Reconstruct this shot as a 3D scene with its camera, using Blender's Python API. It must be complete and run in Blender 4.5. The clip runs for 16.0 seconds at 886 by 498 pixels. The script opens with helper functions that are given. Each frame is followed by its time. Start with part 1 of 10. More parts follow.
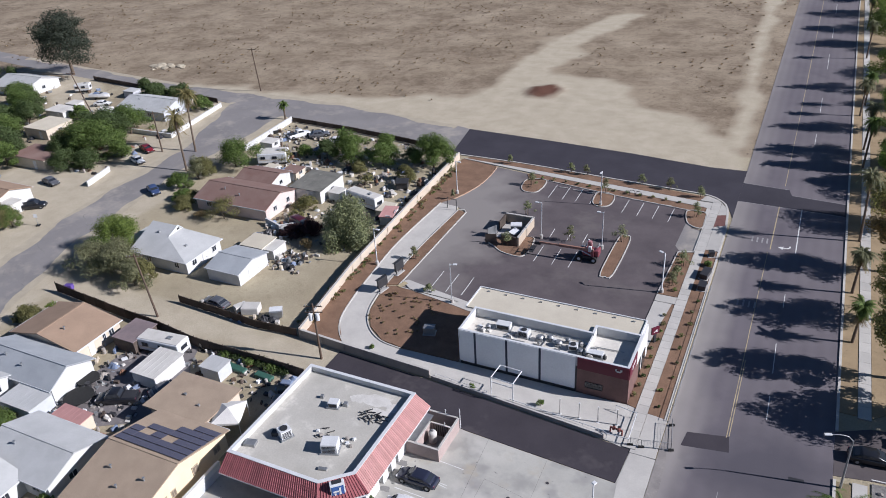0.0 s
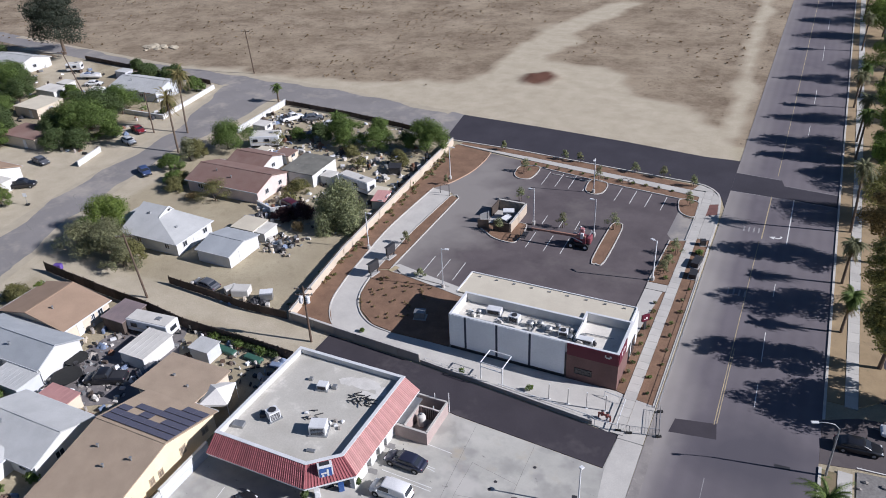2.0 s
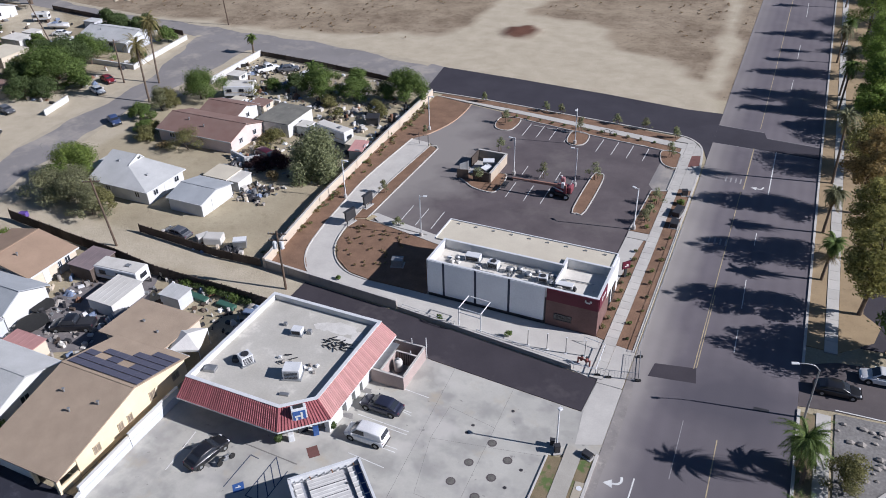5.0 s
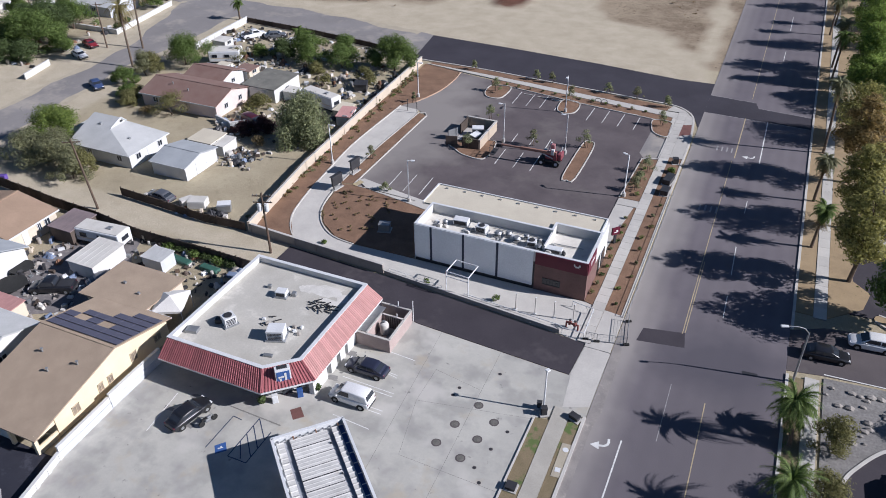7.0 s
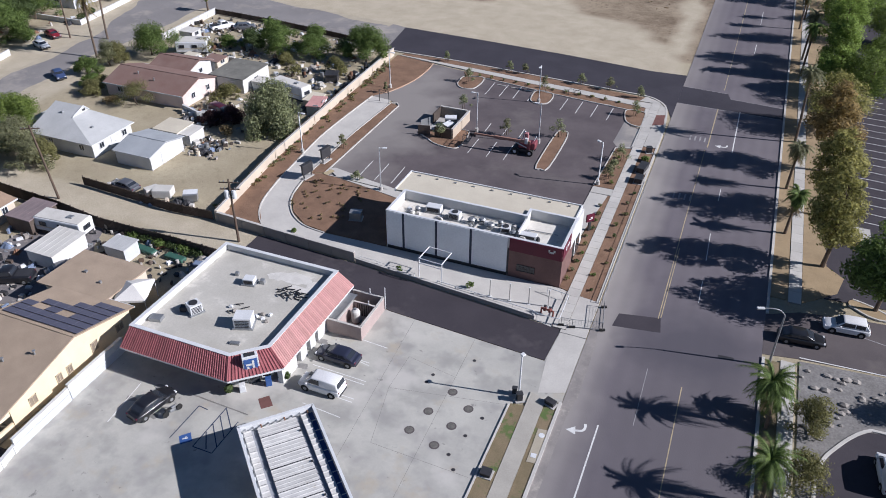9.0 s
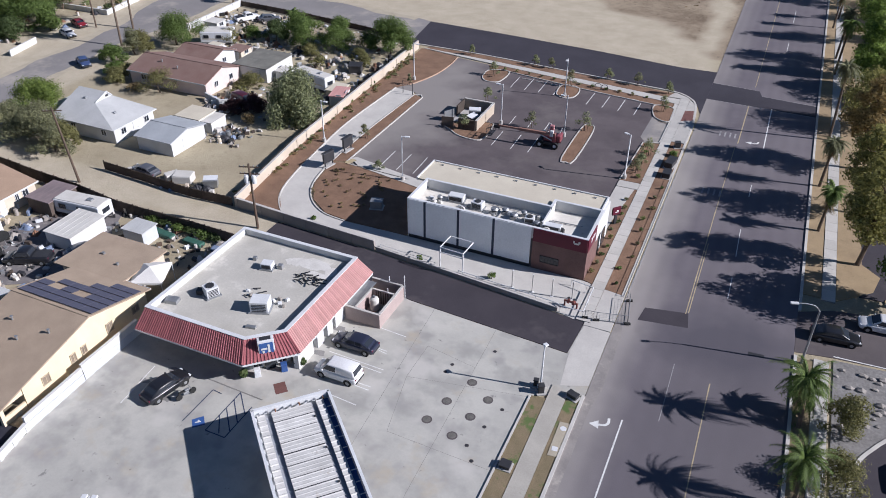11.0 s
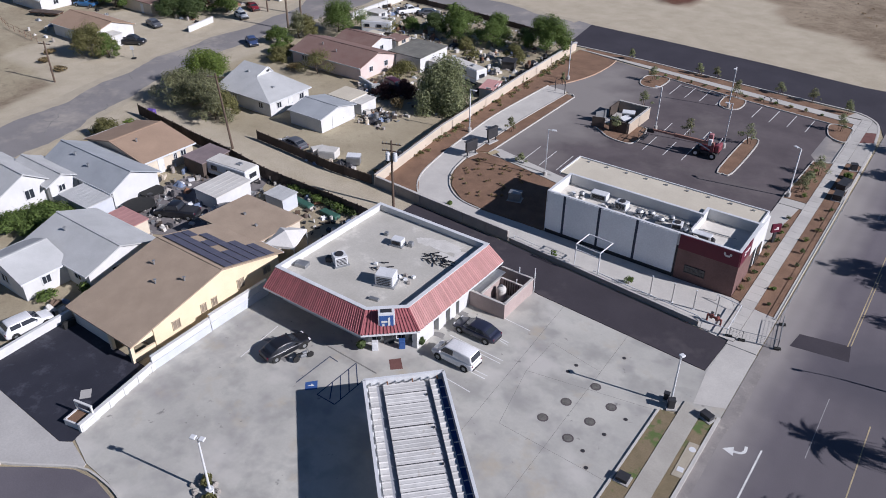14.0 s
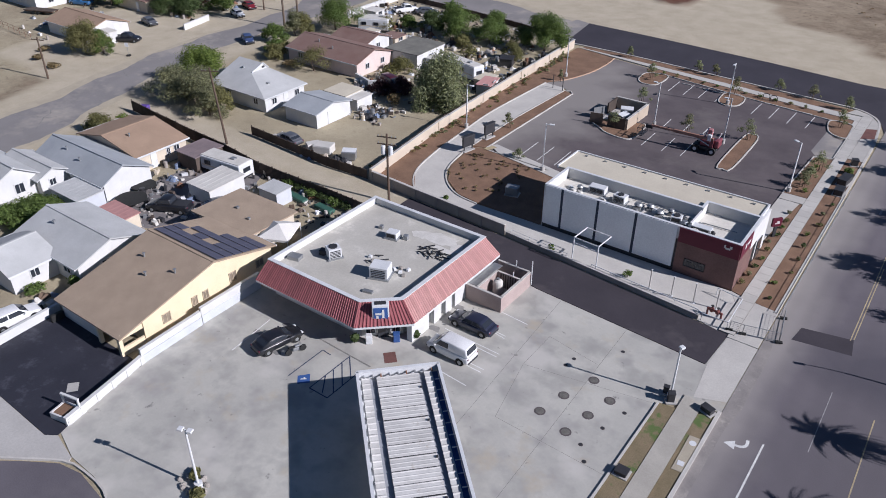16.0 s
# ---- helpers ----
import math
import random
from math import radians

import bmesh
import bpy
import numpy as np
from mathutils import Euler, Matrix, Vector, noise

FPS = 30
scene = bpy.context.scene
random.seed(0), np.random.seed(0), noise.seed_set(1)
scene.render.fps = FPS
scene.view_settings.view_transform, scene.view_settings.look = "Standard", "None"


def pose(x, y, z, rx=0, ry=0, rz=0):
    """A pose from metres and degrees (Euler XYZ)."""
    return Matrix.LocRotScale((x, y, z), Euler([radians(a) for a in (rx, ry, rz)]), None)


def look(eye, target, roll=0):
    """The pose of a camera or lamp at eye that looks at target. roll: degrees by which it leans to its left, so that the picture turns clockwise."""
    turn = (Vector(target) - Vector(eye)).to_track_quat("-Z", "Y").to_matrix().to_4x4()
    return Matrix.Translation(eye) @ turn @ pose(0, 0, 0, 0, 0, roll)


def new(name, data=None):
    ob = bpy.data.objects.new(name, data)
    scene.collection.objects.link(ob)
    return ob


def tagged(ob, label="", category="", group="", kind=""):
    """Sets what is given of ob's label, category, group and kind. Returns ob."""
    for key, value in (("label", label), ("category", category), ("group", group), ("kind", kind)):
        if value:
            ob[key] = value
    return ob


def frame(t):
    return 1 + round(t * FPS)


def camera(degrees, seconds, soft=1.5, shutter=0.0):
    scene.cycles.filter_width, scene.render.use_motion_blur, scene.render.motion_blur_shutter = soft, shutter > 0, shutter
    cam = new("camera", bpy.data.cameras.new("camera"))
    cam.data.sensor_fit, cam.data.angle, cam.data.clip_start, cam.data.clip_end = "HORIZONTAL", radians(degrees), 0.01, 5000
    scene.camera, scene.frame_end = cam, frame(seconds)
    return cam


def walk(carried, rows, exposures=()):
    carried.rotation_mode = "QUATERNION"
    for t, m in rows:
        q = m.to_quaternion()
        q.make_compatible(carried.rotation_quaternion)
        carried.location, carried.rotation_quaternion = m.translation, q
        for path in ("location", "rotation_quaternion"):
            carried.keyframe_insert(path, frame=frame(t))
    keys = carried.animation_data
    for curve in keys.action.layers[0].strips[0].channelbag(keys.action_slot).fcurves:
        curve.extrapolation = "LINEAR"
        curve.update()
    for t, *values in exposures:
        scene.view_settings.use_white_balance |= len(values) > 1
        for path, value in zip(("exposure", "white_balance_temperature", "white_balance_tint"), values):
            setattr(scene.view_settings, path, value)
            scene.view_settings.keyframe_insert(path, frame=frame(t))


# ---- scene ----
cam = camera(60.6, 16.0, 0.92)
PATH = [
    (0, (0.151, -1.347, 62.22), (-0.653, 0.194, 61.231), -3.8),
    (0.5, (0.347, -1.36, 62.389), (-0.464, 0.186, 61.413), -2.0),
    (1, (0.393, -1.358, 62.47), (-0.419, 0.183, 61.487), -1.5),
    (1.5, (0.49, -1.358, 62.56), (-0.304, 0.19, 61.576), -1.5),
    (2, (0.316, -1.273, 61.65), (-0.466, 0.261, 60.633), -2.7),
    (2.5, (0.318, -1.281, 60.917), (-0.452, 0.259, 59.9), -2.2),
    (3, (0.267, -1.138, 60.592), (-0.501, 0.406, 59.578), -2.3),
    (3.5, (0.235, -1.205, 59.726), (-0.516, 0.338, 58.699), -2.4),
    (4, (0.338, -1.09, 59.029), (-0.391, 0.442, 57.971), -1.8),
    (6.3, (0.358, -0.886, 56.381), (-0.353, 0.616, 55.268), -1.4),
    (6.5, (0.423, -0.949, 56.085), (-0.282, 0.55, 54.964), -1.1),
    (7, (0.477, -0.871, 55.491), (-0.205, 0.63, 54.359), -0.7),
    (7.5, (0.576, -0.795, 54.81), (-0.066, 0.719, 53.673), -0.1),
    (8, (0.514, -0.761, 54.161), (-0.101, 0.766, 53.025), 0.4),
    (10.5, (0.326, -0.077, 50.947), (-0.32, 1.454, 49.834), 0.2),
    (11, (0.079, -0.03, 50.345), (-0.593, 1.488, 49.23), 0.5),
    (11.5, (0.0, 0.1, 49.805), (-0.762, 1.577, 48.692), 0.8),
    (12, (0.007, 0.556, 48.714), (-0.929, 1.958, 47.637), 0.6),
    (12.5, (-0.211, 0.727, 47.868), (-1.188, 2.112, 46.807), 0.4),
    (13, (-0.266, 0.787, 47.244), (-1.239, 2.17, 46.177), 0.6),
    (13.5, (-0.219, 0.991, 46.52), (-1.197, 2.363, 45.441), 0.6),
    (14, (-0.34, 1.019, 46.162), (-1.328, 2.381, 45.08), 0.3),
    (14.5, (-0.399, 1.086, 45.617), (-1.396, 2.443, 44.538), 0.0),
    (15, (-0.447, 1.154, 45.229), (-1.443, 2.516, 44.155), -0.0),
    (15.5, (-0.426, 1.263, 44.928), (-1.42, 2.626, 43.854), 0.2),
    (16, (-0.302, 1.476, 44.346), (-1.292, 2.847, 43.278), 0.4),
]
walk(cam, [(t, look(eye, target, roll)) for t, eye, target, roll in PATH], [(0, 0.3, 5720, 14), (4, 0.3, 5720, 14), (8, 0.33, 5700, 14), (11, 0.34, 5700, 15), (13, 0.14, 5700, 16), (16, 0.13, 5700, 16)])

# ---------------------------------------------------------------- light
SUN = Vector((1.66, 0.29, 1.0)).normalized()
sun_elev = math.asin(SUN.z)
sun_rot = math.atan2(SUN.x, SUN.y)
world = bpy.data.worlds.new("sky")
scene.world = world
world.use_nodes = True
wn = world.node_tree
sky = wn.nodes.new("ShaderNodeTexSky")
sky.sky_type = "NISHITA"
sky.sun_disc = False
sky.sun_elevation = sun_elev
sky.sun_rotation = sun_rot
sky.altitude = 400
sky.dust_density = 0.2
sky.ozone_density = 4.0
wn.links.new(sky.outputs[0], wn.nodes["Background"].inputs[0])
wn.nodes["Background"].inputs[1].default_value = 0.043
lamp = bpy.data.lights.new("sun", "SUN")
lamp.energy = 5.3
lamp.angle = radians(0.53)
lamp.color = (1.0, 0.925, 0.84)
sun = new("sun", lamp)
sun.matrix_world = look(tuple(SUN * 200), (0, 0, 0))

# ---------------------------------------------------------------- helpers


def node(nt, kind, **props):
    n = nt.nodes.new(kind)
    for k, v in props.items():
        n.inputs[k].default_value = v
    return n


def mat(name, a, b=None, rough=0.85, fine=12.0, coarse=0.25, metal=0.0, bump=0.25, rand=0.0, mottle=None, spec=0.35, third=None, third_at=0.62, grain=0.1, soft=0.14):
    """Two-scale procedural surface: colour a varies to b; fine grain, coarse stains, bump; rand: change from piece to piece."""
    m = bpy.data.materials.new(name)
    m.use_nodes = True
    nt = m.node_tree
    ln = nt.links.new
    bs = nt.nodes["Principled BSDF"]
    b = b or tuple(c * 0.72 for c in a)
    tc = nt.nodes.new("ShaderNodeNewGeometry")
    nf = node(nt, "ShaderNodeTexNoise", Scale=fine, Detail=5.0, Roughness=0.65)
    nc = node(nt, "ShaderNodeTexNoise", Scale=coarse, Detail=6.0, Roughness=0.6)
    ln(tc.outputs["Position"], nf.inputs["Vector"])
    ln(tc.outputs["Position"], nc.inputs["Vector"])
    r = nt.nodes.new("ShaderNodeValToRGB")
    r.color_ramp.elements[0].position, r.color_ramp.elements[1].position = 0.32, 0.68
    r.color_ramp.elements[0].color, r.color_ramp.elements[1].color = (*b, 1), (*a, 1)
    ln(nc.outputs["Fac"], r.inputs["Fac"])
    mx = nt.nodes.new("ShaderNodeMix")
    mx.data_type, mx.blend_type = "RGBA", "MULTIPLY"
    mx.inputs[0].default_value = 1.0
    g = nt.nodes.new("ShaderNodeMapRange")
    g.inputs["From Min"].default_value, g.inputs["From Max"].default_value = 0.25, 0.75
    g.inputs["To Min"].default_value, g.inputs["To Max"].default_value = 1 - grain, 1 + grain * 0.8
    ln(nf.outputs["Fac"], g.inputs["Value"])
    ln(r.outputs["Color"], mx.inputs[6])
    ln(g.outputs["Result"], mx.inputs[7])
    col = mx.outputs[2]
    if third:
        nm = node(nt, "ShaderNodeTexNoise", Scale=mottle or 1.2, Detail=4.0, Roughness=0.7)
        ln(tc.outputs["Position"], nm.inputs["Vector"])
        th = nt.nodes.new("ShaderNodeMapRange")
        th.inputs["From Min"].default_value, th.inputs["From Max"].default_value = third_at, third_at + soft
        ln(nm.outputs["Fac"], th.inputs["Value"])
        m3 = nt.nodes.new("ShaderNodeMix")
        m3.data_type = "RGBA"
        ln(th.outputs["Result"], m3.inputs[0])
        ln(col, m3.inputs[6])
        m3.inputs[7].default_value = (*third, 1)
        col = m3.outputs[2]
    if rand:
        oi = nt.nodes.new("ShaderNodeObjectInfo")
        rr = nt.nodes.new("ShaderNodeMapRange")
        rr.inputs["To Min"].default_value, rr.inputs["To Max"].default_value = 1 - rand, 1 + rand
        ln(oi.outputs["Random"], rr.inputs["Value"])
        m4 = nt.nodes.new("ShaderNodeMix")
        m4.data_type, m4.blend_type = "RGBA", "MULTIPLY"
        m4.inputs[0].default_value = 1.0
        ln(col, m4.inputs[6])
        ln(rr.outputs["Result"], m4.inputs[7])
        col = m4.outputs[2]
    ln(col, bs.inputs["Base Color"])
    bs.inputs["Roughness"].default_value = rough
    bs.inputs["Metallic"].default_value = metal
    bs.inputs["Specular IOR Level"].default_value = spec
    if bump:
        bp = nt.nodes.new("ShaderNodeBump")
        bp.inputs["Strength"].default_value = bump
        bp.inputs["Distance"].default_value = 0.05
        ln(nf.outputs["Fac"], bp.inputs["Height"])
        ln(bp.outputs["Normal"], bs.inputs["Normal"])
    return m


def mesh_of(name, bm, material):
    me = bpy.data.meshes.new(name)
    bm.normal_update()
    bm.to_mesh(me)
    bm.free()
    for mm in material if isinstance(material, (list, tuple)) else [material]:
        me.materials.append(mm)
    return me


def part(name, bm, material, parent, label=""):
    """Links a bmesh as one mesh object under a thing or a part."""
    ob = new(name, mesh_of(name, bm, material))
    ob.parent = parent
    if label:
        ob["label"] = label
    return ob


def thing(name, label, category, x=0, y=0, z=0, rz=0, group="", kind=""):
    ob = new(name)
    ob.empty_display_size = 0.2
    ob.matrix_basis = pose(x, y, z, 0, 0, rz)
    return tagged(ob, label, category, group, kind)


def solid(name, bm, material, label, category, group="", kind=""):
    """A thing or a piece of the setting that is one mesh."""
    return tagged(new(name, mesh_of(name, bm, material)), label, category, group, kind)


def box(bm, x, y, z, sx, sy, sz, rz=0, bevel=0.0, mi=0, rx=0, ry=0):
    """A box centred at x, y with its base at z."""
    m = pose(x, y, z + sz / 2, rx, ry, rz) @ Matrix.Diagonal((sx, sy, sz, 1))
    vs = bmesh.ops.create_cube(bm, size=1.0, matrix=m)["verts"]
    fs = {f for v in vs for f in v.link_faces}
    for f in fs:
        f.material_index = mi
    if bevel:
        es = {e for v in vs for e in v.link_edges}
        bmesh.ops.bevel(bm, geom=list(es), offset=bevel, segments=2, affect="EDGES", profile=0.5)
    return bm


def boxes(rows, bevel=0.0):
    bm = bmesh.new()
    for r in rows:
        box(bm, *r[:7], bevel=bevel, rx=r[7] if len(r) > 7 else 0)
    return bm


def cyl(bm, x, y, z, r, h, r2=None, n=12, m=None):
    bmesh.ops.create_cone(bm, cap_ends=True, segments=n, radius1=r, radius2=r if r2 is None else r2, depth=h,
                          matrix=(m or Matrix()) @ Matrix.Translation((x, y, z + h / 2)))
    return bm


def rod(bm, a, b, r, r2=None, n=8):
    a, b = Vector(a), Vector(b)
    d = b - a
    m = Matrix.Translation((a + b) / 2) @ d.to_track_quat("Z", "Y").to_matrix().to_4x4()
    bmesh.ops.create_cone(bm, cap_ends=True, segments=n, radius1=r, radius2=r if r2 is None else r2, depth=d.length, matrix=m)
    return bm


def prism(bm, pts, z0, z1, mi=0):
    """An upright prism over a polygon (counter-clockwise or not)."""
    area = sum(p[0] * q[1] - q[0] * p[1] for p, q in zip(pts, pts[1:] + pts[:1]))
    pts = pts if area > 0 else pts[::-1]
    lo = [bm.verts.new((*p[:2], z0)) for p in pts]
    hi = [bm.verts.new((*p[:2], z1)) for p in pts]
    n = len(pts)
    fs = [bm.faces.new(hi), bm.faces.new(lo[::-1])]
    for i in range(n):
        fs.append(bm.faces.new((lo[i], lo[(i + 1) % n], hi[(i + 1) % n], hi[i])))
    for f in fs:
        f.material_index = mi
    return bm


def slab(pts, z0, z1):
    bm = bmesh.new()
    prism(bm, [tuple(p) for p in pts], z0, z1)
    bm.normal_update()
    bmesh.ops.triangulate(bm, faces=[f for f in bm.faces if len(f.verts) > 4])
    return bm


def smooth_line(pts, step=0.5, closed=False):
    """Points along a Catmull-Rom curve through pts."""
    p = [Vector(q) for q in pts]
    out = []
    n = len(p)
    for i in range(n if closed else n - 1):
        a, b, c, d = (p[(i + k) % n] if closed else p[max(0, min(n - 1, i + k))] for k in (-1, 0, 1, 2))
        cnt = max(1, int((c - b).length / step))
        for j in range(cnt):
            t = j / cnt
            out.append(0.5 * ((2 * b) + (c - a) * t + (2 * a - 5 * b + 4 * c - d) * t * t + (3 * b - a - 3 * c + d) * t ** 3))
    if not closed:
        out.append(p[-1])
    return [tuple(v) for v in out]


def ribbon(bm, pts, w, z0, z1, closed=False):
    """A wall, kerb or painted line of width w along pts."""
    p = [Vector((q[0], q[1])) for q in pts]
    n = len(p)
    rings = []
    for i in range(n):
        a = p[i - 1] if (i or closed) else p[i]
        c = p[(i + 1) % n] if (i < n - 1 or closed) else p[i]
        d1 = (p[i] - a).normalized() if (p[i] - a).length else (c - p[i]).normalized()
        d2 = (c - p[i]).normalized() if (c - p[i]).length else d1
        d = (d1 + d2).normalized() if (d1 + d2).length > 1e-6 else d1
        k = 1.0 / max(0.4, d.dot(d1))
        nrm = Vector((-d.y, d.x)) * (w / 2 * k)
        rings.append([bm.verts.new((*(p[i] + s * nrm), z)) for s, z in ((1, z0), (1, z1), (-1, z1), (-1, z0))])
    for i in range(n if closed else n - 1):
        r, q = rings[i], rings[(i + 1) % n]
        for k in range(4):
            bm.faces.new((r[k], r[(k + 1) % 4], q[(k + 1) % 4], q[k]))
    if not closed:
        bm.faces.new(rings[0][::-1])
        bm.faces.new(rings[-1])
    bmesh.ops.recalc_face_normals(bm, faces=bm.faces)
    return bm


# ---------------------------------------------------------------- materials
M = {}
M["asphalt"] = mat("asphalt_old", (0.142, 0.13, 0.146), (0.106, 0.096, 0.11), rough=0.9, fine=9, coarse=0.09, third=(0.175, 0.161, 0.168), mottle=0.08, third_at=0.5, soft=0.25)
M["asphalt_new"] = mat("asphalt_new", (0.05, 0.046, 0.058), (0.036, 0.033, 0.043), rough=0.88, fine=10, coarse=0.15)
M["asphalt_lot"] = mat("asphalt_lot", (0.116, 0.099, 0.1), (0.082, 0.07, 0.073), rough=0.88, fine=8, coarse=0.14, third=(0.19, 0.168, 0.152), mottle=0.1, third_at=0.5, soft=0.3)
M["asphalt_drive"] = mat("asphalt_drive", (0.055, 0.048, 0.057), (0.04, 0.035, 0.043), rough=0.88, fine=8, coarse=0.2, third=(0.1, 0.088, 0.092), mottle=0.15, third_at=0.55, soft=0.25)
M["asphalt_seal"] = mat("asphalt_sealed", (0.034, 0.035, 0.048), (0.024, 0.025, 0.036), rough=0.75, fine=9, coarse=0.3, third=(0.065, 0.066, 0.085), mottle=0.45, third_at=0.55, soft=0.15)
M["asphalt_west"] = mat("asphalt_worn", (0.255, 0.24, 0.235), (0.205, 0.194, 0.19), rough=0.92, fine=7, coarse=0.1, third=(0.38, 0.345, 0.3), mottle=0.12, third_at=0.5, soft=0.25)
M["concrete"] = mat("concrete", (0.47, 0.455, 0.43), (0.4, 0.385, 0.365), rough=0.85, fine=6, coarse=0.3)
M["concrete_walk"] = mat("concrete_walk", (0.52, 0.5, 0.46), (0.44, 0.42, 0.39), rough=0.85, fine=8, coarse=0.35, rand=0.07)
def forecourt_mat():
    """Worn concrete: smooth pale and dark clouds of wear, tan rust marks, oil drips."""
    m = mat("concrete_apron", (0.505, 0.492, 0.442), (0.37, 0.36, 0.33), rough=0.82, fine=5, coarse=0.13, third=(0.33, 0.317, 0.3), mottle=0.17, third_at=0.53, soft=0.2, grain=0.05, bump=0.08)
    nt = m.node_tree
    ln = nt.links.new
    bs = nt.nodes["Principled BSDF"]
    col = bs.inputs["Base Color"].links[0].from_socket
    geo = nt.nodes.new("ShaderNodeNewGeometry")
    for scale, detail, lo, hi, c in ((0.42, 2.0, 0.53, 0.72, (0.3, 0.29, 0.276)), (0.24, 6.0, 0.53, 0.65, (0.315, 0.308, 0.285)), (0.17, 4.0, 0.54, 0.66, (0.52, 0.5, 0.46)), (0.33, 5.0, 0.58, 0.72, (0.42, 0.37, 0.29)), (1.1, 3.0, 0.69, 0.76, (0.17, 0.165, 0.16))):
        nz = node(nt, "ShaderNodeTexNoise", Scale=scale, Detail=detail, Roughness=0.55)
        off = nt.nodes.new("ShaderNodeVectorMath")
        off.operation = "ADD"
        off.inputs[1].default_value = (31 * scale, 17, 5 * detail)
        ln(geo.outputs["Position"], off.inputs[0])
        ln(off.outputs[0], nz.inputs["Vector"])
        f = nt.nodes.new("ShaderNodeMapRange")
        f.inputs["From Min"].default_value, f.inputs["From Max"].default_value = lo, hi
        f.inputs["To Max"].default_value = 0.75
        ln(nz.outputs["Fac"], f.inputs["Value"])
        mx = nt.nodes.new("ShaderNodeMix")
        mx.data_type = "RGBA"
        ln(f.outputs[0], mx.inputs[0])
        ln(col, mx.inputs[6])
        mx.inputs[7].default_value = (*c, 1)
        col = mx.outputs[2]
    ln(col, bs.inputs["Base Color"])
    return m


M["concrete_apron"] = forecourt_mat()
M["walk_aged"] = mat("walk_aged", (0.43, 0.405, 0.355), (0.35, 0.33, 0.29), rough=0.88, fine=7, coarse=0.4, third=(0.27, 0.25, 0.215), mottle=1.3, third_at=0.64)
M["pad_tan"] = mat("pad_tan", (0.42, 0.375, 0.29), (0.34, 0.3, 0.235), rough=0.9, fine=9, coarse=0.8)
M["gutter_dusty"] = mat("gutter_dusty", (0.31, 0.285, 0.265), (0.22, 0.203, 0.195), rough=0.9, fine=7, coarse=0.5, third=(0.4, 0.37, 0.33), mottle=0.4, third_at=0.56)
M["gravel"] = mat("grey_gravel", (0.24, 0.23, 0.22), (0.175, 0.166, 0.158), rough=0.95, fine=4, coarse=0.5, grain=0.3, bump=0.7)
M["kerb"] = mat("kerb", (0.55, 0.53, 0.49), (0.45, 0.43, 0.4), fine=10, coarse=0.6)
M["kerb_stain"] = mat("kerb_terracotta", (0.42, 0.24, 0.16), (0.5, 0.38, 0.28), fine=10, coarse=0.4)
M["mulch"] = mat("bark_mulch", (0.245, 0.15, 0.097), (0.17, 0.103, 0.067), rough=0.95, fine=9, coarse=0.5, bump=0.8, grain=0.3, third=(0.27, 0.17, 0.11), mottle=2.5, third_at=0.6)
M["paint_white"] = mat("paint_white", (0.72, 0.72, 0.7), (0.55, 0.55, 0.54), fine=20, coarse=1.2, bump=0.05)
M["paint_yellow"] = mat("paint_yellow", (0.5, 0.41, 0.24), (0.3, 0.25, 0.18), fine=20, coarse=0.7, bump=0.05)
M["paint_worn"] = mat("paint_worn", (0.36, 0.35, 0.35), (0.22, 0.21, 0.22), fine=14, coarse=1.5, bump=0.05)
M["stucco_white"] = mat("stucco_white", (0.64, 0.64, 0.63), (0.55, 0.55, 0.54), rough=0.9, fine=25, coarse=0.5, bump=0.15)
M["stucco_cream"] = mat("stucco_cream", (0.62, 0.55, 0.44), (0.54, 0.47, 0.38), rough=0.9, fine=25, coarse=0.5, bump=0.15)
M["stucco_yellow"] = mat("stucco_yellow", (0.78, 0.655, 0.455), (0.69, 0.575, 0.395), rough=0.9, fine=25, coarse=0.5, bump=0.15)
M["window_tan"] = mat("window_tan", (0.5, 0.42, 0.31), (0.42, 0.35, 0.26), rough=0.6, fine=20, coarse=1.0, bump=0.05)
M["shade_tan"] = mat("window_shade", (0.2, 0.165, 0.13), (0.3, 0.25, 0.19), rough=0.35, fine=8, coarse=0.9, bump=0.02, spec=0.5)
M["stain"] = mat("oil_stain", (0.27, 0.26, 0.25), (0.2, 0.195, 0.19), rough=0.7, fine=9, coarse=1.2)
M["tarp_blue"] = mat("tarp_blue", (0.2, 0.25, 0.36), (0.15, 0.19, 0.28), rough=0.6, fine=6, coarse=1.0)
M["tarp_green"] = mat("tarp_green", (0.05, 0.13, 0.1), (0.04, 0.1, 0.075), rough=0.6, fine=6, coarse=1.0)
M["purple"] = mat("plastic_purple", (0.13, 0.08, 0.33), (0.1, 0.06, 0.26), rough=0.5, fine=6, coarse=1.0)
M["sign_green"] = mat("sign_green", (0.03, 0.2, 0.12), (0.025, 0.17, 0.1), rough=0.5, fine=6, coarse=1.0)
M["stucco_pink"] = mat("stucco_pink", (0.66, 0.56, 0.52), (0.58, 0.48, 0.45), rough=0.9, fine=25, coarse=0.5, bump=0.15)
M["stucco_grey"] = mat("stucco_grey", (0.55, 0.57, 0.6), (0.48, 0.5, 0.54), rough=0.9, fine=25, coarse=0.6, bump=0.15)
M["roof_membrane"] = mat("roof_membrane", (0.51, 0.49, 0.44), (0.42, 0.4, 0.355), rough=0.85, fine=5, coarse=0.3, third=(0.64, 0.61, 0.55), mottle=0.3, third_at=0.58)
M["roof_patch"] = mat("roof_patch", (0.66, 0.64, 0.6), (0.54, 0.52, 0.48), rough=0.8, fine=6, coarse=0.9)
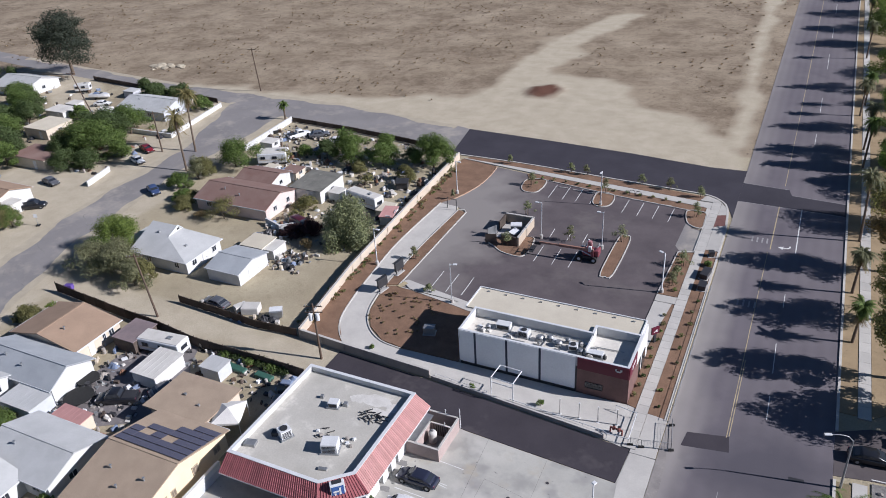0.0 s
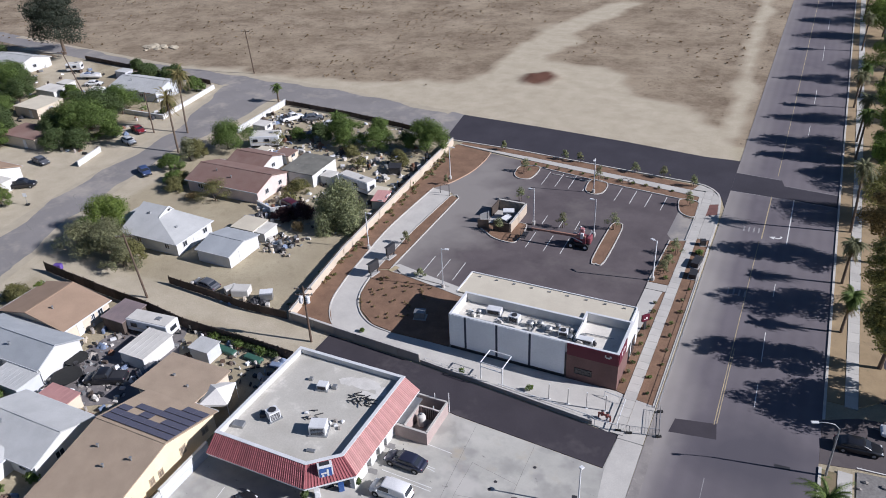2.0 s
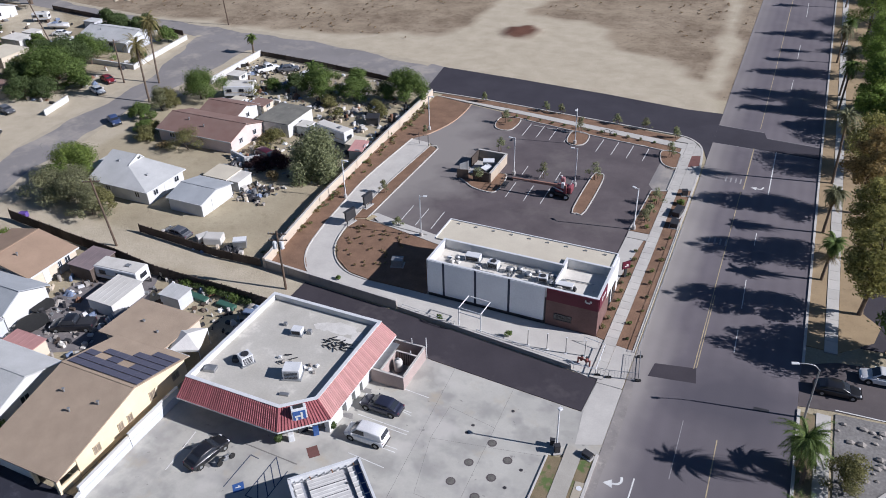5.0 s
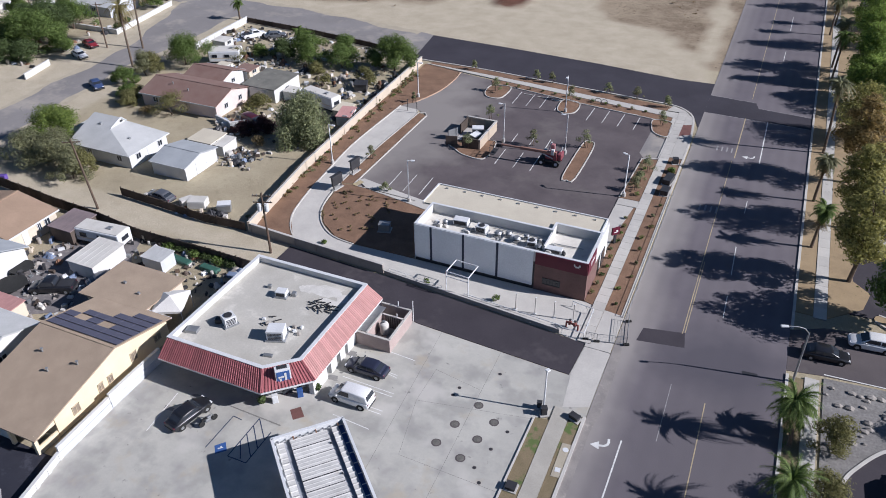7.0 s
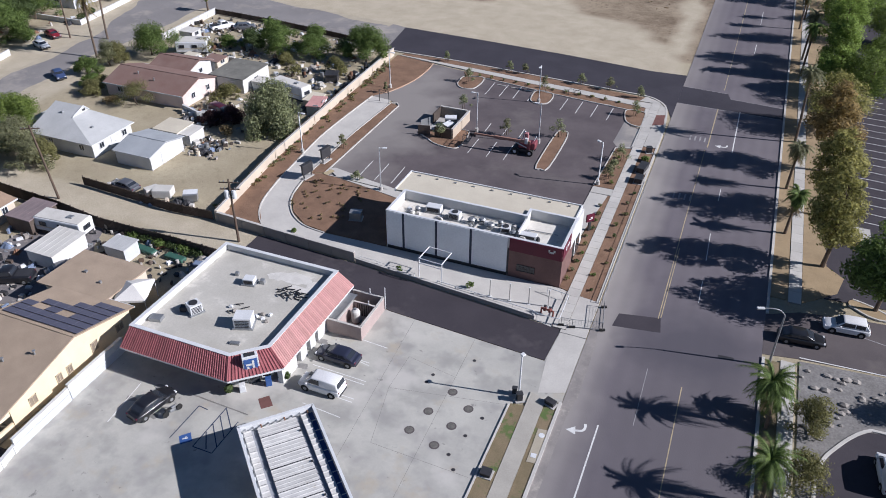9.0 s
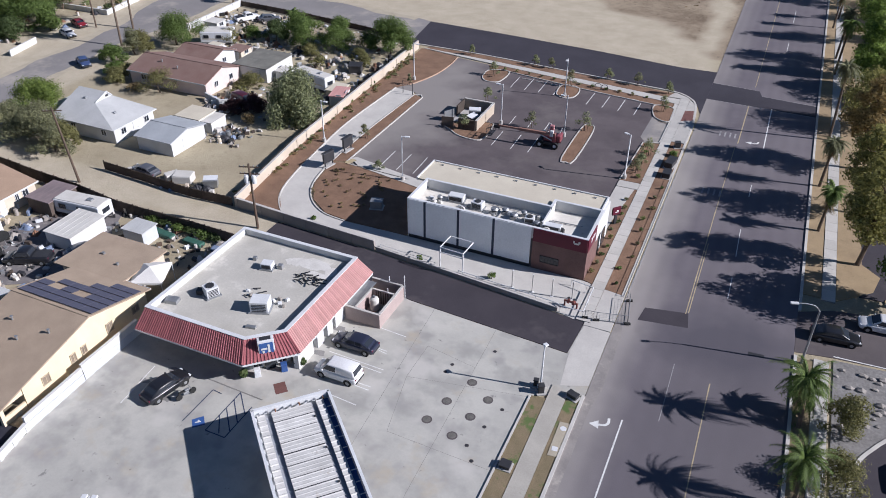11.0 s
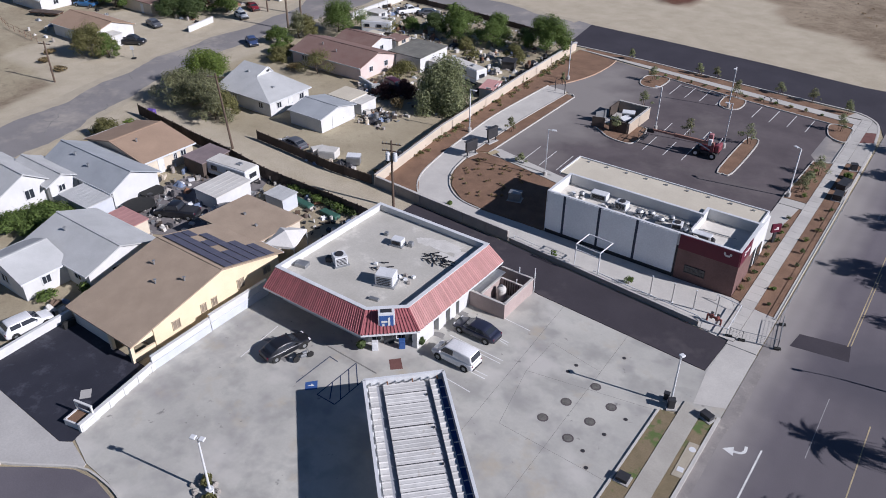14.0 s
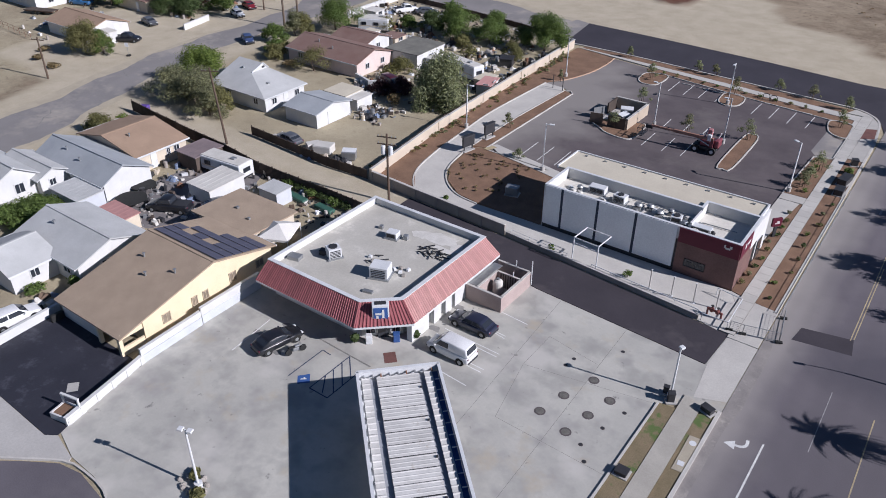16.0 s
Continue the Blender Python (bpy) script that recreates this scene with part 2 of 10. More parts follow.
M["roof_cream"] = mat("roof_cream", (0.6, 0.55, 0.44), (0.53, 0.48, 0.385), rough=0.8, fine=6, coarse=0.3)
M["roof_white"] = mat("roof_white", (0.62, 0.6, 0.56), (0.52, 0.5, 0.46), rough=0.8, fine=6, coarse=0.4, third=(0.5, 0.44, 0.36), mottle=0.5, third_at=0.66)
M["shingle_brown"] = mat("shingle_brown", (0.39, 0.305, 0.225), (0.325, 0.253, 0.187), rough=0.95, fine=16, coarse=0.4, bump=0.5, grain=0.16)
M["shingle_tan"] = mat("shingle_tan", (0.37, 0.262, 0.185), (0.31, 0.22, 0.155), rough=0.95, fine=16, coarse=0.4, bump=0.5, grain=0.16)
M["shingle_red"] = mat("shingle_red", (0.2, 0.12, 0.1), (0.24, 0.165, 0.14), rough=0.95, fine=16, coarse=0.3, bump=0.5, grain=0.16)
M["shingle_grey"] = mat("shingle_grey", (0.51, 0.515, 0.51), (0.43, 0.435, 0.43), rough=0.92, fine=14, coarse=0.35, bump=0.5, grain=0.16)
M["roof_blue"] = mat("roof_bluegrey", (0.39, 0.41, 0.43), (0.32, 0.34, 0.36), rough=0.85, fine=12, coarse=0.35, bump=0.3)
M["tile_red"] = mat("tile_red", (0.31, 0.1, 0.108), (0.235, 0.078, 0.086), rough=0.7, fine=12, coarse=0.8, rand=0.2)
M["tile_pale"] = mat("tile_pale", (0.5, 0.275, 0.255), (0.44, 0.235, 0.22), rough=0.8, fine=12, coarse=0.8, rand=0.16)
M["block"] = mat("block_tan", (0.57, 0.49, 0.395), (0.49, 0.415, 0.33), fine=10, coarse=0.4, rand=0.08)
M["block_grey"] = mat("block_grey", (0.36, 0.33, 0.3), (0.29, 0.265, 0.24), fine=10, coarse=0.4)
M["wood_dark"] = mat("wood_dark", (0.11, 0.085, 0.07), (0.075, 0.058, 0.048), fine=14, coarse=0.7, rand=0.25)
M["wood_pole"] = mat("wood_pole", (0.13, 0.09, 0.065), (0.09, 0.065, 0.05), fine=14, coarse=0.7)
M["metal_white"] = mat("metal_white", (0.68, 0.69, 0.7), (0.58, 0.59, 0.6), rough=0.45, fine=10, coarse=0.8, metal=0.0, bump=0.04)
M["metal_grey"] = mat("metal_grey", (0.4, 0.41, 0.42), (0.3, 0.31, 0.32), rough=0.45, fine=10, coarse=0.8, metal=0.6, bump=0.05)
M["post_grey"] = mat("post_grey", (0.5, 0.48, 0.45), (0.4, 0.385, 0.36), rough=0.6, fine=10, coarse=0.8, bump=0.04)
M["metal_dark"] = mat("metal_dark", (0.06, 0.06, 0.065), (0.045, 0.045, 0.05), rough=0.5, fine=10, coarse=0.8, metal=0.3, bump=0.05)
M["rust"] = mat("rusty_metal", (0.25, 0.13, 0.08), (0.16, 0.09, 0.06), rough=0.9, fine=8, coarse=1.0)
M["blue_fascia"] = mat("blue_fascia", (0.05, 0.11, 0.3), (0.04, 0.09, 0.26), rough=0.4, fine=8, coarse=0.5, bump=0.03)
M["red_paint"] = mat("red_paint", (0.12, 0.012, 0.03), (0.095, 0.01, 0.027), rough=0.5, fine=10, coarse=0.5, bump=0.05)
M["brick_red"] = mat("brick_red", (0.205, 0.098, 0.085), (0.15, 0.073, 0.064), fine=10, coarse=0.8, rand=0.15)
M["tyre"] = mat("rubber", (0.025, 0.025, 0.025), (0.018, 0.018, 0.018), rough=0.85, fine=20, coarse=2)
M["bark"] = mat("bark", (0.16, 0.12, 0.09), (0.1, 0.075, 0.055), fine=10, coarse=1.5, bump=0.6)
M["lawn"] = mat("lawn", (0.24, 0.185, 0.115), (0.17, 0.14, 0.08), rough=0.95, fine=10, coarse=0.5, bump=0.6, grain=0.25, third=(0.1, 0.145, 0.045), mottle=0.38, third_at=0.535, soft=0.08)
M["straw"] = mat("dry_ground", (0.36, 0.27, 0.16), (0.27, 0.2, 0.12), rough=0.95, fine=8, coarse=0.35, bump=0.5, third=(0.2, 0.16, 0.09), mottle=1.2, third_at=0.62)


def boulevard_mat():
    """Old asphalt with a dusty pale gutter side and faint polished wheel tracks along the lanes."""
    m = mat("boulevard_asphalt", (0.165, 0.149, 0.162), (0.12, 0.107, 0.122), rough=0.9, fine=9, coarse=0.07, third=(0.165, 0.15, 0.16), mottle=0.06, third_at=0.48, soft=0.25, grain=0.06)
    nt = m.node_tree
    ln = nt.links.new
    bs = nt.nodes["Principled BSDF"]
    src = bs.inputs["Base Color"].links[0].from_socket
    geo = nt.nodes.new("ShaderNodeNewGeometry")
    xyz = nt.nodes.new("ShaderNodeSeparateXYZ")
    ln(geo.outputs["Position"], xyz.inputs[0])
    warp = node(nt, "ShaderNodeTexNoise", Scale=0.12, Detail=5.0)
    ln(geo.outputs["Position"], warp.inputs["Vector"])
    add = nt.nodes.new("ShaderNodeMath")
    add.operation = "MULTIPLY_ADD"
    ln(warp.outputs["Fac"], add.inputs[0])
    add.inputs[1].default_value = 5.0
    ln(xyz.outputs[0], add.inputs[2])
    dust = nt.nodes.new("ShaderNodeMapRange")
    for key, val in (("From Min", -6.2), ("From Max", -1.4), ("To Min", 0.9), ("To Max", 0.0)):
        dust.inputs[key].default_value = val
    ln(add.outputs[0], dust.inputs["Value"])
    mx = nt.nodes.new("ShaderNodeMix")
    mx.data_type = "RGBA"
    ln(dust.outputs[0], mx.inputs[0])
    ln(src, mx.inputs[6])
    mx.inputs[7].default_value = (0.35, 0.325, 0.3, 1)
    far = nt.nodes.new("ShaderNodeMapRange")
    for key, val in (("From Min", 100.0), ("From Max", 150.0), ("To Min", 1.0), ("To Max", 0.45)):
        far.inputs[key].default_value = val
    ln(xyz.outputs[1], far.inputs["Value"])
    amt = nt.nodes.new("ShaderNodeMath")
    amt.operation = "MULTIPLY"
    ln(dust.outputs[0], amt.inputs[0])
    ln(far.outputs[0], amt.inputs[1])
    ln(amt.outputs[0], mx.inputs[0])
    wave = nt.nodes.new("ShaderNodeMath")
    wave.operation = "MULTIPLY"
    ln(xyz.outputs[0], wave.inputs[0])
    wave.inputs[1].default_value = 3.5
    sn = nt.nodes.new("ShaderNodeMath")
    sn.operation = "SINE"
    ln(wave.outputs[0], sn.inputs[0])
    tr = nt.nodes.new("ShaderNodeMapRange")
    for key, val in (("From Min", -1.0), ("From Max", 1.0), ("To Min", 0.96), ("To Max", 1.03)):
        tr.inputs[key].default_value = val
    ln(sn.outputs[0], tr.inputs["Value"])
    mu = nt.nodes.new("ShaderNodeMix")
    mu.data_type, mu.blend_type = "RGBA", "MULTIPLY"
    mu.inputs[0].default_value = 1.0
    ln(mx.outputs[2], mu.inputs[6])
    ln(tr.outputs[0], mu.inputs[7])
    ln(mu.outputs[2], bs.inputs["Base Color"])
    return m


def oval_tone(m, cx, cy, rx, ry, colour, strength):
    """Blends a ragged-edged oval of another colour into a material."""
    nt = m.node_tree
    ln = nt.links.new
    bs = nt.nodes["Principled BSDF"]
    src = bs.inputs["Base Color"].links[0].from_socket
    geo = nt.nodes.new("ShaderNodeNewGeometry")
    nz = node(nt, "ShaderNodeTexNoise", Scale=0.16, Detail=4.0)
    ln(geo.outputs["Position"], nz.inputs["Vector"])
    mp = nt.nodes.new("ShaderNodeMapping")
    mp.vector_type = "TEXTURE"
    mp.inputs["Location"].default_value = (cx, cy, 0)
    mp.inputs["Scale"].default_value = (rx, ry, 1000)
    ln(geo.outputs["Position"], mp.inputs["Vector"])
    le = nt.nodes.new("ShaderNodeVectorMath")
    le.operation = "LENGTH"
    ln(mp.outputs[0], le.inputs[0])
    ad = nt.nodes.new("ShaderNodeMath")
    ad.operation = "MULTIPLY_ADD"
    ln(nz.outputs["Fac"], ad.inputs[0])
    ad.inputs[1].default_value = 1.1
    ln(le.outputs["Value"], ad.inputs[2])
    f = nt.nodes.new("ShaderNodeMapRange")
    for key, val in (("From Min", 1.0), ("From Max", 1.7), ("To Min", strength), ("To Max", 0.0)):
        f.inputs[key].default_value = val
    ln(ad.outputs[0], f.inputs["Value"])
    mx = nt.nodes.new("ShaderNodeMix")
    mx.data_type = "RGBA"
    ln(f.outputs[0], mx.inputs[0])
    ln(src, mx.inputs[6])
    mx.inputs[7].default_value = (*colour, 1)
    ln(mx.outputs[2], bs.inputs["Base Color"])
    return m


# Two darker ovals: the near road's length, and oily asphalt off the side street.
M["boulevard"] = oval_tone(oval_tone(boulevard_mat(), 3.0, 44.0, 9.5, 30.0, (0.11, 0.1, 0.112), 0.7), 2.5, 64.5, 7.5, 6.0, (0.075, 0.07, 0.086), 0.75)


def glass_mat(name, tint, rough=0.08):
    m = bpy.data.materials.new(name)
    m.use_nodes = True
    b = m.node_tree.nodes["Principled BSDF"]
    b.inputs["Base Color"].default_value = (*tint, 1)
    b.inputs["Roughness"].default_value = rough
    b.inputs["Specular IOR Level"].default_value = 0.6
    return m


M["glass"] = glass_mat("window_glass", (0.03, 0.035, 0.045))


def paint(name, c, rough=0.28, metal=0.15):
    m = mat(name, c, tuple(v * 0.9 for v in c), rough=rough, fine=6, coarse=1.0, metal=metal, bump=0.0, spec=0.5)
    m.node_tree.nodes["Principled BSDF"].inputs["Coat Weight"].default_value = 0.5
    return m


M["car_black"] = paint("car_black", (0.02, 0.021, 0.026))
M["car_white"] = paint("car_white", (0.78, 0.78, 0.78), metal=0.0)
M["car_red"] = paint("car_red", (0.25, 0.02, 0.03))
M["car_blue"] = paint("car_blue", (0.06, 0.09, 0.2))
M["car_grey"] = paint("car_grey", (0.12, 0.125, 0.14))

# ---------------------------------------------------------------- ground
def seg_dist(px, py, line):
    best = np.full(px.shape, 1e9)
    for (x0, y0), (x1, y1) in zip(line[:-1], line[1:]):
        dx, dy = x1 - x0, y1 - y0
        t = np.clip(((px - x0) * dx + (py - y0) * dy) / (dx * dx + dy * dy), 0, 1)
        best = np.minimum(best, np.hypot(px - x0 - t * dx, py - y0 - t * dy))
    return best


def area_dist(px, py, poly):
    """Signed distance to the edge of an area: negative inside."""
    inside = np.zeros(px.shape, bool)
    for (x0, y0), (x1, y1) in zip(poly, poly[1:] + poly[:1]):
        if y0 != y1:
            inside ^= ((y0 > py) != (y1 > py)) & (px < (x1 - x0) * (py - y0) / (y1 - y0) + x0)
    return np.where(inside, -1, 1) * seg_dist(px, py, poly + poly[:1])


def ground():
    """One sheet to the horizon: bare sand tracks, weedy field, trodden yards."""
    xs = np.concatenate([[-4000, -1800, -900, -600, -450, -380, -330], np.arange(-300, 61, 1.25), [80, 120, 200, 400, 900, 1800, 4000]])
    ys = np.concatenate([[-4000, -1500, -600, -250, -120, -60], np.arange(-20, 300, 1.25), np.arange(301, 420, 4), [450, 520, 650, 900, 1800, 4000]])
    gx, gy = np.meshgrid(xs, ys)
    zz = np.empty(gx.shape)
    rough = np.empty(gx.shape)
    for i in range(gx.shape[0]):
        for j in range(gx.shape[1]):
            v = Vector((gx[i, j] * 0.06, gy[i, j] * 0.06, 0))
            rough[i, j] = noise.fractal(v, 1.0, 2.0, 4)
            zz[i, j] = noise.noise(v * 6)
    field = (gy > 150) | (gx < -145)
    z = np.where(gy > 160, 0.05 * zz, 0.012 * zz) - 0.03
    track = area_dist(gx, gy, [(-160, 158.5), (-120, 158.5), (-96, 161.5), (-84, 165.6), (-75.5, 178), (-77.2, 200), (-77, 214), (-72.4, 234), (-69.8, 248), (-59.6, 264), (-55.5, 263), (-59, 254), (-62.8, 233), (-64, 217), (-64.3, 206), (-64, 193),
                               (-57, 193.5), (-48, 191), (-41, 181), (-34.8, 172), (-29, 172.5), (-24.3, 171), (-19.6, 165), (-14.5, 158), (-9.6, 152), (-9, 138), (-160, 138)])
    verge = seg_dist(gx, gy, [(-11.8, 142), (-12.2, 162), (-12.2, 180), (-14.7, 224), (-17.5, 300), (-20, 420)]) - 1.9
    scrubby = area_dist(gx, gy, [(-200, 66), (-135.4, 63.6), (-126.6, 60.9), (-123.6, 55), (-119, 40), (-113, 20), (-113, -10), (-200, -10)])
    alley = seg_dist(gx, gy, [(-104, 64.5), (-80, 63.5), (-58, 62.8), (-48, 62)]) - 3.0
    wverge = seg_dist(gx, gy, [(-110, 30), (-122, 75), (-127, 110), (-128, 145)]) - 13.0
    far_yard = seg_dist(gx, gy, [(-198, 148), (-184, 138), (-172, 126)]) - 6.5
    wlot = seg_dist(gx, gy, [(-124, 40), (-137, 75), (-142, 92)]) - 13.0
    bare = np.clip(0.5 - np.minimum.reduce([track / 1.9, verge * 0.75, alley, wverge, wlot, far_yard]) / 1.7 + 1.3 * rough, 0, 1)
    bare *= np.clip(0.5 + scrubby / 2.0 + 0.9 * rough, 0, 1)
    weeds = np.where(gy > 150, 1.0, np.where(scrubby < 1, 0.9, np.where(gx < -140, 0.6, 0.25))) * (1 - bare)
    pit = np.clip(2.6 - 2.0 * np.hypot((gx + 60.6) / 4.6, (gy - 178.0) / 5.4) + 1.2 * rough, 0, 1)
    z = z + 0.9 * pit * np.clip(zz + 0.4, 0, 1)
    verts = np.stack([gx, gy, z], -1).reshape(-1, 3)
    nx, ny = len(xs), len(ys)
    k = np.arange(nx * ny).reshape(ny, nx)
    quads = np.stack([k[:-1, :-1], k[:-1, 1:], k[1:, 1:], k[1:, :-1]], -1).reshape(-1, 4)
    me = bpy.data.meshes.new("ground")
    me.from_pydata(verts.tolist(), [], quads.tolist())
    for nm, val in (("bare", bare), ("weeds", weeds), ("pit", pit), ("yard", (gy < 150) * 1.0)):
        at = me.attributes.new(nm, "FLOAT", "POINT")
        at.data.foreach_set("value", val.reshape(-1).astype(np.float32))
    for p in me.polygons:
        p.use_smooth = True
    m = bpy.data.materials.new("soil")
    m.use_nodes = True
    nt = m.node_tree
    ln = nt.links.new
    bs = nt.nodes["Principled BSDF"]
    geo = nt.nodes.new("ShaderNodeNewGeometry")

    def nz(scale, detail=5.0, r=0.6):
        n = node(nt, "ShaderNodeTexNoise", Scale=scale, Detail=detail, Roughness=r)
        ln(geo.outputs["Position"], n.inputs["Vector"])
        return n.outputs["Fac"]

    def attr(nm):
        a = nt.nodes.new("ShaderNodeAttribute")
        a.attribute_name = nm
        return a.outputs["Fac"]

    def mp(v, a, b, c=0.0, d=1.0):
        r = nt.nodes.new("ShaderNodeMapRange")
        for key, val in (("From Min", a), ("From Max", b), ("To Min", c), ("To Max", d)):
            r.inputs[key].default_value = val
        ln(v, r.inputs["Value"])
        return r.outputs["Result"]

    def mul(a, b):
        q = nt.nodes.new("ShaderNodeMath")
        q.operation = "MULTIPLY"
        ln(a, q.inputs[0])
        ln(b, q.inputs[1])
        return q.outputs[0]

    def mixc(f, a, b):
        q = nt.nodes.new("ShaderNodeMix")
        q.data_type = "RGBA"
        ln(f, q.inputs[0])
        for sock, val in ((q.inputs[6], a), (q.inputs[7], b)):
            if isinstance(val, tuple):
                sock.default_value = (*val, 1)
            else:
                ln(val, sock)
        return q.outputs[2]

    soil = mixc(mp(nz(0.05, 6), 0.35, 0.65), (0.318, 0.258, 0.182), (0.375, 0.31, 0.226))
    soil = mixc(attr("yard"), soil, mixc(mp(nz(0.09, 6), 0.35, 0.65), (0.35, 0.302, 0.208), (0.435, 0.38, 0.268)))
    sand = mixc(mp(nz(0.25, 6), 0.35, 0.65), (0.425, 0.37, 0.276), (0.5, 0.442, 0.338))
    dry = mixc(mp(nz(0.35, 6, 0.7), 0.4, 0.6), (0.18, 0.139, 0.097), (0.248, 0.195, 0.138))
    tuft = mp(nz(0.45, 9, 0.8), 0.55, 0.68)
    c = mixc(mul(attr("weeds"), mp(nz(0.07, 8, 0.75), 0.4, 0.6)), soil, dry)
    c = mixc(mul(attr("yard"), mp(nz(0.22, 7, 0.7), 0.56, 0.7, 0.0, 0.7)), c, (0.25, 0.215, 0.14))
    speck = mul(mp(nz(1.1, 7, 0.75), 0.57, 0.64), mp(nz(0.09, 4, 0.6), 0.42, 0.58))
    c = mixc(mul(attr("weeds"), tuft), c, (0.16, 0.118, 0.085))
    c = mixc(mul(attr("weeds"), speck), c, (0.085, 0.062, 0.045))
    c = mixc(attr("bare"), c, sand)
    c = mixc(mul(attr("pit"), mp(nz(0.5, 5), 0.1, 0.3)), c, (0.125, 0.062, 0.043))
    g = mp(nz(5.0, 6, 0.7), 0.25, 0.75, 0.82, 1.14)
    q = nt.nodes.new("ShaderNodeMix")
    q.data_type, q.blend_type = "RGBA", "MULTIPLY"
    q.inputs[0].default_value = 1.0
    ln(c, q.inputs[6])
    ln(g, q.inputs[7])
    ln(q.outputs[2], bs.inputs["Base Color"])
    bs.inputs["Roughness"].default_value = 0.95
    bs.inputs["Specular IOR Level"].default_value = 0.15
    bp = nt.nodes.new("ShaderNodeBump")
    bp.inputs["Strength"].default_value = 0.7
    bp.inputs["Distance"].default_value = 0.12
    ln(nz(2.2, 8, 0.75), bp.inputs["Height"])
    ln(bp.outputs["Normal"], bs.inputs["Normal"])
    me.materials.append(m)
    M["soil"] = m
    return tagged(new("ground", me), "dry sandy ground with weedy field and tracks", "ground", kind="structure")


ground()


def sheet(name, pts, mt, z1, label, category, z0=-0.12, parent=None):
    bm = slab(pts, z0, z1)
    return solid(name, bm, M[mt], label, category, kind="structure")


# roads
BX0, BX1 = -8.3, 9.0
sheet("road", [(BX0, -80), (BX1, -80), (BX1, 70.5), (BX1 + 0.4, 240), (BX1 + 2, 700), (BX0 - 1, 700), (BX0 - 0.3, 220), (BX0, 140)], "boulevard", 0.02, "wide grey asphalt boulevard with worn lane lines", "road")
new_n = [(-68.6, 147.6), (-50.7, 146.4), (-31, 144.6), (-15, 142.4), (BX0, 142.6)]
new_s = [(-66.5, 133.2), (-50.7, 133.0), (-33.9, 131.6), (-17.9, 130.4), (-13.6, 130.0), (-11.2, 128.6), (-9.4, 125.8), (BX0, 122)]
sheet("road_north", new_s[::-1] + new_n, "asphalt_new", 0.027, "freshly laid dark asphalt street beside the lot", "road")
sheet("crossing_patch", [(BX0 + 0.01, 129.1), (9, 128.5), (9, 133.3), (0.2, 134.1), (-0.4, 136.4), (BX0 + 0.01, 137.0)], "asphalt_new", 0.026, "dark asphalt patch across the boulevard", "road")
sheet("road_west_end", [(-66.52, 133.2), (-68.62, 147.6), (-71, 148.4), (-100, 152.4), (-120, 154.8), (-149.7, 155.2), (-181, 158.0), (-238, 165), (-420, 195), (-420, 187), (-223, 155.5), (-201, 152.6), (-172, 149.2), (-141, 146.8), (-116, 142), (-111, 140.6), (-95, 139.2), (-77, 136.6)], "asphalt_west", 0.012, "old sun-bleached asphalt street with sandy edges", "road")
wst_w = [(-103, 5), (-110, 27), (-115.5, 45), (-119, 58), (-122.2, 70), (-123.8, 80), (-125.2, 92), (-126, 102), (-129.5, 121), (-137, 146.9)]
wst_e = [(-116.4, 142.1), (-115.5, 124), (-117.2, 107), (-116.4, 96), (-114.2, 85), (-111, 72), (-107.5, 60), (-104, 48), (-99, 27), (-92, 5)]
sheet("street_west", smooth_line(wst_w, 4)[:-1] + [wst_w[-1]] + smooth_line(wst_e, 4), "asphalt_west", 0.016, "old grey asphalt residential street", "road")
sheet("side_street", [(9.02, 66.4), (12.5, 67.0), (60, 71), (60, 80.5), (18.6, 76.2), (12.5, 75.2), (9.02, 73.4)], "asphalt_lot", 0.021, "dark asphalt side street", "road")

M["dust"] = mat("drifted_dust", (0.45, 0.395, 0.3), (0.38, 0.335, 0.255), rough=0.95, fine=6, coarse=0.5, grain=0.12)


def drift(edge, inward, amount, seed, z):
    """Sand and dust lying in ragged tongues over a road's edge."""
    rr = random.Random(seed)
    line = smooth_line(edge, 0.9)
    ph = [rr.uniform(0, 6.283) for _ in range(4)]
    inner, outer = [], []
    for i, p in enumerate(line):
        a, b = line[max(0, i - 1)], line[min(len(line) - 1, i + 1)]
        d = Vector((b[0] - a[0], b[1] - a[1])).normalized()
        n = Vector((-d.y, d.x)) * inward
        w = amount * (0.5 + 0.3 * math.sin(i * 0.11 + ph[0]) + 0.2 * math.sin(i * 0.37 + ph[1]) + 0.05 * math.sin(i * 0.9 + ph[2]) + rr.uniform(-0.05, 0.05))
        q = Vector(p[:2])
        inner.append(q + n * max(0.12, w))
        outer.append(q - n * 0.35)
    bm = bmesh.new()
    va = [bm.verts.new((v.x, v.y, z)) for v in inner]
    vb = [bm.verts.new((v.x, v.y, z - 0.001)) for v in outer]
    for i in range(len(va) - 1):
        bm.faces.new((va[i], va[i + 1], vb[i + 1], vb[i]))
    bmesh.ops.recalc_face_normals(bm, faces=bm.faces)
    for f in bm.faces:
        f.normal_update()
        if f.normal.z < 0:
            f.normal_flip()
    return solid("dust_drift", bm, M["dust"], "pale dust drifted over the old road's edge", "dirt", kind="structure")


drift(wst_w, -1, 2.6, 1, 0.0195)
drift(wst_e, -1, 2.2, 2, 0.0195)
drift([(-72, 148.5), (-100, 152.4), (-120, 154.8), (-149.7, 155.2), (-181, 158.0), (-238, 165)], 1, 2.4, 3, 0.016)
drift([(-223, 155.5), (-201, 152.6), (-172, 149.2), (-142, 146.9)], -1, 1.8, 4, 0.016)

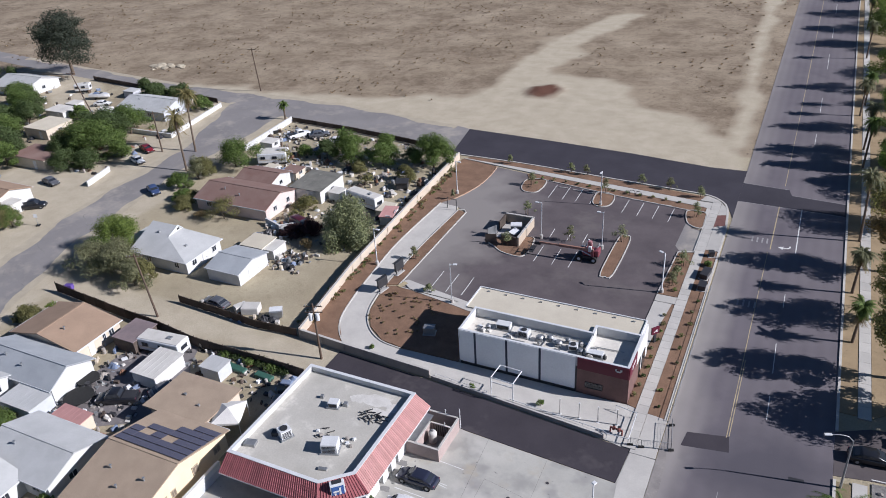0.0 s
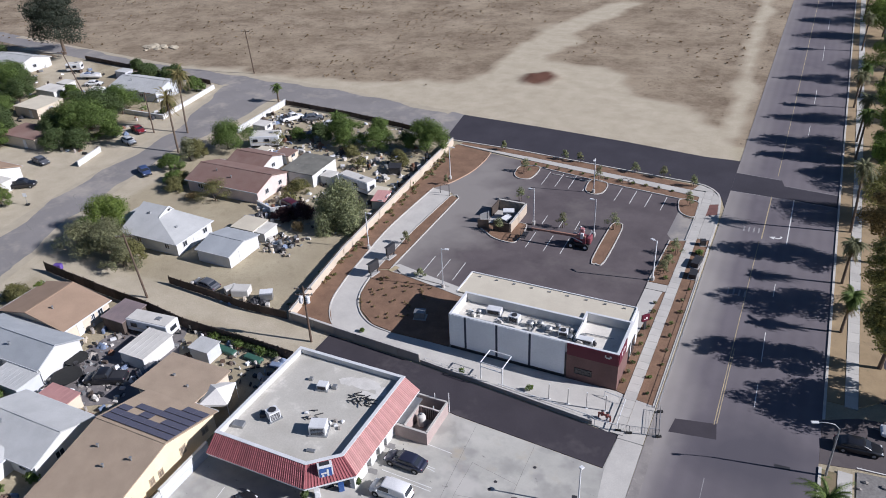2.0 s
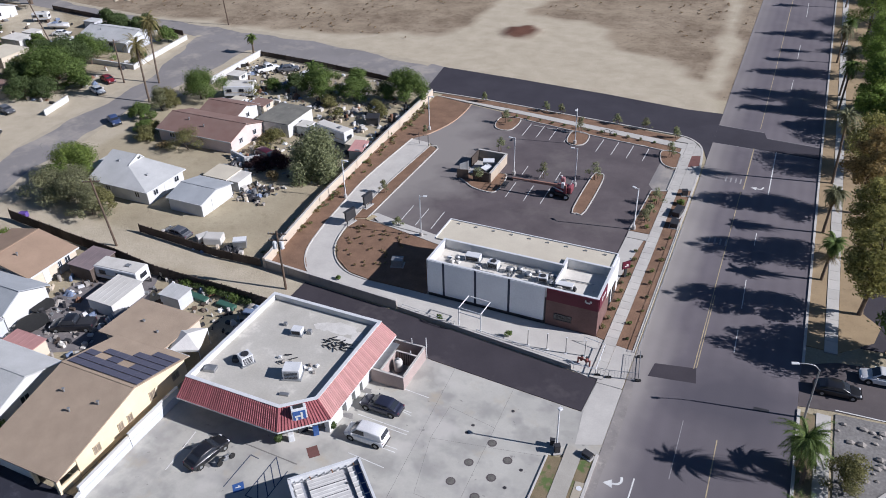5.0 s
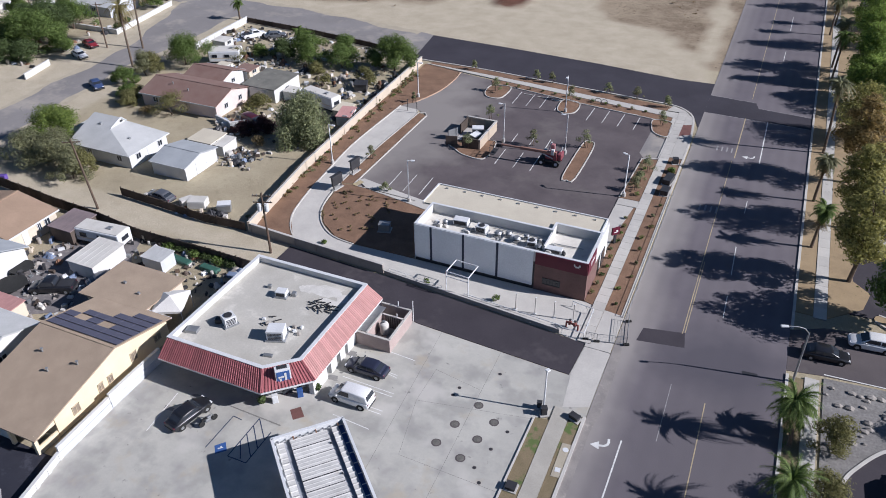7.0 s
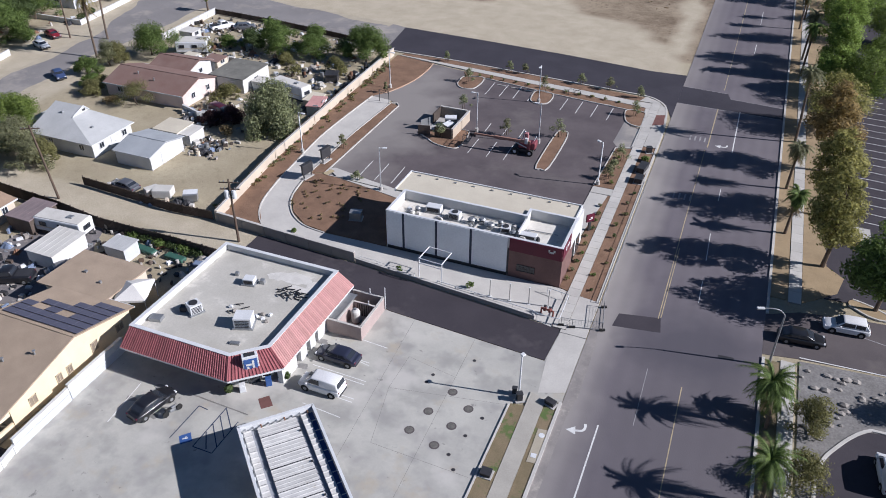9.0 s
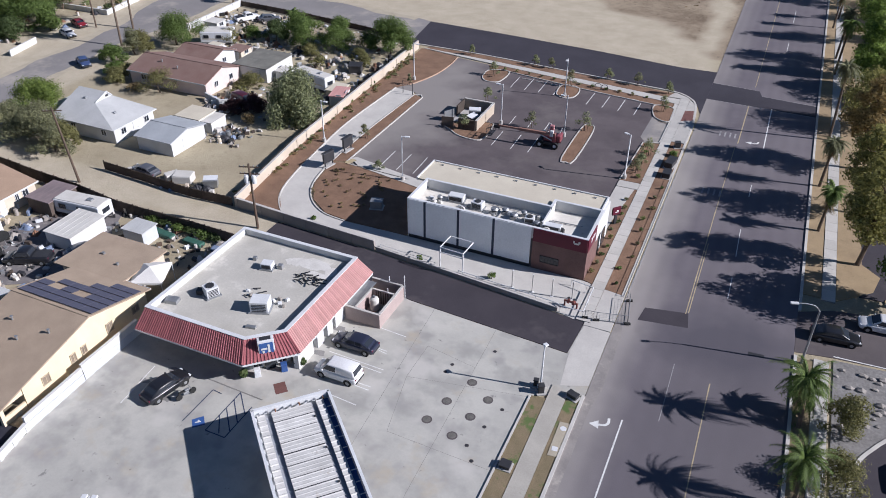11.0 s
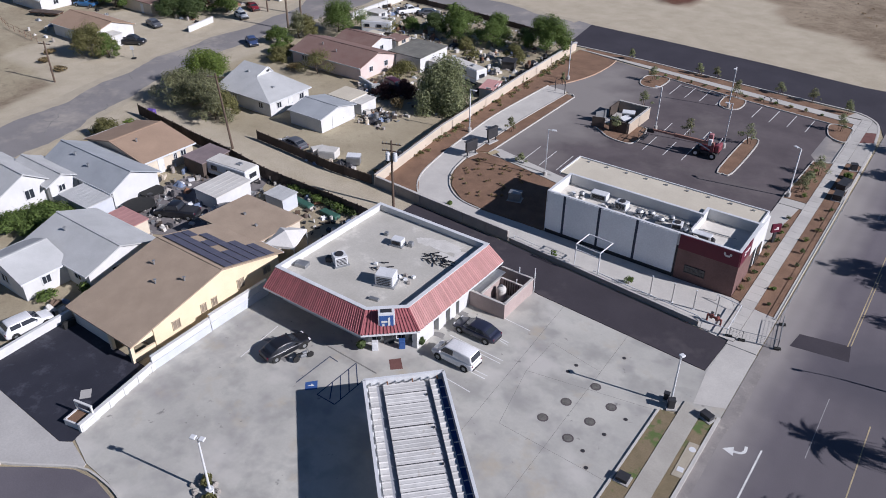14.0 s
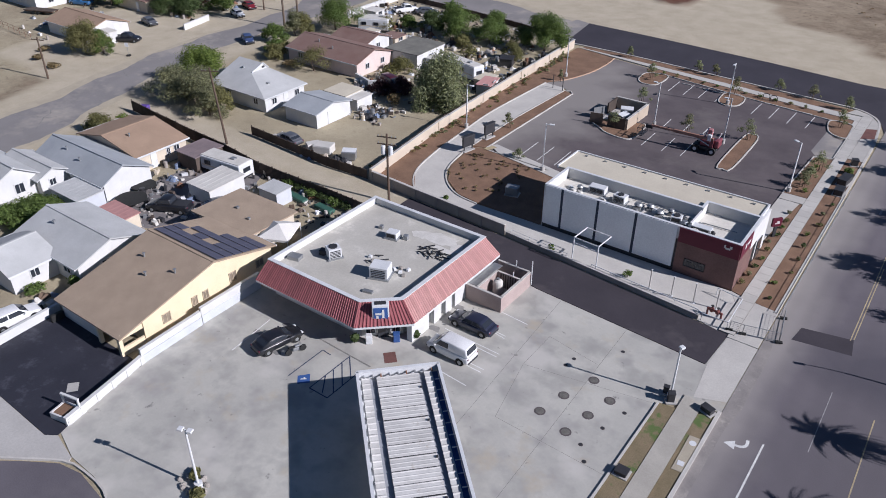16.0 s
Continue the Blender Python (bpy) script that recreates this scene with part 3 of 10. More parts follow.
sheet("gutter_west", [(-8.3, 18), (-7.55, 18), (-7.5, 50), (-7.1, 53), (-7.2, 61), (-7.6, 64), (-8.3, 64)], "gutter_dusty", 0.024, "pale concrete gutter along the boulevard", "gutter")
# boulevard markings


def stripe(x0, y0, x1, y1, w=0.12, mt="paint_white", z=0.021, name="lane_line"):
    bm = bmesh.new()
    ribbon(bm, [(x0, y0), (x1, y1)], w, z, z + 0.006)
    return solid(name, bm, M[mt], "worn yellow lane line" if mt == "paint_yellow" else "worn white painted line", "road marking", kind="structure")


for x0, y0, x1, y1, w in ((2.05, 20, 1.98, 58.2, 0.1), (-1.85, 68.0, -1.85, 89, 0.1), (-1.85, 89, -1.75, 112, 0.1), (-1.6, 68.3, -1.6, 83, 0.1), (-1.5, 113.2, -1.45, 129, 0.16), (-1.2, 138.0, -1.15, 176, 0.1), (-1.15, 176, -1.3, 330, 0.12)):
    stripe(x0, y0, x1, y1, w, "paint_yellow")
for x0, y0, x1, y1, w in ((-4.5, 50.2, -4.7, 20, 0.14), (2.15, 129, 2.2, 112.9, 0.16), (1.9, 72.6, 1.85, 77, 0.09), (1.75, 81.5, 1.6, 88, 0.09), (1.7, 97, 1.7, 100.5, 0.09), (2.7, 180, 2.75, 190, 0.1), (2.9, 214, 2.85, 228, 0.1), (2.6, 160, 2.65, 166, 0.09), (3.0, 246, 3.0, 258, 0.1), (3.0, 276, 3.0, 290, 0.1)):
    stripe(x0, y0, x1, y1, w)
stripe(-1.5, 51.4, -1.55, 59.6, 0.07, "paint_worn")
stripe(BX0 + 0.4, 129.0, 8.6, 128.4, 0.12, "paint_worn")
stripe(BX0 + 0.3, 137.0, -0.5, 136.45, 0.1, "paint_worn")
stripe(0.2, 134.15, 8.8, 133.35, 0.1, "paint_worn")


def turn_arrow(x, y, rz, name="turn_arrow"):
    bm = bmesh.new()
    curve = [(0.75, 0.75), (0.72, 0.2), (0.4, -0.15), (-0.2, -0.2)]
    ribbon(bm, smooth_line(curve, 0.2), 0.24, 0.021, 0.027)
    prism(bm, [(-0.15, 0.3), (-0.15, -0.7), (-1.0, -0.2)], 0.0212, 0.0272)
    ob = solid(name, bm, M["paint_white"], "white painted left turn arrow on asphalt", "road marking", kind="structure")
    ob.matrix_basis = pose(x, y, 0, 0, 0, rz)
    return ob


turn_arrow(-6.2, 49.0, 12)
turn_arrow(0.5, 114.4, -5)
sheet("asphalt_patch", [(-6.0, 67.3), (-1.6, 68.2), (-1.25, 65.7), (-6.3, 64.9)], "asphalt_drive", 0.026, "dark rectangular asphalt repair patch", "road", z0=0.0)

# station forecourt, drive and lot


apron = [(-51.85, 58.6), (-51.85, 41.6), (-51.75, 34.1), (-51.4, 27.3), (-49.8, 19.1), (-49.6, 18.5), (-46.6, 17.6), (-43.5, 17.5), (-40.6, 16.9), (-36, 13.5), (-31, 5), (-13.0, 5), (-13.0, 49.4), (-10.9, 52), (-8.35, 53), (-8.35, 61.6), (-11.2, 61.8), (-11.5, 56.7), (-29.4, 57.9), (-33, 58.6)]
sheet("pavement_forecourt", apron, "concrete_apron", 0.03, "grey stained concrete gas station forecourt", "pavement")
sheet("driveway_apron", [(-10.85, 52.1), (-8.38, 53.1), (-8.38, 61.55), (-11.15, 61.75), (-11.35, 56.75)], "concrete_walk", 0.036, "pale concrete driveway apron at the kerb", "pavement", z0=0.0)
sheet("driveway_asphalt", [(-51.5, 58.7), (-33, 58.7), (-29.4, 58), (-11.55, 56.8), (-11.25, 62.1), (-37.3, 64.5), (-51.5, 65.4)], "asphalt_drive", 0.034, "dark asphalt alley drive along the low wall", "pavement")
sheet("pavement_west", [(-63.6, 13), (-53.4, 13.1), (-49.4, 15.3), (-46.4, 17.2), (-46.6, 17.55), (-49.5, 18.2), (-50.4, 17.6), (-60.0, 17.85), (-63.95, 18.05), (-64.2, 19.6), (-80, 20.5), (-80, 13)], "concrete", 0.05, "pale concrete pavement by the corner", "pavement")
sheet("road_south", [(-90, 4), (-31.4, 4), (-36.2, 13.2), (-40.8, 16.6), (-44.6, 17.1), (-46.8, 16.7), (-49.4, 15.1), (-52.5, 12.9), (-90, 12.9)], "asphalt", 0.015, "grey asphalt street at the corner", "road")
sheet("driveway_sealed", [(-51.4, 27.2), (-49.85, 19.05), (-49.6, 18.25), (-50.4, 17.65), (-60.0, 17.9), (-63.9, 18.1), (-64.4, 27.3), (-64.4, 31), (-63.3, 31), (-63.3, 27.2)], "asphalt_seal", 0.03, "black sealed asphalt parking area beside the house", "pavement")
sheet("utility_cover", [(-54.4, 22.0), (-53.5, 21.3), (-52.9, 22.0), (-53.8, 22.7)], "concrete", 0.036, "pale square concrete utility cover", "cover", z0=0.0)
lot = [(-52, 83), (-41.5, 82.2), (-37.4, 80.2), (-13.8, 80.2), (-13.8, 92), (-15.2, 92.4), (-14.6, 107.4), (-12.4, 116), (-13.9, 116.2), (-15.4, 118.5), (-15.6, 122.4), (-29.2, 124.2), (-43, 126.6), (-46.4, 128.2), (-54.6, 129.6), (-54.2, 125), (-54.6, 119.5), (-56.5, 113.6), (-58.4, 112.4), (-58, 111), (-54.6, 110.6), (-52.4, 109)]
M["lot_dusty"] = oval_tone(mat("asphalt_lot_dusty", (0.128, 0.108, 0.112), (0.086, 0.072, 0.077), rough=0.88, fine=8, coarse=0.2, third=(0.16, 0.142, 0.135), mottle=0.12, third_at=0.52, soft=0.3), -54.5, 106, 13, 32, (0.26, 0.24, 0.225), 0.9)
sheet("pavement_lot", lot, "lot_dusty", 0.03, "dark new asphalt parking lot", "pavement")
lane_out = [(-58.3, 111), (-58.6, 95), (-57.6, 84), (-56.8, 77.4), (-55.4, 71.6), (-52.5, 67.6), (-49, 66.1)]
lane_in = [(-44.1, 69.0), (-47.5, 69.6), (-50.6, 71.8), (-52.8, 75.5), (-53.9, 82), (-54.3, 95), (-54.0, 107), (-54.6, 110.6)]
sheet("pavement_lane", smooth_line(lane_out, 1.0) + [(-37.2, 65.3), (-14.3, 62.6), (-12.25, 62.15), (-12.25, 67.3), (-13.3, 69.2), (-38, 69.2)] + smooth_line(lane_in, 1.0), "concrete_walk", 0.045, "pale concrete drive-through lane curving round the planting", "pavement")

sheet("walk_lot_south", [(-51.9, 84.2), (-51.2, 84.9), (-45.5, 83.6), (-37.0, 81.9), (-36.8, 79.9), (-43.0, 81.2), (-49.5, 82.4)], "concrete_walk", 0.16, "pale concrete walk at the stall ends", "pavement")
solid("kerb_paint", boxes([(-51.4, 83.3, 0.16, 0.9, 1.6, 0.012, -18)]), M["paint_yellow"], "faded yellow painted kerb corner", "kerb", kind="structure")

# planting beds
sheet("bed_west", [(-62.1, 83), (-58.6, 66.7), (-49.6, 66.1), (-52.7, 67.8), (-55.6, 71.7), (-57, 77.5), (-57.8, 84), (-58.8, 95), (-58.5, 111), (-56.6, 113.4), (-54.7, 119.6), (-54.4, 125), (-54.8, 129.7), (-62.9, 131.2), (-62.4, 124)], "mulch", 0.1, "reddish bark mulch planting bed along the wall", "bed")
sheet("bed_strip", [(-53.85, 82.5), (-52.15, 83.2), (-52.4, 108.8), (-53.9, 109.4), (-54.2, 95)], "mulch", 0.1, "narrow mulch strip beside the lane", "bed")
sheet("bed_south", [(-53.8, 82.2), (-52.7, 75.6), (-50.5, 72), (-47.4, 69.8), (-44, 69.25), (-35.6, 69.25), (-35.6, 79.5), (-41.6, 82), (-51.9, 82.8)], "mulch", 0.1, "reddish mulch bed beside the restaurant", "bed")
sheet("bed_front", [(-13.3, 69.3), (-12.24, 69.0), (-12.24, 92.3), (-13.5, 92.3)], "mulch", 0.1, "mulch bed between walk and building", "bed")
sheet("bed_east", [(-15.0, 94.4), (-12.23, 94.4), (-12.23, 108), (-14.5, 107.2)], "mulch", 0.1, "mulch bed by the parking lot", "bed")
sheet("bed_parkway", [(-10.72, 68.6), (-8.75, 68.3), (-8.8, 109.4), (-10.72, 109.4)], "mulch", 0.1, "mulch strip between walk and kerb", "bed")
sheet("bed_north", [(-46.2, 125.8), (-43.1, 126.7), (-29.3, 124.3), (-15.3, 122.5), (-13.0, 122.2), (-12.9, 124.35), (-45.5, 128.6), (-47.5, 128.0)], "mulch", 0.1, "mulch bed at the stall heads", "bed")
sheet("bed_verge", [(-62, 131.6), (-46, 130.4), (-14.5, 126.8), (-13.8, 128.9), (-33.9, 131.2), (-50.7, 132.6), (-62, 132.7)], "mulch", 0.09, "mulch verge along the new street", "bed")
isl = {
    "isl_trash": [(-44.8, 101.4), (-42.5, 99.0), (-40.6, 97.8), (-37.6, 97.5), (-36.9, 99.5), (-37.1, 102.4), (-38.3, 104.2)],
    "isl_long": [(-23.6, 109.9), (-24.4, 108.7), (-24.3, 97.2), (-23.4, 96.2), (-22.4, 97.2), (-22.5, 108.6)],
    "isl_nw": [(-46.8, 123.6), (-46.2, 121.4), (-44.8, 120.4), (-42.9, 121.4), (-43.0, 126.4), (-46.4, 125.9)],
    "isl_mid": [(-32.2, 124.5), (-32.1, 120.2), (-30.5, 118.9), (-28.9, 120.2), (-29.2, 124.1)],
    "isl_ne": [(-15.7, 122.3), (-15.3, 118.6), (-14.2, 116.9), (-12.5, 116.6), (-12.3, 119.5), (-12.8, 122.4)],
}
for pts in isl.values():
    loop = smooth_line(pts, 0.4, closed=True)
    solid("island_bed", slab(loop, 0.0, 0.1), M["mulch"], "small mulch island with kerb", "bed", kind="structure")
    bm = bmesh.new()
    ribbon(bm, loop, 0.16, 0.0, 0.17, closed=True)
    solid("kerb_island", bm, M["kerb"], "concrete kerb round a planting island", "kerb", kind="structure")

# kerbs


def kerb(name, pts, mt="kerb", w=0.16, z1=0.16, step=0.8, curved=True, label="pale concrete kerb"):
    bm = bmesh.new()
    ribbon(bm, smooth_line(pts, step) if curved else pts, w, -0.1, z1)
    return solid(name, bm, M[mt], label, "kerb", kind="structure")


kerb("kerb_lane_inner", lane_in[:-1] + [(-53.9, 109.4)])
kerb("kerb_lane_outer", lane_out)
kerb("kerb_lot_west", [(-53.9, 109.4), (-52.9, 109.8), (-52.2, 108.9), (-51.95, 83.2), (-51.4, 82.6), (-41.5, 82.0)], curved=False)
kerb("kerb_bed", [(-58.5, 112.2), (-56.5, 113.6), (-54.6, 119.5), (-54.2, 125), (-54.5, 129.6)], "kerb_stain", label="terracotta stained kerb")
kerb("kerb_lot_east", [(-15.1, 94.4), (-14.6, 107.4), (-12.3, 108.2)], curved=False)
kerb("kerb_parkway", [(-8.6, 68), (-8.7, 112), (-8.8, 118), (-9.6, 125.4), (-11.4, 128.4), (-13.8, 129.7), (-18, 130.1), (-33.9, 131.4), (-50.7, 132.8), (-66, 133.1)], w=0.3)
kerb("kerb_stalls", [(-43, 126.5), (-29.2, 124.2), (-15.5, 122.5)], curved=False)
kerb("kerb_south_verge", [(-8.4, 20), (-8.45, 51.6)], curved=False, w=0.3)
kerb("kerb_forecourt", [(-13.0, 5), (-12.95, 49.6)], curved=False, w=0.18)
kerb("kerb_blvd_east_north", [(9.15, 73.6), (9.15, 126), (9.5, 240), (11, 500)], curved=False, w=0.3)
kerb("kerb_blvd_east_south", [(9.15, -40), (9.15, 65.8)], curved=False, w=0.3)
kerb("kerb_corner", [(-80, 12.95), (-54.5, 12.9), (-52, 13.7), (-49.4, 15.3), (-46.8, 16.95), (-44.6, 17.35), (-40.8, 16.8), (-36.2, 13.4), (-33, 8)], curved=True)


# walks: separate flags with joints
def walkway(name, x0, x1, y0, y1, label, step=1.5, z=0.15, skew=0.0, along="y"):
    base = solid(name, slab([(x0, y0), (x1, y0), (x1 + skew, y1), (x0 + skew, y1)], -0.1, z - 0.02), M["block_grey"], label, "pavement", kind="structure")
    if along == "y":
        n = max(1, int(round((y1 - y0) / step)))
        d = (y1 - y0) / n
        bm = boxes([((x1 - x0) / 2, d / 2, z - 0.06, x1 - x0 - 0.02, d - 0.03, 0.06)])
        me = mesh_of("flag", bm, M["concrete_walk"])
        for k in range(n):
            ob = new("flag", me)
            ob.parent = base
            ob.location = (x0 + skew * (k + 0.5) / n, y0 + k * d, 0)
    return base


walkway("walk_front", -12.2, -10.75, 62.2, 126.9, "pale concrete pavement along the restaurant frontage")
sheet("walk_station", [(-11.1, 20), (-9.6, 20), (-9.85, 51.3), (-11.5, 51.9)], "walk_aged", 0.13, "worn tan-grey concrete walk between grass verges", "pavement")
walkway("walk_east", 11.2, 12.6, 76.6, 330, "pale concrete pavement under the palms", step=2.2)
walkway("walk_east_near", 10.8, 12.2, 10, 66, "pale concrete pavement under the palms", step=2.2)
sheet("walk_north", [(-62.6, 131.3), (-46.1, 128.75), (-13.6, 124.5), (-12.23, 124.1), (-12.23, 126.6), (-14.5, 126.6), (-46, 130.2), (-62.4, 131.5)], "concrete_walk", 0.15, "pale concrete walk north of the stalls", "pavement")
sheet("walk_link", [(-15.1, 92.4), (-12.23, 92.4), (-12.23, 94.2), (-15.1, 94.2)], "concrete_walk", 0.14, "concrete walk to the front door", "pavement")
sheet("walk_door", [(-15.3, 80.3), (-13.75, 80.2), (-12.6, 92.3), (-15.1, 92.3)], "concrete_walk", 0.12, "concrete walk beside the building", "pavement")
sheet("walk_fill", [(-12.4, 108.4), (-12.23, 108.4), (-12.23, 124.1), (-12.85, 124.3), (-12.85, 122.3), (-12.6, 122.0), (-12.4, 116.4)], "concrete_walk", 0.14, "pale concrete margin beside the island", "pavement")
sheet("corner_ramp", [(-10.72, 109.5), (-8.72, 109.5), (-8.8, 118), (-9.65, 125.3), (-11.3, 128), (-13.6, 129.3), (-14.4, 127), (-12.2, 126.95), (-10.72, 126.95)], "concrete_walk", 0.14, "curved concrete corner ramp", "pavement")
sheet("tactile_pad", [(-10.75, 117.6), (-9.05, 118.6), (-9.4, 122.6), (-11.0, 121.9)], "brick_red", 0.146, "red brick tactile pad at the corner", "pad", z0=0.0)
sheet("verge_grass", [(-12.85, 5), (-11.12, 5), (-11.12, 20), (-11.5, 49.9), (-12.85, 49.7)], "lawn", 0.09, "patchy grass verge", "grass")
sheet("verge_outer", [(-9.58, 5), (-8.62, 5), (-8.62, 51.4), (-9.83, 51.35), (-9.58, 20)], "lawn", 0.09, "patchy grass strip with utility boxes", "grass")
sheet("verge_east", [(9.3, 77), (11.15, 77), (11.15, 330), (9.8, 330), (9.4, 200)], "straw", 0.09, "dry tan earth strip under the palms", "earth")
sheet("verge_east_near", [(9.3, 5), (10.75, 5), (10.75, 65.6), (9.3, 65.6)], "lawn", 0.09, "green grass strip by the kerb", "grass")
sheet("yard_east", [(12.65, 77), (16.4, 80.4), (17.2, 83.8), (15.3, 85.8), (15.3, 92), (18.6, 93), (18.6, 97), (17.2, 98.6), (17.4, 330), (12.65, 330)], "straw", 0.06, "dry tan yard with leaf litter", "earth")
sheet("lot_east", [(15.0, 78.9), (60, 82), (60, 330), (17.3, 330), (17.1, 98.6), (18.7, 97), (18.7, 93), (15.2, 92.0), (15.2, 84)], "asphalt_drive", 0.04, "dark asphalt parking lot behind the trees", "pavement")
sheet("lot_pad", [(18.2, 93.2), (20.6, 93.2), (20.6, 96.8), (18.2, 96.8)], "concrete", 0.1, "pale concrete pad at the lot's edge", "pad", z0=0.0)
for k in range(26):
    stripe(19.8 + 0.02 * k, 98.6 + 2.6 * k, 24.6 + 0.02 * k, 98.2 + 2.6 * k, 0.12, z=0.042, name="stall_line")
sheet("lot_island", smooth_line([(17.6, 78.6), (19.6, 77.2), (21.2, 77.1), (21.6, 77.8), (20.2, 79.0), (18.0, 79.8)], 0.4, True), "straw", 0.12, "kerbed tree island at the lot entry", "island")
kerb("kerb_island_east", [(17.6, 78.6), (19.6, 77.15), (21.3, 77.0), (21.8, 77.8), (20.2, 79.1), (18.0, 79.9)], w=0.2)
sheet("yard_east_near", [(12.25, -20), (13.9, -20), (13.9, 48), (14.4, 52.5), (15.8, 55.6), (18.3, 58.7), (20.6, 59.2), (60, 60), (60, 70.5), (12.6, 66.6)], "gravel", 0.07, "grey gravel bed with rocks and small trees", "gravel")
sheet("lot_east_near", [(13.9, -20), (60, -20), (60, 60), (20.6, 59.2), (18.3, 58.7), (15.8, 55.6), (14.4, 52.5), (13.9, 48)], "asphalt_drive", 0.045, "dark asphalt lot inside a curved kerb", "pavement")
kerb("kerb_lot_curved", [(13.9, -20), (13.9, 20), (13.9, 46), (14.4, 52.5), (15.8, 55.6), (18.3, 58.7), (20.6, 59.2), (32, 59.5), (60, 60)], w=0.3)
rk = random.Random(5)
rocks = bmesh.new()
for k in range(60):
    x, y = rk.uniform(12.8, 24), rk.uniform(55.5, 65.5)
    if y < 57 + 0.5 * (x - 14) and x > 14.6 or y > 66 - 0.02 * x:
        continue
    bmesh.ops.create_icosphere(rocks, subdivisions=1, radius=rk.uniform(0.15, 0.42), matrix=Matrix.Translation((x, y, 0.12)) @ Matrix.Diagonal((1.3, 0.9, 0.7, 1)))
for v in rocks.verts:
    v.co += Vector((rk.uniform(-0.05, 0.05), rk.uniform(-0.05, 0.05), rk.uniform(-0.04, 0.04)))
solid("landscape_rocks", rocks, M["block_grey"], "pale landscape rocks scattered in gravel", "rocks", kind="stuff")

sheet("plaza_corner", [(-13.3, 69.25), (-12.24, 67.35), (-12.23, 68.95)], "concrete_walk", 0.043, "pale concrete corner of the plaza", "pavement")
stripe(14.0, 74.3, 30, 70.6, 0.12, "paint_worn", z=0.022)
stripe(12.6, 67.25, 40, 68.6, 0.14, z=0.022)
# worn lettering on the road: plain bars
for px, py in ((-3.0, 95.4), (-3.2, 114.9)):
    for k in range(4):
        stripe(px - 1.2 + 0.75 * k, py, px - 1.2 + 0.75 * k, py + 1.7, 0.24, "paint_worn", z=0.0215, name="lane_lettering_bar")
# stall lines
for x in (-40.3, -37.7, -35.2, -32.5):
    stripe(x, 119.6, x - 0.1, 125.2, 0.11, z=0.031, name="stall_line")
for k in range(4):
    stripe(-26.3 + 2.72 * k, 118.0 - 0.28 * k, -26.2 + 2.72 * k, 123.3 - 0.3 * k, 0.11, z=0.031, name="stall_line")
for x in (-35.1, -32.1, -29.4):
    stripe(x, 97.0, x - 0.1, 102.2, 0.11, z=0.031, name="stall_line")
    stripe(x - 0.1, 105.2, x - 0.2, 108.4, 0.11, z=0.031, name="stall_line")
for x in (-47.0, -44.4, -41.8):
    stripe(x, 84.0, x - 0.2, 89.2, 0.11, z=0.031, name="stall_line")

sheet("pavement_corner", [(-11.22, 61.65), (-8.4, 61.65), (-8.4, 68.25), (-10.72, 68.55), (-10.72, 62.18), (-11.22, 62.18)], "concrete_walk", 0.1, "pale concrete pavement by the driveway", "pavement")
sheet("pavement_foot", [(-13.1, 49.75), (-8.35, 51.75), (-8.35, 53.1), (-10.9, 52.2)], "concrete_apron", 0.024, "stained concrete at the driveway foot", "pavement")
sheet("pavement_apron", [(-15.4, 109.4), (-14.4, 107.75), (-12.55, 108.6), (-12.65, 115.7), (-14.0, 116.0), (-15.2, 118.0)], "asphalt_west", 0.035, "pale worn drive apron beside the walk", "pavement", z0=0.0)
sheet("pavement_entry", [(-14.5, 107.55), (-12.45, 108.4), (-12.25, 108.2), (-12.25, 123.2), (-12.7, 122.6), (-12.3, 116.1), (-12.5, 115.8)], "concrete", 0.026, "grey concrete strip beside the walk", "pavement")

# ---------------------------------------------------------------- building kit


def window_unit(parent, x, y, z, w, h, rz, frame_mat="metal_white", name="window", pane="glass"):
    """A framed window whose outside faces local -y, turned by rz."""
    q = pose(x, y, z, 0, 0, rz)
    bm = bmesh.new()
    t = 0.07
    for r in ((0, 0, 0, w, 0.1, t), (0, 0, h - t, w, 0.1, t), (-w / 2 + t / 2, 0, 0, t, 0.1, h), (w / 2 - t / 2, 0, 0, t, 0.1, h), (0, 0, 0, 0.05, 0.08, h)):
        box(bm, *r)
    fr = part(name, bm, M[frame_mat], parent)
    fr.matrix_basis = q
    part("pane", boxes([(0, 0.02, t, w - 2 * t, 0.02, h - 2 * t)]), M[pane], fr)
    return fr


def door_unit(parent, x, y, z, w, h, rz, mt="metal_white", name="door"):
    bm = boxes([(0, 0, 0, w, 0.08, h)], bevel=0.01)
    d = part(name, bm, M[mt], parent)
    d.matrix_basis = pose(x, y, z, 0, 0, rz)
    part("door_handle", boxes([(w * 0.38, -0.07, h * 0.46, 0.1, 0.06, 0.06)]), M["metal_grey"], d)
    return d


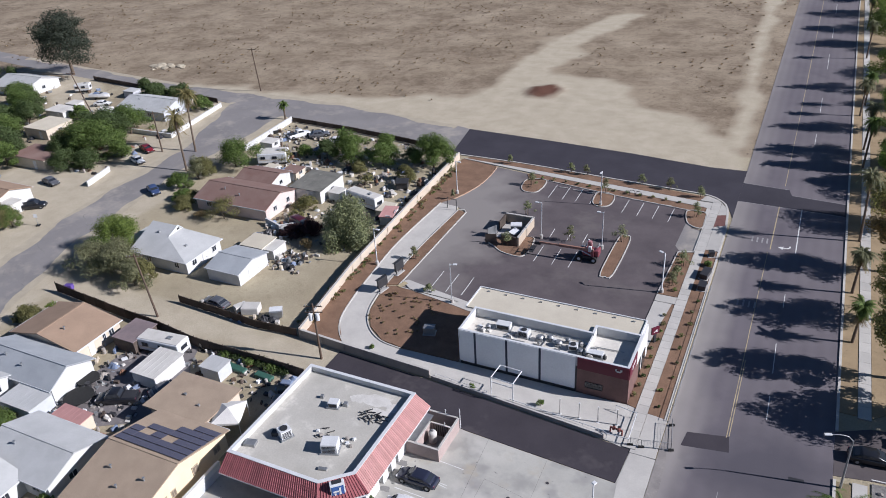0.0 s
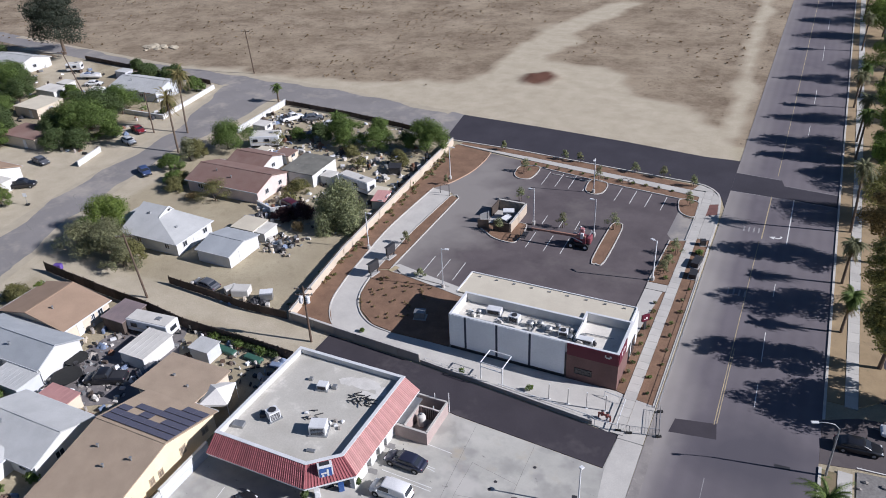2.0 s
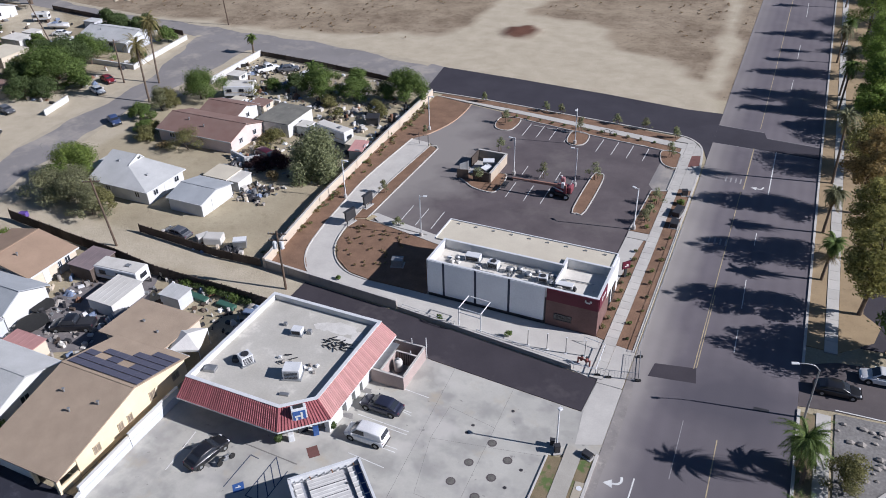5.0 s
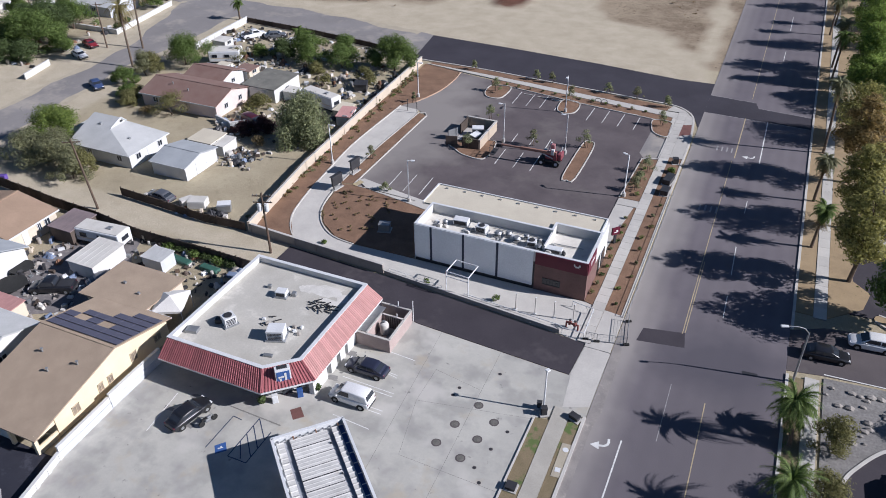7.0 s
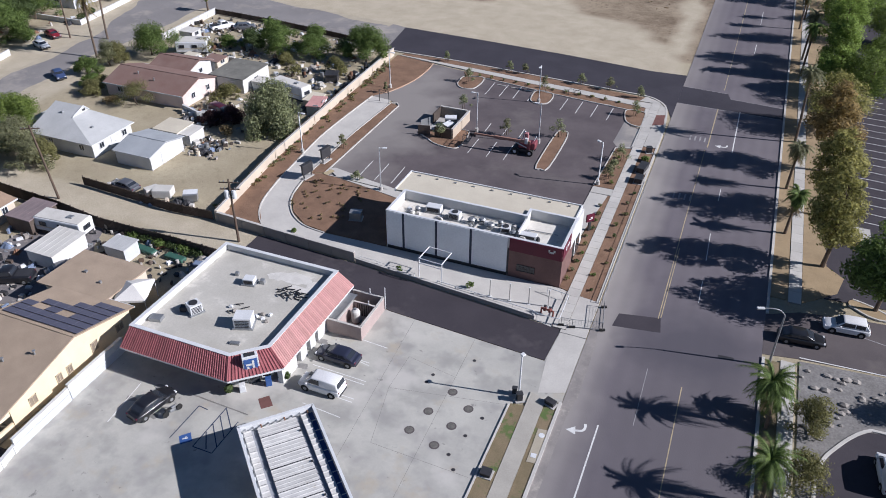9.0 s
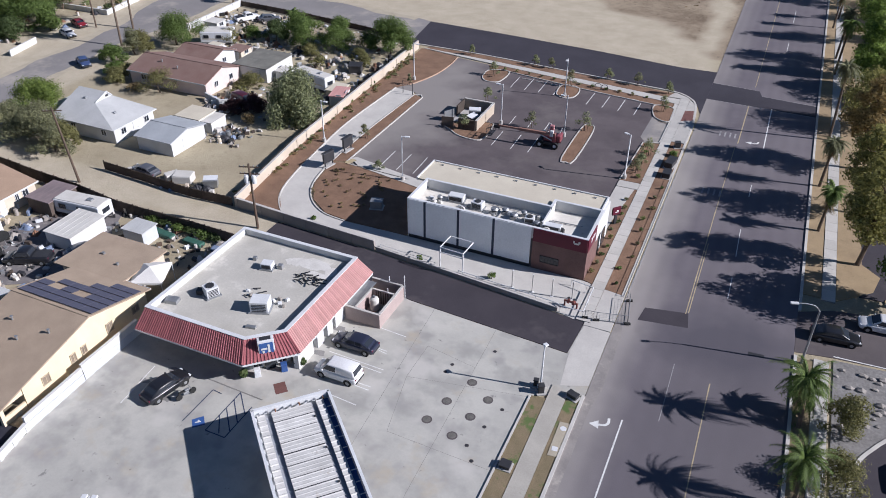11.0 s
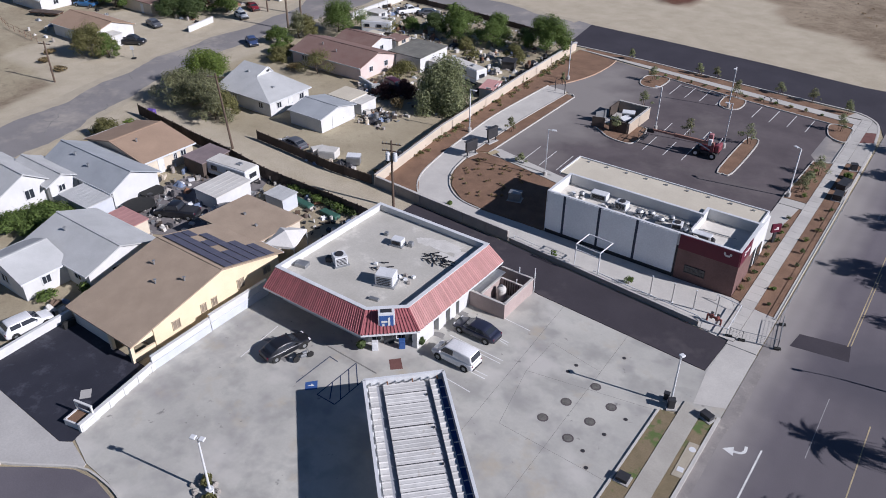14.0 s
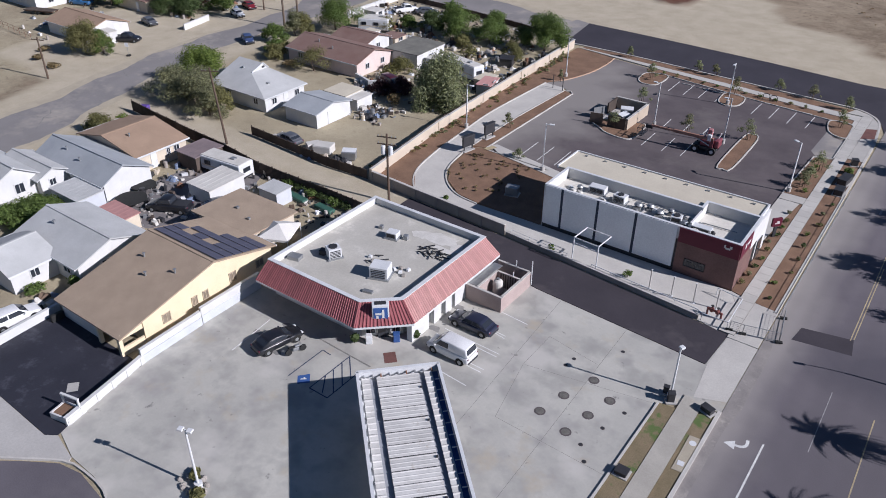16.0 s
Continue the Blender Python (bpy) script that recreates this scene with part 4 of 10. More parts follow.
def gable_house(name, label, x0, x1, y0, y1, h, ridge, axis, roof, wall, over=0.45, ridge_at=0.5, windows=(), doors=(), vents=0, category="house", group="", z=0.0):
    """A gabled house: walls with gables, two thick roof slopes, fascia, windows, doors. axis: the way the ridge runs."""
    ob = thing(name, label, category, 0, 0, 0, group=group)
    cx, cy = (x0 + x1) / 2, (y0 + y1) / 2
    if axis == "x":
        L, a0, a1 = (x1 - x0), y0, y1
        put = Matrix.Translation((x0, 0, 0))
    else:
        L, a0, a1 = (y1 - y0), -x1, -x0
        put = Matrix.Translation((0, y0, 0)) @ pose(0, 0, 0, 0, 0, 90)
    r = a0 + (a1 - a0) * ridge_at
    bm = bmesh.new()
    prof = [(a0, z - 0.1), (a1, z - 0.1), (a1, h - 0.1), (r, ridge - 0.12), (a0, h - 0.1)]
    lo = [bm.verts.new((0, p, q)) for p, q in prof]
    hi = [bm.verts.new((L, p, q)) for p, q in prof]
    bm.faces.new(lo[::-1])
    bm.faces.new(hi)
    for i in range(5):
        bm.faces.new((lo[i], lo[(i + 1) % 5], hi[(i + 1) % 5], hi[i]))
    bmesh.ops.recalc_face_normals(bm, faces=bm.faces)
    bmesh.ops.transform(bm, matrix=put, verts=bm.verts)
    part("wall", bm, M[wall], ob)
    for edge in (a0, a1):
        run = edge - r
        slope = (h - ridge) / abs(run)
        e = edge + math.copysign(over, run)
        ez = ridge + slope * abs(e - r)
        bm = bmesh.new()
        o = over * 0.7
        n = 6
        top, bot = [], []
        for i in range(n + 1):
            x = -o + (L + 2 * o) * i / n
            sag = 0.015 * math.sin(i * 1.7 + edge)
            top.append([bm.verts.new((x, r, ridge + sag)), bm.verts.new((x, e, ez + sag))])
            bot.append([bm.verts.new((x, r, ridge - 0.14 + sag)), bm.verts.new((x, e, ez - 0.14 + sag))])
        for i in range(n):
            bm.faces.new((top[i][0], top[i][1], top[i + 1][1], top[i + 1][0]))
            bm.faces.new((bot[i][0], bot[i + 1][0], bot[i + 1][1], bot[i][1]))
            bm.faces.new((top[i][1], bot[i][1], bot[i + 1][1], top[i + 1][1]))
            bm.faces.new((top[i][0], top[i + 1][0], bot[i + 1][0], bot[i][0]))
        for i in (0, n):
            bm.faces.new((top[i][0], bot[i][0], bot[i][1], top[i][1]))
        bmesh.ops.recalc_face_normals(bm, faces=bm.faces)
        bmesh.ops.transform(bm, matrix=put, verts=bm.verts)
        rf = part("roof", bm, M[roof], ob)
        bm = boxes([(L / 2, e + math.copysign(0.03, run), ez - 0.19, L + 2 * o, 0.06, 0.2)])
        bmesh.ops.transform(bm, matrix=put, verts=bm.verts)
        part("fascia", bm, M["metal_white"], rf)
    bm = boxes([(L / 2, r, ridge - 0.02, L + 1.4 * over, 0.3, 0.06)])
    bmesh.ops.transform(bm, matrix=put, verts=bm.verts)
    part("ridge_cap", bm, M[roof], ob)
    for k in range(vents):
        bm = bmesh.new()
        px, py = L * (0.3 + 0.25 * k), r + (a0 - r) * (0.35 + 0.2 * (k % 2))
        zz = ridge + (h - ridge) / abs(a0 - r) * abs(py - r)
        cyl(bm, px, py, zz - 0.05, 0.09, 0.45, n=8)
        cyl(bm, px, py, zz + 0.38, 0.16, 0.08, n=8)
        bmesh.ops.transform(bm, matrix=put, verts=bm.verts)
        part("roof_vent", bm, M["metal_grey"], ob)
    for face, at, zz, w, hh in windows:
        if face in "SN":
            window_unit(ob, at, y0 - 0.03 if face == "S" else y1 + 0.03, zz, w, hh, 0 if face == "S" else 180)
        else:
            window_unit(ob, x1 + 0.03 if face == "E" else x0 - 0.03, at, zz, w, hh, 90 if face == "E" else -90, "window_tan" if wall == "stucco_yellow" else "metal_white", pane="shade_tan" if wall == "stucco_yellow" else "glass")
    for face, at, w, hh in doors:
        if face in "SN":
            door_unit(ob, at, y0 - 0.03 if face == "S" else y1 + 0.03, 0, w, hh, 0 if face == "S" else 180)
        else:
            door_unit(ob, x1 + 0.03 if face == "E" else x0 - 0.03, at, 0, w, hh, 90 if face == "E" else -90)
    return ob


def dutch_house(name, label, x0, x1, y0, y1, h, ridge, gx, ry, over=0.4):
    """A house under a hipped roof whose east hip ends in a small upright gablet below the ridge."""
    ob = thing(name, label, "house")
    part("wall", slab([(x0, y0), (x1, y0), (x1, y1), (x0, y1)], -0.1, h + 0.05), M["stucco_white"], ob)
    sx, ex, sy, ny = x0 - over, x1 + over, y0 - over, y1 + over
    zg = ridge - 0.95
    f = 0.95 / (ridge - h)
    top = [(sx, sy, h), (ex, sy, h), (ex, ny, h), (sx, ny, h), (sx, ry, ridge), (gx, ry, ridge), (gx, ry - (ry - sy) * f, zg), (gx, ry + (ny - ry) * f, zg)]
    bm = bmesh.new()
    v = [bm.verts.new(p) for p in top]
    lo = [bm.verts.new((p[0], p[1], h - 0.13)) for p in top[:4]]
    for q in ((0, 1, 6, 5, 4), (3, 4, 5, 7, 2), (1, 2, 7, 6), (0, 4, 3), (5, 6, 7)):
        bm.faces.new([v[k] for k in q])
    for k in range(4):
        bm.faces.new((v[k], v[(k + 1) % 4], lo[(k + 1) % 4], lo[k]))
    bm.faces.new(lo)
    bmesh.ops.recalc_face_normals(bm, faces=bm.faces)
    roof = part("roof", bm, M["shingle_grey"], ob, "pale grey shingle roof")
    g = bmesh.new()
    o = 0.03
    a, b, c = (gx + o, ry, ridge - 0.02), (gx + o, ry - (ry - sy) * f, zg), (gx + o, ry + (ny - ry) * f, zg)
    fr = [g.verts.new(p) for p in (a, b, c)] + [g.verts.new((p[0] - 0.2, p[1], p[2] - 0.02)) for p in (a, b, c)]
    g.faces.new(fr[:3])
    g.faces.new(fr[3:][::-1])
    for k in range(3):
        g.faces.new((fr[k], fr[(k + 1) % 3], fr[3 + (k + 1) % 3], fr[3 + k]))
    bmesh.ops.recalc_face_normals(g, faces=g.faces)
    part("gablet", g, M["stucco_white"], roof, "white boarded gablet")
    for p, q in ((a, b), (a, c)):
        g = bmesh.new()
        rod(g, (p[0] + 0.12, p[1], p[2] + 0.06), (q[0] + 0.12, q[1], q[2] + 0.06), 0.09, n=6)
        part("bargeboard", g, M["metal_white"], roof)
    part("gablet_vent", boxes([(gx + 0.06, ry, zg + 0.18, 0.05, 0.55, 0.32)]), M["metal_dark"], roof)
    part("fascia", boxes([((sx + ex) / 2, sy - 0.03, h - 0.17, ex - sx, 0.05, 0.17)]), M["metal_white"], ob)
    part("fascia", boxes([(ex + 0.03, (sy + ny) / 2, h - 0.17, 0.05, ny - sy, 0.17)]), M["metal_white"], ob)
    for x, y in ((-95.0, 78.0), (-88.7, 77.2)):
        zz = h + (ridge - h) * (y - sy) / (ry - sy) if x < gx else h + (ex - x) / (ex - gx) * (zg - h)
        part("roof_vent", boxes([(x, y, zz - 0.1, 0.4, 0.4, 0.32)], bevel=0.04), M["metal_grey"], ob)
    for x in (-88, -94):
        window_unit(ob, x, y0 - 0.03, 0.9, 1.0, 1.0, 0)
    for y in (75.6, 80.4):
        window_unit(ob, x1 + 0.03, y, 0.9, 1.0, 1.0, 90)
    door_unit(ob, x1 + 0.03, 78.0, 0, 0.9, 2.0, 90)
    return ob


def flat_shed(name, label, x0, x1, y0, y1, h, roof, wall, category="shed", rz=0, drop=0.25, windows=(), door=True, group=""):
    """A small building with a slightly pitched sheet roof."""
    cx, cy = (x0 + x1) / 2, (y0 + y1) / 2
    ob = thing(name, label, category, cx, cy, 0, rz, group=group)
    sx, sy = x1 - x0, y1 - y0
    part("wall", boxes([(0, 0, -0.1, sx, sy, h - drop - 0.02 * sy + 0.12)]), M[wall], ob)
    bm = bmesh.new()
    n = max(3, int(sx / 0.7))
    edge = []
    for k in range(n):
        for dx, dz in ((0.0, 0.0), (0.06, 0.02), (0.12, 0.02), (0.18, 0.0)):
            edge.append((-sx / 2 - 0.15 + (sx + 0.3) * (k + dx * 1.4) / n, dz))
    edge.append((sx / 2 + 0.15, 0.0))
    za, zb = h - drop + 0.12, h - drop + 0.12 - 0.02 * sy
    rows = [[bm.verts.new((px, yy, zz + pz - low)) for px, pz in edge] for yy, zz, low in ((-sy / 2 - 0.15, zb, 0), (sy / 2 + 0.15, za, 0), (sy / 2 + 0.15, za, 0.12), (-sy / 2 - 0.15, zb, 0.12))]
    for i in range(4):
        for j in range(len(edge) - 1):
            bm.faces.new((rows[i][j], rows[i][j + 1], rows[(i + 1) % 4][j + 1], rows[(i + 1) % 4][j]))
    for j in (0, -1):
        bm.faces.new([rows[i][j] for i in range(4)])
    bmesh.ops.recalc_face_normals(bm, faces=bm.faces)
    part("roof", bm, M[roof], ob)
    if door:
        door_unit(ob, sx * 0.2, -sy / 2 - 0.03, 0, 0.9, 1.95, 0)
        window_unit(ob, sx / 2 + 0.03, 0, 1.1, min(1.2, sy * 0.5), 0.8, 90)
    return ob


# ---------------------------------------------------------------- the convenience store


def mansard(parent, a, b, out_a, out_b, z0, z1, mt, pitch=0.24, courses=7, rise=0.5):
    """A sloping skirt of barrel tile columns between the parapet line a-b and the eave line out_a-out_b."""
    a, b, oa, ob_ = Vector(a), Vector(b), Vector(out_a), Vector(out_b)
    bm = bmesh.new()
    v = [bm.verts.new((*p, z)) for p, z in ((oa, z0), (ob_, z0), (b, z1), (a, z1))]
    bm.faces.new(v)
    w = [bm.verts.new((*p, z)) for p, z in ((oa, z0), (ob_, z0), (b, z0), (a, z0))]
    bm.faces.new(w[::-1])
    bm.faces.new((w[0], w[1], v[1], v[0]))
    bm.faces.new((w[1], w[2], v[2], v[1]))
    bm.faces.new((w[3], w[0], v[0], v[3]))
    bmesh.ops.recalc_face_normals(bm, faces=bm.faces)
    deck = part("mansard", bm, M[mt], parent)
    n = max(3, int((b - a).length / pitch))
    mid = ((oa + ob_) - (a + b)) / 2
    drop = Vector((mid.x, mid.y, z0 - z1))
    run = drop.length
    up = Vector(((b - a).y, -(b - a).x)).normalized()
    along = Vector((*(b - a).normalized(), 0))
    dn = drop.normalized()
    out = along.cross(dn)
    if out.z < 0:
        out = -out
    bm = bmesh.new()
    wdt = (b - a).length / n * 0.62
    for c in range(courses):
        s0, s1 = run * c / courses, run * (c + 1) / courses + 0.03
        rows = []
        for s, lift in ((s0, 0.0), (s1, 0.03)):
            rows.append([bm.verts.new((wdt / 2 * math.cos(t), s, wdt * rise * math.sin(t) + lift)) for t in (math.pi, 2.1, 1.05, 0)])
        for k in range(3):
            bm.faces.new((rows[0][k], rows[0][k + 1], rows[1][k + 1], rows[1][k]))
        bm.faces.new(rows[1][::-1])
    me = mesh_of("tile", bm, M[mt])
    for k in range(n):
        f = (k + 0.5) / n
        top = a.lerp(b, f)
        bot = oa.lerp(ob_, f)
        d = Vector((bot.x - top.x, bot.y - top.y, z0 - z1))
        dv = d.normalized()
        x = along
        zv = x.cross(dv)
        x2 = dv.cross(zv).normalized()
        if zv.z < 0:
            zv, x2 = -zv, -x2
        m = Matrix(((x2.x, dv.x, zv.x, top.x), (x2.y, dv.y, zv.y, top.y), (x2.z, dv.z, zv.z, z1), (0, 0, 0, 1)))
        t = new("tile", me)
        t.parent = deck
        t.matrix_basis = m @ Matrix.Diagonal((1, d.length / run, 1, 1))
    return deck


def roof_unit(name, label, x, y, z, sx, sy, sz, rz=0, fan=True):
    """A rooftop air-conditioning box on a kerb, with louvres and a fan ring."""
    ob = thing(name, label, "air conditioner", x, y, z, rz)
    part("base", boxes([(0, 0, 0, sx + 0.3, sy + 0.3, 0.15)]), M["metal_grey"], ob)
    part("cabinet", boxes([(0, 0, 0.15, sx, sy, sz)], bevel=0.03), M["metal_white"], ob)
    for k in range(5):
        part("louvre", boxes([(0, -sy / 2 - 0.02, 0.25 + k * (sz - 0.2) / 5, sx * 0.8, 0.05, 0.07)]), M["metal_dark"], ob)
    if fan:
        bm = bmesh.new()
        cyl(bm, 0, 0, sz + 0.15, min(sx, sy) * 0.36, 0.1, n=16)
        part("fan_guard", bm, M["metal_dark"], ob)
    return ob


def store():
    ob = thing("convenience_store", "flat-roofed store with red tile skirt and white walls", "store")
    x0, x1, y0, y1 = -49.9, -35.3, 41.3, 57.3
    top = 4.3
    ring = [(x0, y0), (-38.2, y0), (x1, 43.9), (x1, y1), (x0, y1)]
    inset = [(x0 + 0.3, y0 + 0.3), (-38.3, y0 + 0.3), (x1 - 0.3, 44.0), (x1 - 0.3, y1 - 0.3), (x0 + 0.3, y1 - 0.3)]
    wall_in = [(x0 + 0.02, y0 + 0.4), (-38.5, y0 + 0.4), (x1 - 0.4, 44.3), (x1 - 0.4, y1 - 0.02), (x0 + 0.02, y1 - 0.02)]
    part("wall", slab(wall_in, -0.1, 3.5), M["stucco_white"], ob)
    part("roof", slab(inset, 3.5, 3.62), M["roof_membrane"], ob, "pale grey patched membrane roof deck")
    bm = bmesh.new()
    ribbon(bm, [((p[0] + q[0]) / 2, (p[1] + q[1]) / 2) for p, q in zip(ring, inset)], 0.3, 2.95, top, closed=True)
    par = part("parapet", bm, M["stucco_white"], ob)
    bm = bmesh.new()
    ribbon(bm, [((p[0] + q[0]) / 2, (p[1] + q[1]) / 2) for p, q in zip(ring, inset)], 0.42, top, top + 0.06, closed=True)
    part("coping", bm, M["metal_white"], par)
    mansard(ob, (x0, y0 - 0.02), (-38.2, y0 - 0.02), (x0 - 0.1, y0 - 1.75), (-37.4, y0 - 1.75), 2.85, 4.25, "tile_red")
    mansard(ob, (-38.2, y0 - 0.02), (x1 + 0.02, 43.9), (-37.4, y0 - 1.75), (-33.5, 43.2), 2.85, 4.25, "tile_red")
    # East skirt: paler tile, the washed-out look of direct sun put into its colour.
    mansard(ob, (x1 + 0.02, 43.9), (x1 + 0.02, y1), (-33.5, 43.2), (-33.5, y1 + 0.1), 2.85, 4.25, "tile_pale", rise=0.22)
    # ridge caps on the skirt's hips
    for p, q in (((-38.2, y0), (-37.4, y0 - 1.75)), ((x1, 43.9), (-33.5, 43.2))):
        bm = bmesh.new()
        rod(bm, (*p, 4.28), (*q, 2.9), 0.09)
        part("hip_tile", bm, M["tile_red"], ob)
    # shop front on the splayed corner
    d = Vector((x1 - -38.2, 43.9 - y0)).normalized()
    c = Vector((-36.9, 42.85))
    ang = math.degrees(math.atan2(d.y, d.x))
    for k, w in ((-1.15, 0.95), (0, 1.0), (1.15, 0.95)):
        p = c + d * k + Vector((d.y, -d.x)) * 0.06
        (door_unit if k == 0 else window_unit)(ob, p.x, p.y, 0.0 if k == 0 else 0.5, w, 2.1 if k == 0 else 1.6, ang, "glass" if k == 0 else "metal_white")
    for k in range(4):
        window_unit(ob, -48 + 2.6 * k, y0 + 0.36, 0.8, 1.8, 1.4, 0, "blue_fascia")
    # white eave boards under the tiles
    for p, q in (((x0 - 0.1, y0 - 1.68), (-37.42, y0 - 1.68)), ((-37.42, y0 - 1.68), (-33.58, 43.2)), ((-33.58, 43.2), (-33.58, y1 + 0.05))):
        bm = bmesh.new()
        ribbon(bm, [p, q], 0.12, 2.6, 2.85)
        part("eave_board", bm, M["metal_white"], ob)
    # white side wall close under the eave, with narrow door recesses
    gaps = ((46.35, 47.15), (48.3, 49.0), (50.0, 50.55))
    ends = [43.75] + [y for g in gaps for y in g] + [y1 - 0.05]
    for a_, b_ in zip(ends[::2], ends[1::2]):
        part("side_wall", boxes([(-34.55, (a_ + b_) / 2, -0.1, 0.6, b_ - a_, 3.0)], bevel=0.02), M["stucco_white"], ob)
    for a_, b_ in gaps:
        part("lintel", boxes([(-34.6, (a_ + b_) / 2, 2.2, 0.5, b_ - a_, 0.7)]), M["stucco_white"], ob)
        part("service_door", boxes([(-34.78, (a_ + b_) / 2, 0.03, 0.06, b_ - a_, 2.17)]), M["metal_grey"], ob, "grey steel service door")
    # logo box on the splayed skirt
    lx, ly = -36.0, 41.6
    s = thing("store_sign", "white framed sign box with blue emblem on the tile skirt", "sign", lx, ly, 2.95, ang)
    part("case", boxes([(0, 0.35, 0, 1.5, 0.7, 1.75)], bevel=0.04), M["metal_white"], s)
    part("panel", boxes([(0, -0.02, 0.15, 1.25, 0.04, 1.35)]), M["blue_fascia"], s, "blue panel with pale emblem")
    part("opening", boxes([(0, 0.4, 1.7, 1.0, 0.5, 0.08)]), M["metal_dark"], s)
    part("emblem", boxes([(0.22, -0.05, 0.4, 0.2, 0.03, 0.9), (-0.2, -0.05, 0.75, 0.55, 0.03, 0.2), (-0.3, -0.05, 0.35, 0.2, 0.03, 0.3)]), M["paint_white"], s)
    return ob


store()
roof_unit("air_conditioner", "large pale rooftop air conditioner on metal base", -40.0, 46.4, 3.62, 1.8, 1.5, 1.15, 20, fan=False)
roof_unit("air_conditioner", "white rooftop cooler with dark louvred side", -45.9, 46.2, 3.62, 1.3, 1.2, 1.0, 62)
roof_unit("air_conditioner", "low white rooftop cooler with dark opening", -43.5, 52.5, 3.62, 1.2, 1.0, 0.6, 12, fan=False)
# Dark box added for the cooler's west opening and the shadow beside it.
solid("roof_duct", boxes([(-46.9, 46.0, 3.62, 1.0, 0.7, 0.55, 20)], bevel=0.05), M["metal_dark"], "dark box for the rooftop cooler's dark opening and shadow", "duct")
for (x, y, sx, sy, h) in ((-48.7, 43.7, 1.3, 0.9, 0.4), (-45.6, 53.2, 0.4, 0.4, 0.4), (-42.2, 53.0, 0.5, 0.5, 0.5), (-39.2, 43.6, 1.0, 0.4, 0.22)):
    solid("roof_curb", boxes([(x, y, 3.62, sx, sy, h, 12)], bevel=0.03), M["metal_grey"], "grey metal roof hatch on the store", "roof hatch")
for k, (x, y) in enumerate(((-39.2, 48.4), (-38.8, 47.8), (-38.4, 48.6), (-38.2, 47.6), (-39.6, 47.9), (-42.9, 48.2), (-42.2, 47.8))):
    bm = bmesh.new()
    box(bm, 0, 0, 0, 0.42, 0.3, 0.24, bevel=0.04)
    box(bm, 0, 0, 0.24, 0.2, 0.2, 0.06)
    o = solid("roof_block", bm, M["metal_white" if k % 3 else "block_grey"], "small pale pipe support block on the store roof", "roof block", group="roof blocks")
    o.matrix_basis = pose(x, y, 3.62, 0, 0, 40 * k)
rr = random.Random(8)
for k, (cx, cy, rx, ry) in enumerate(((-39.4, 55.1, 2.6, 1.0), (-41.6, 54.6, 1.2, 0.7), (-38.0, 53.6, 1.4, 0.5), (-37.0, 54.6, 0.7, 0.9))):
    pts = [(cx + rx * math.cos(a * 0.314) * rr.uniform(0.7, 1.15), cy + ry * math.sin(a * 0.314) * rr.uniform(0.7, 1.15)) for a in range(20)]
    solid("roof_patch", slab(pts, 3.55, 3.625 + 0.003 * k), M["roof_patch"], "whiter coating patch on the store roof", "roof patch", kind="structure")
random.seed(5)
for k in range(26):
    x, y, sp = ((-38.7, 52.4, 1.5), (-38.6, 52.2, 1.2), (-42.4, 48.1, 0.7))[k % 3 if k < 15 else 0]
    x, y = x + random.uniform(-sp, sp), y + random.uniform(-0.7, 0.7)
    bm = bmesh.new()
    a = random.uniform(-0.6, 0.9)
    rod(bm, (x, y, 3.7), (x + 0.9 * math.cos(a), y + 0.9 * math.sin(a), 3.7 + random.uniform(0, 0.3)), 0.06)
    solid("roof_pipe", bm, M["metal_dark"], "dark metal pipe lying on the store roof", "pipe", group="roof pipes")

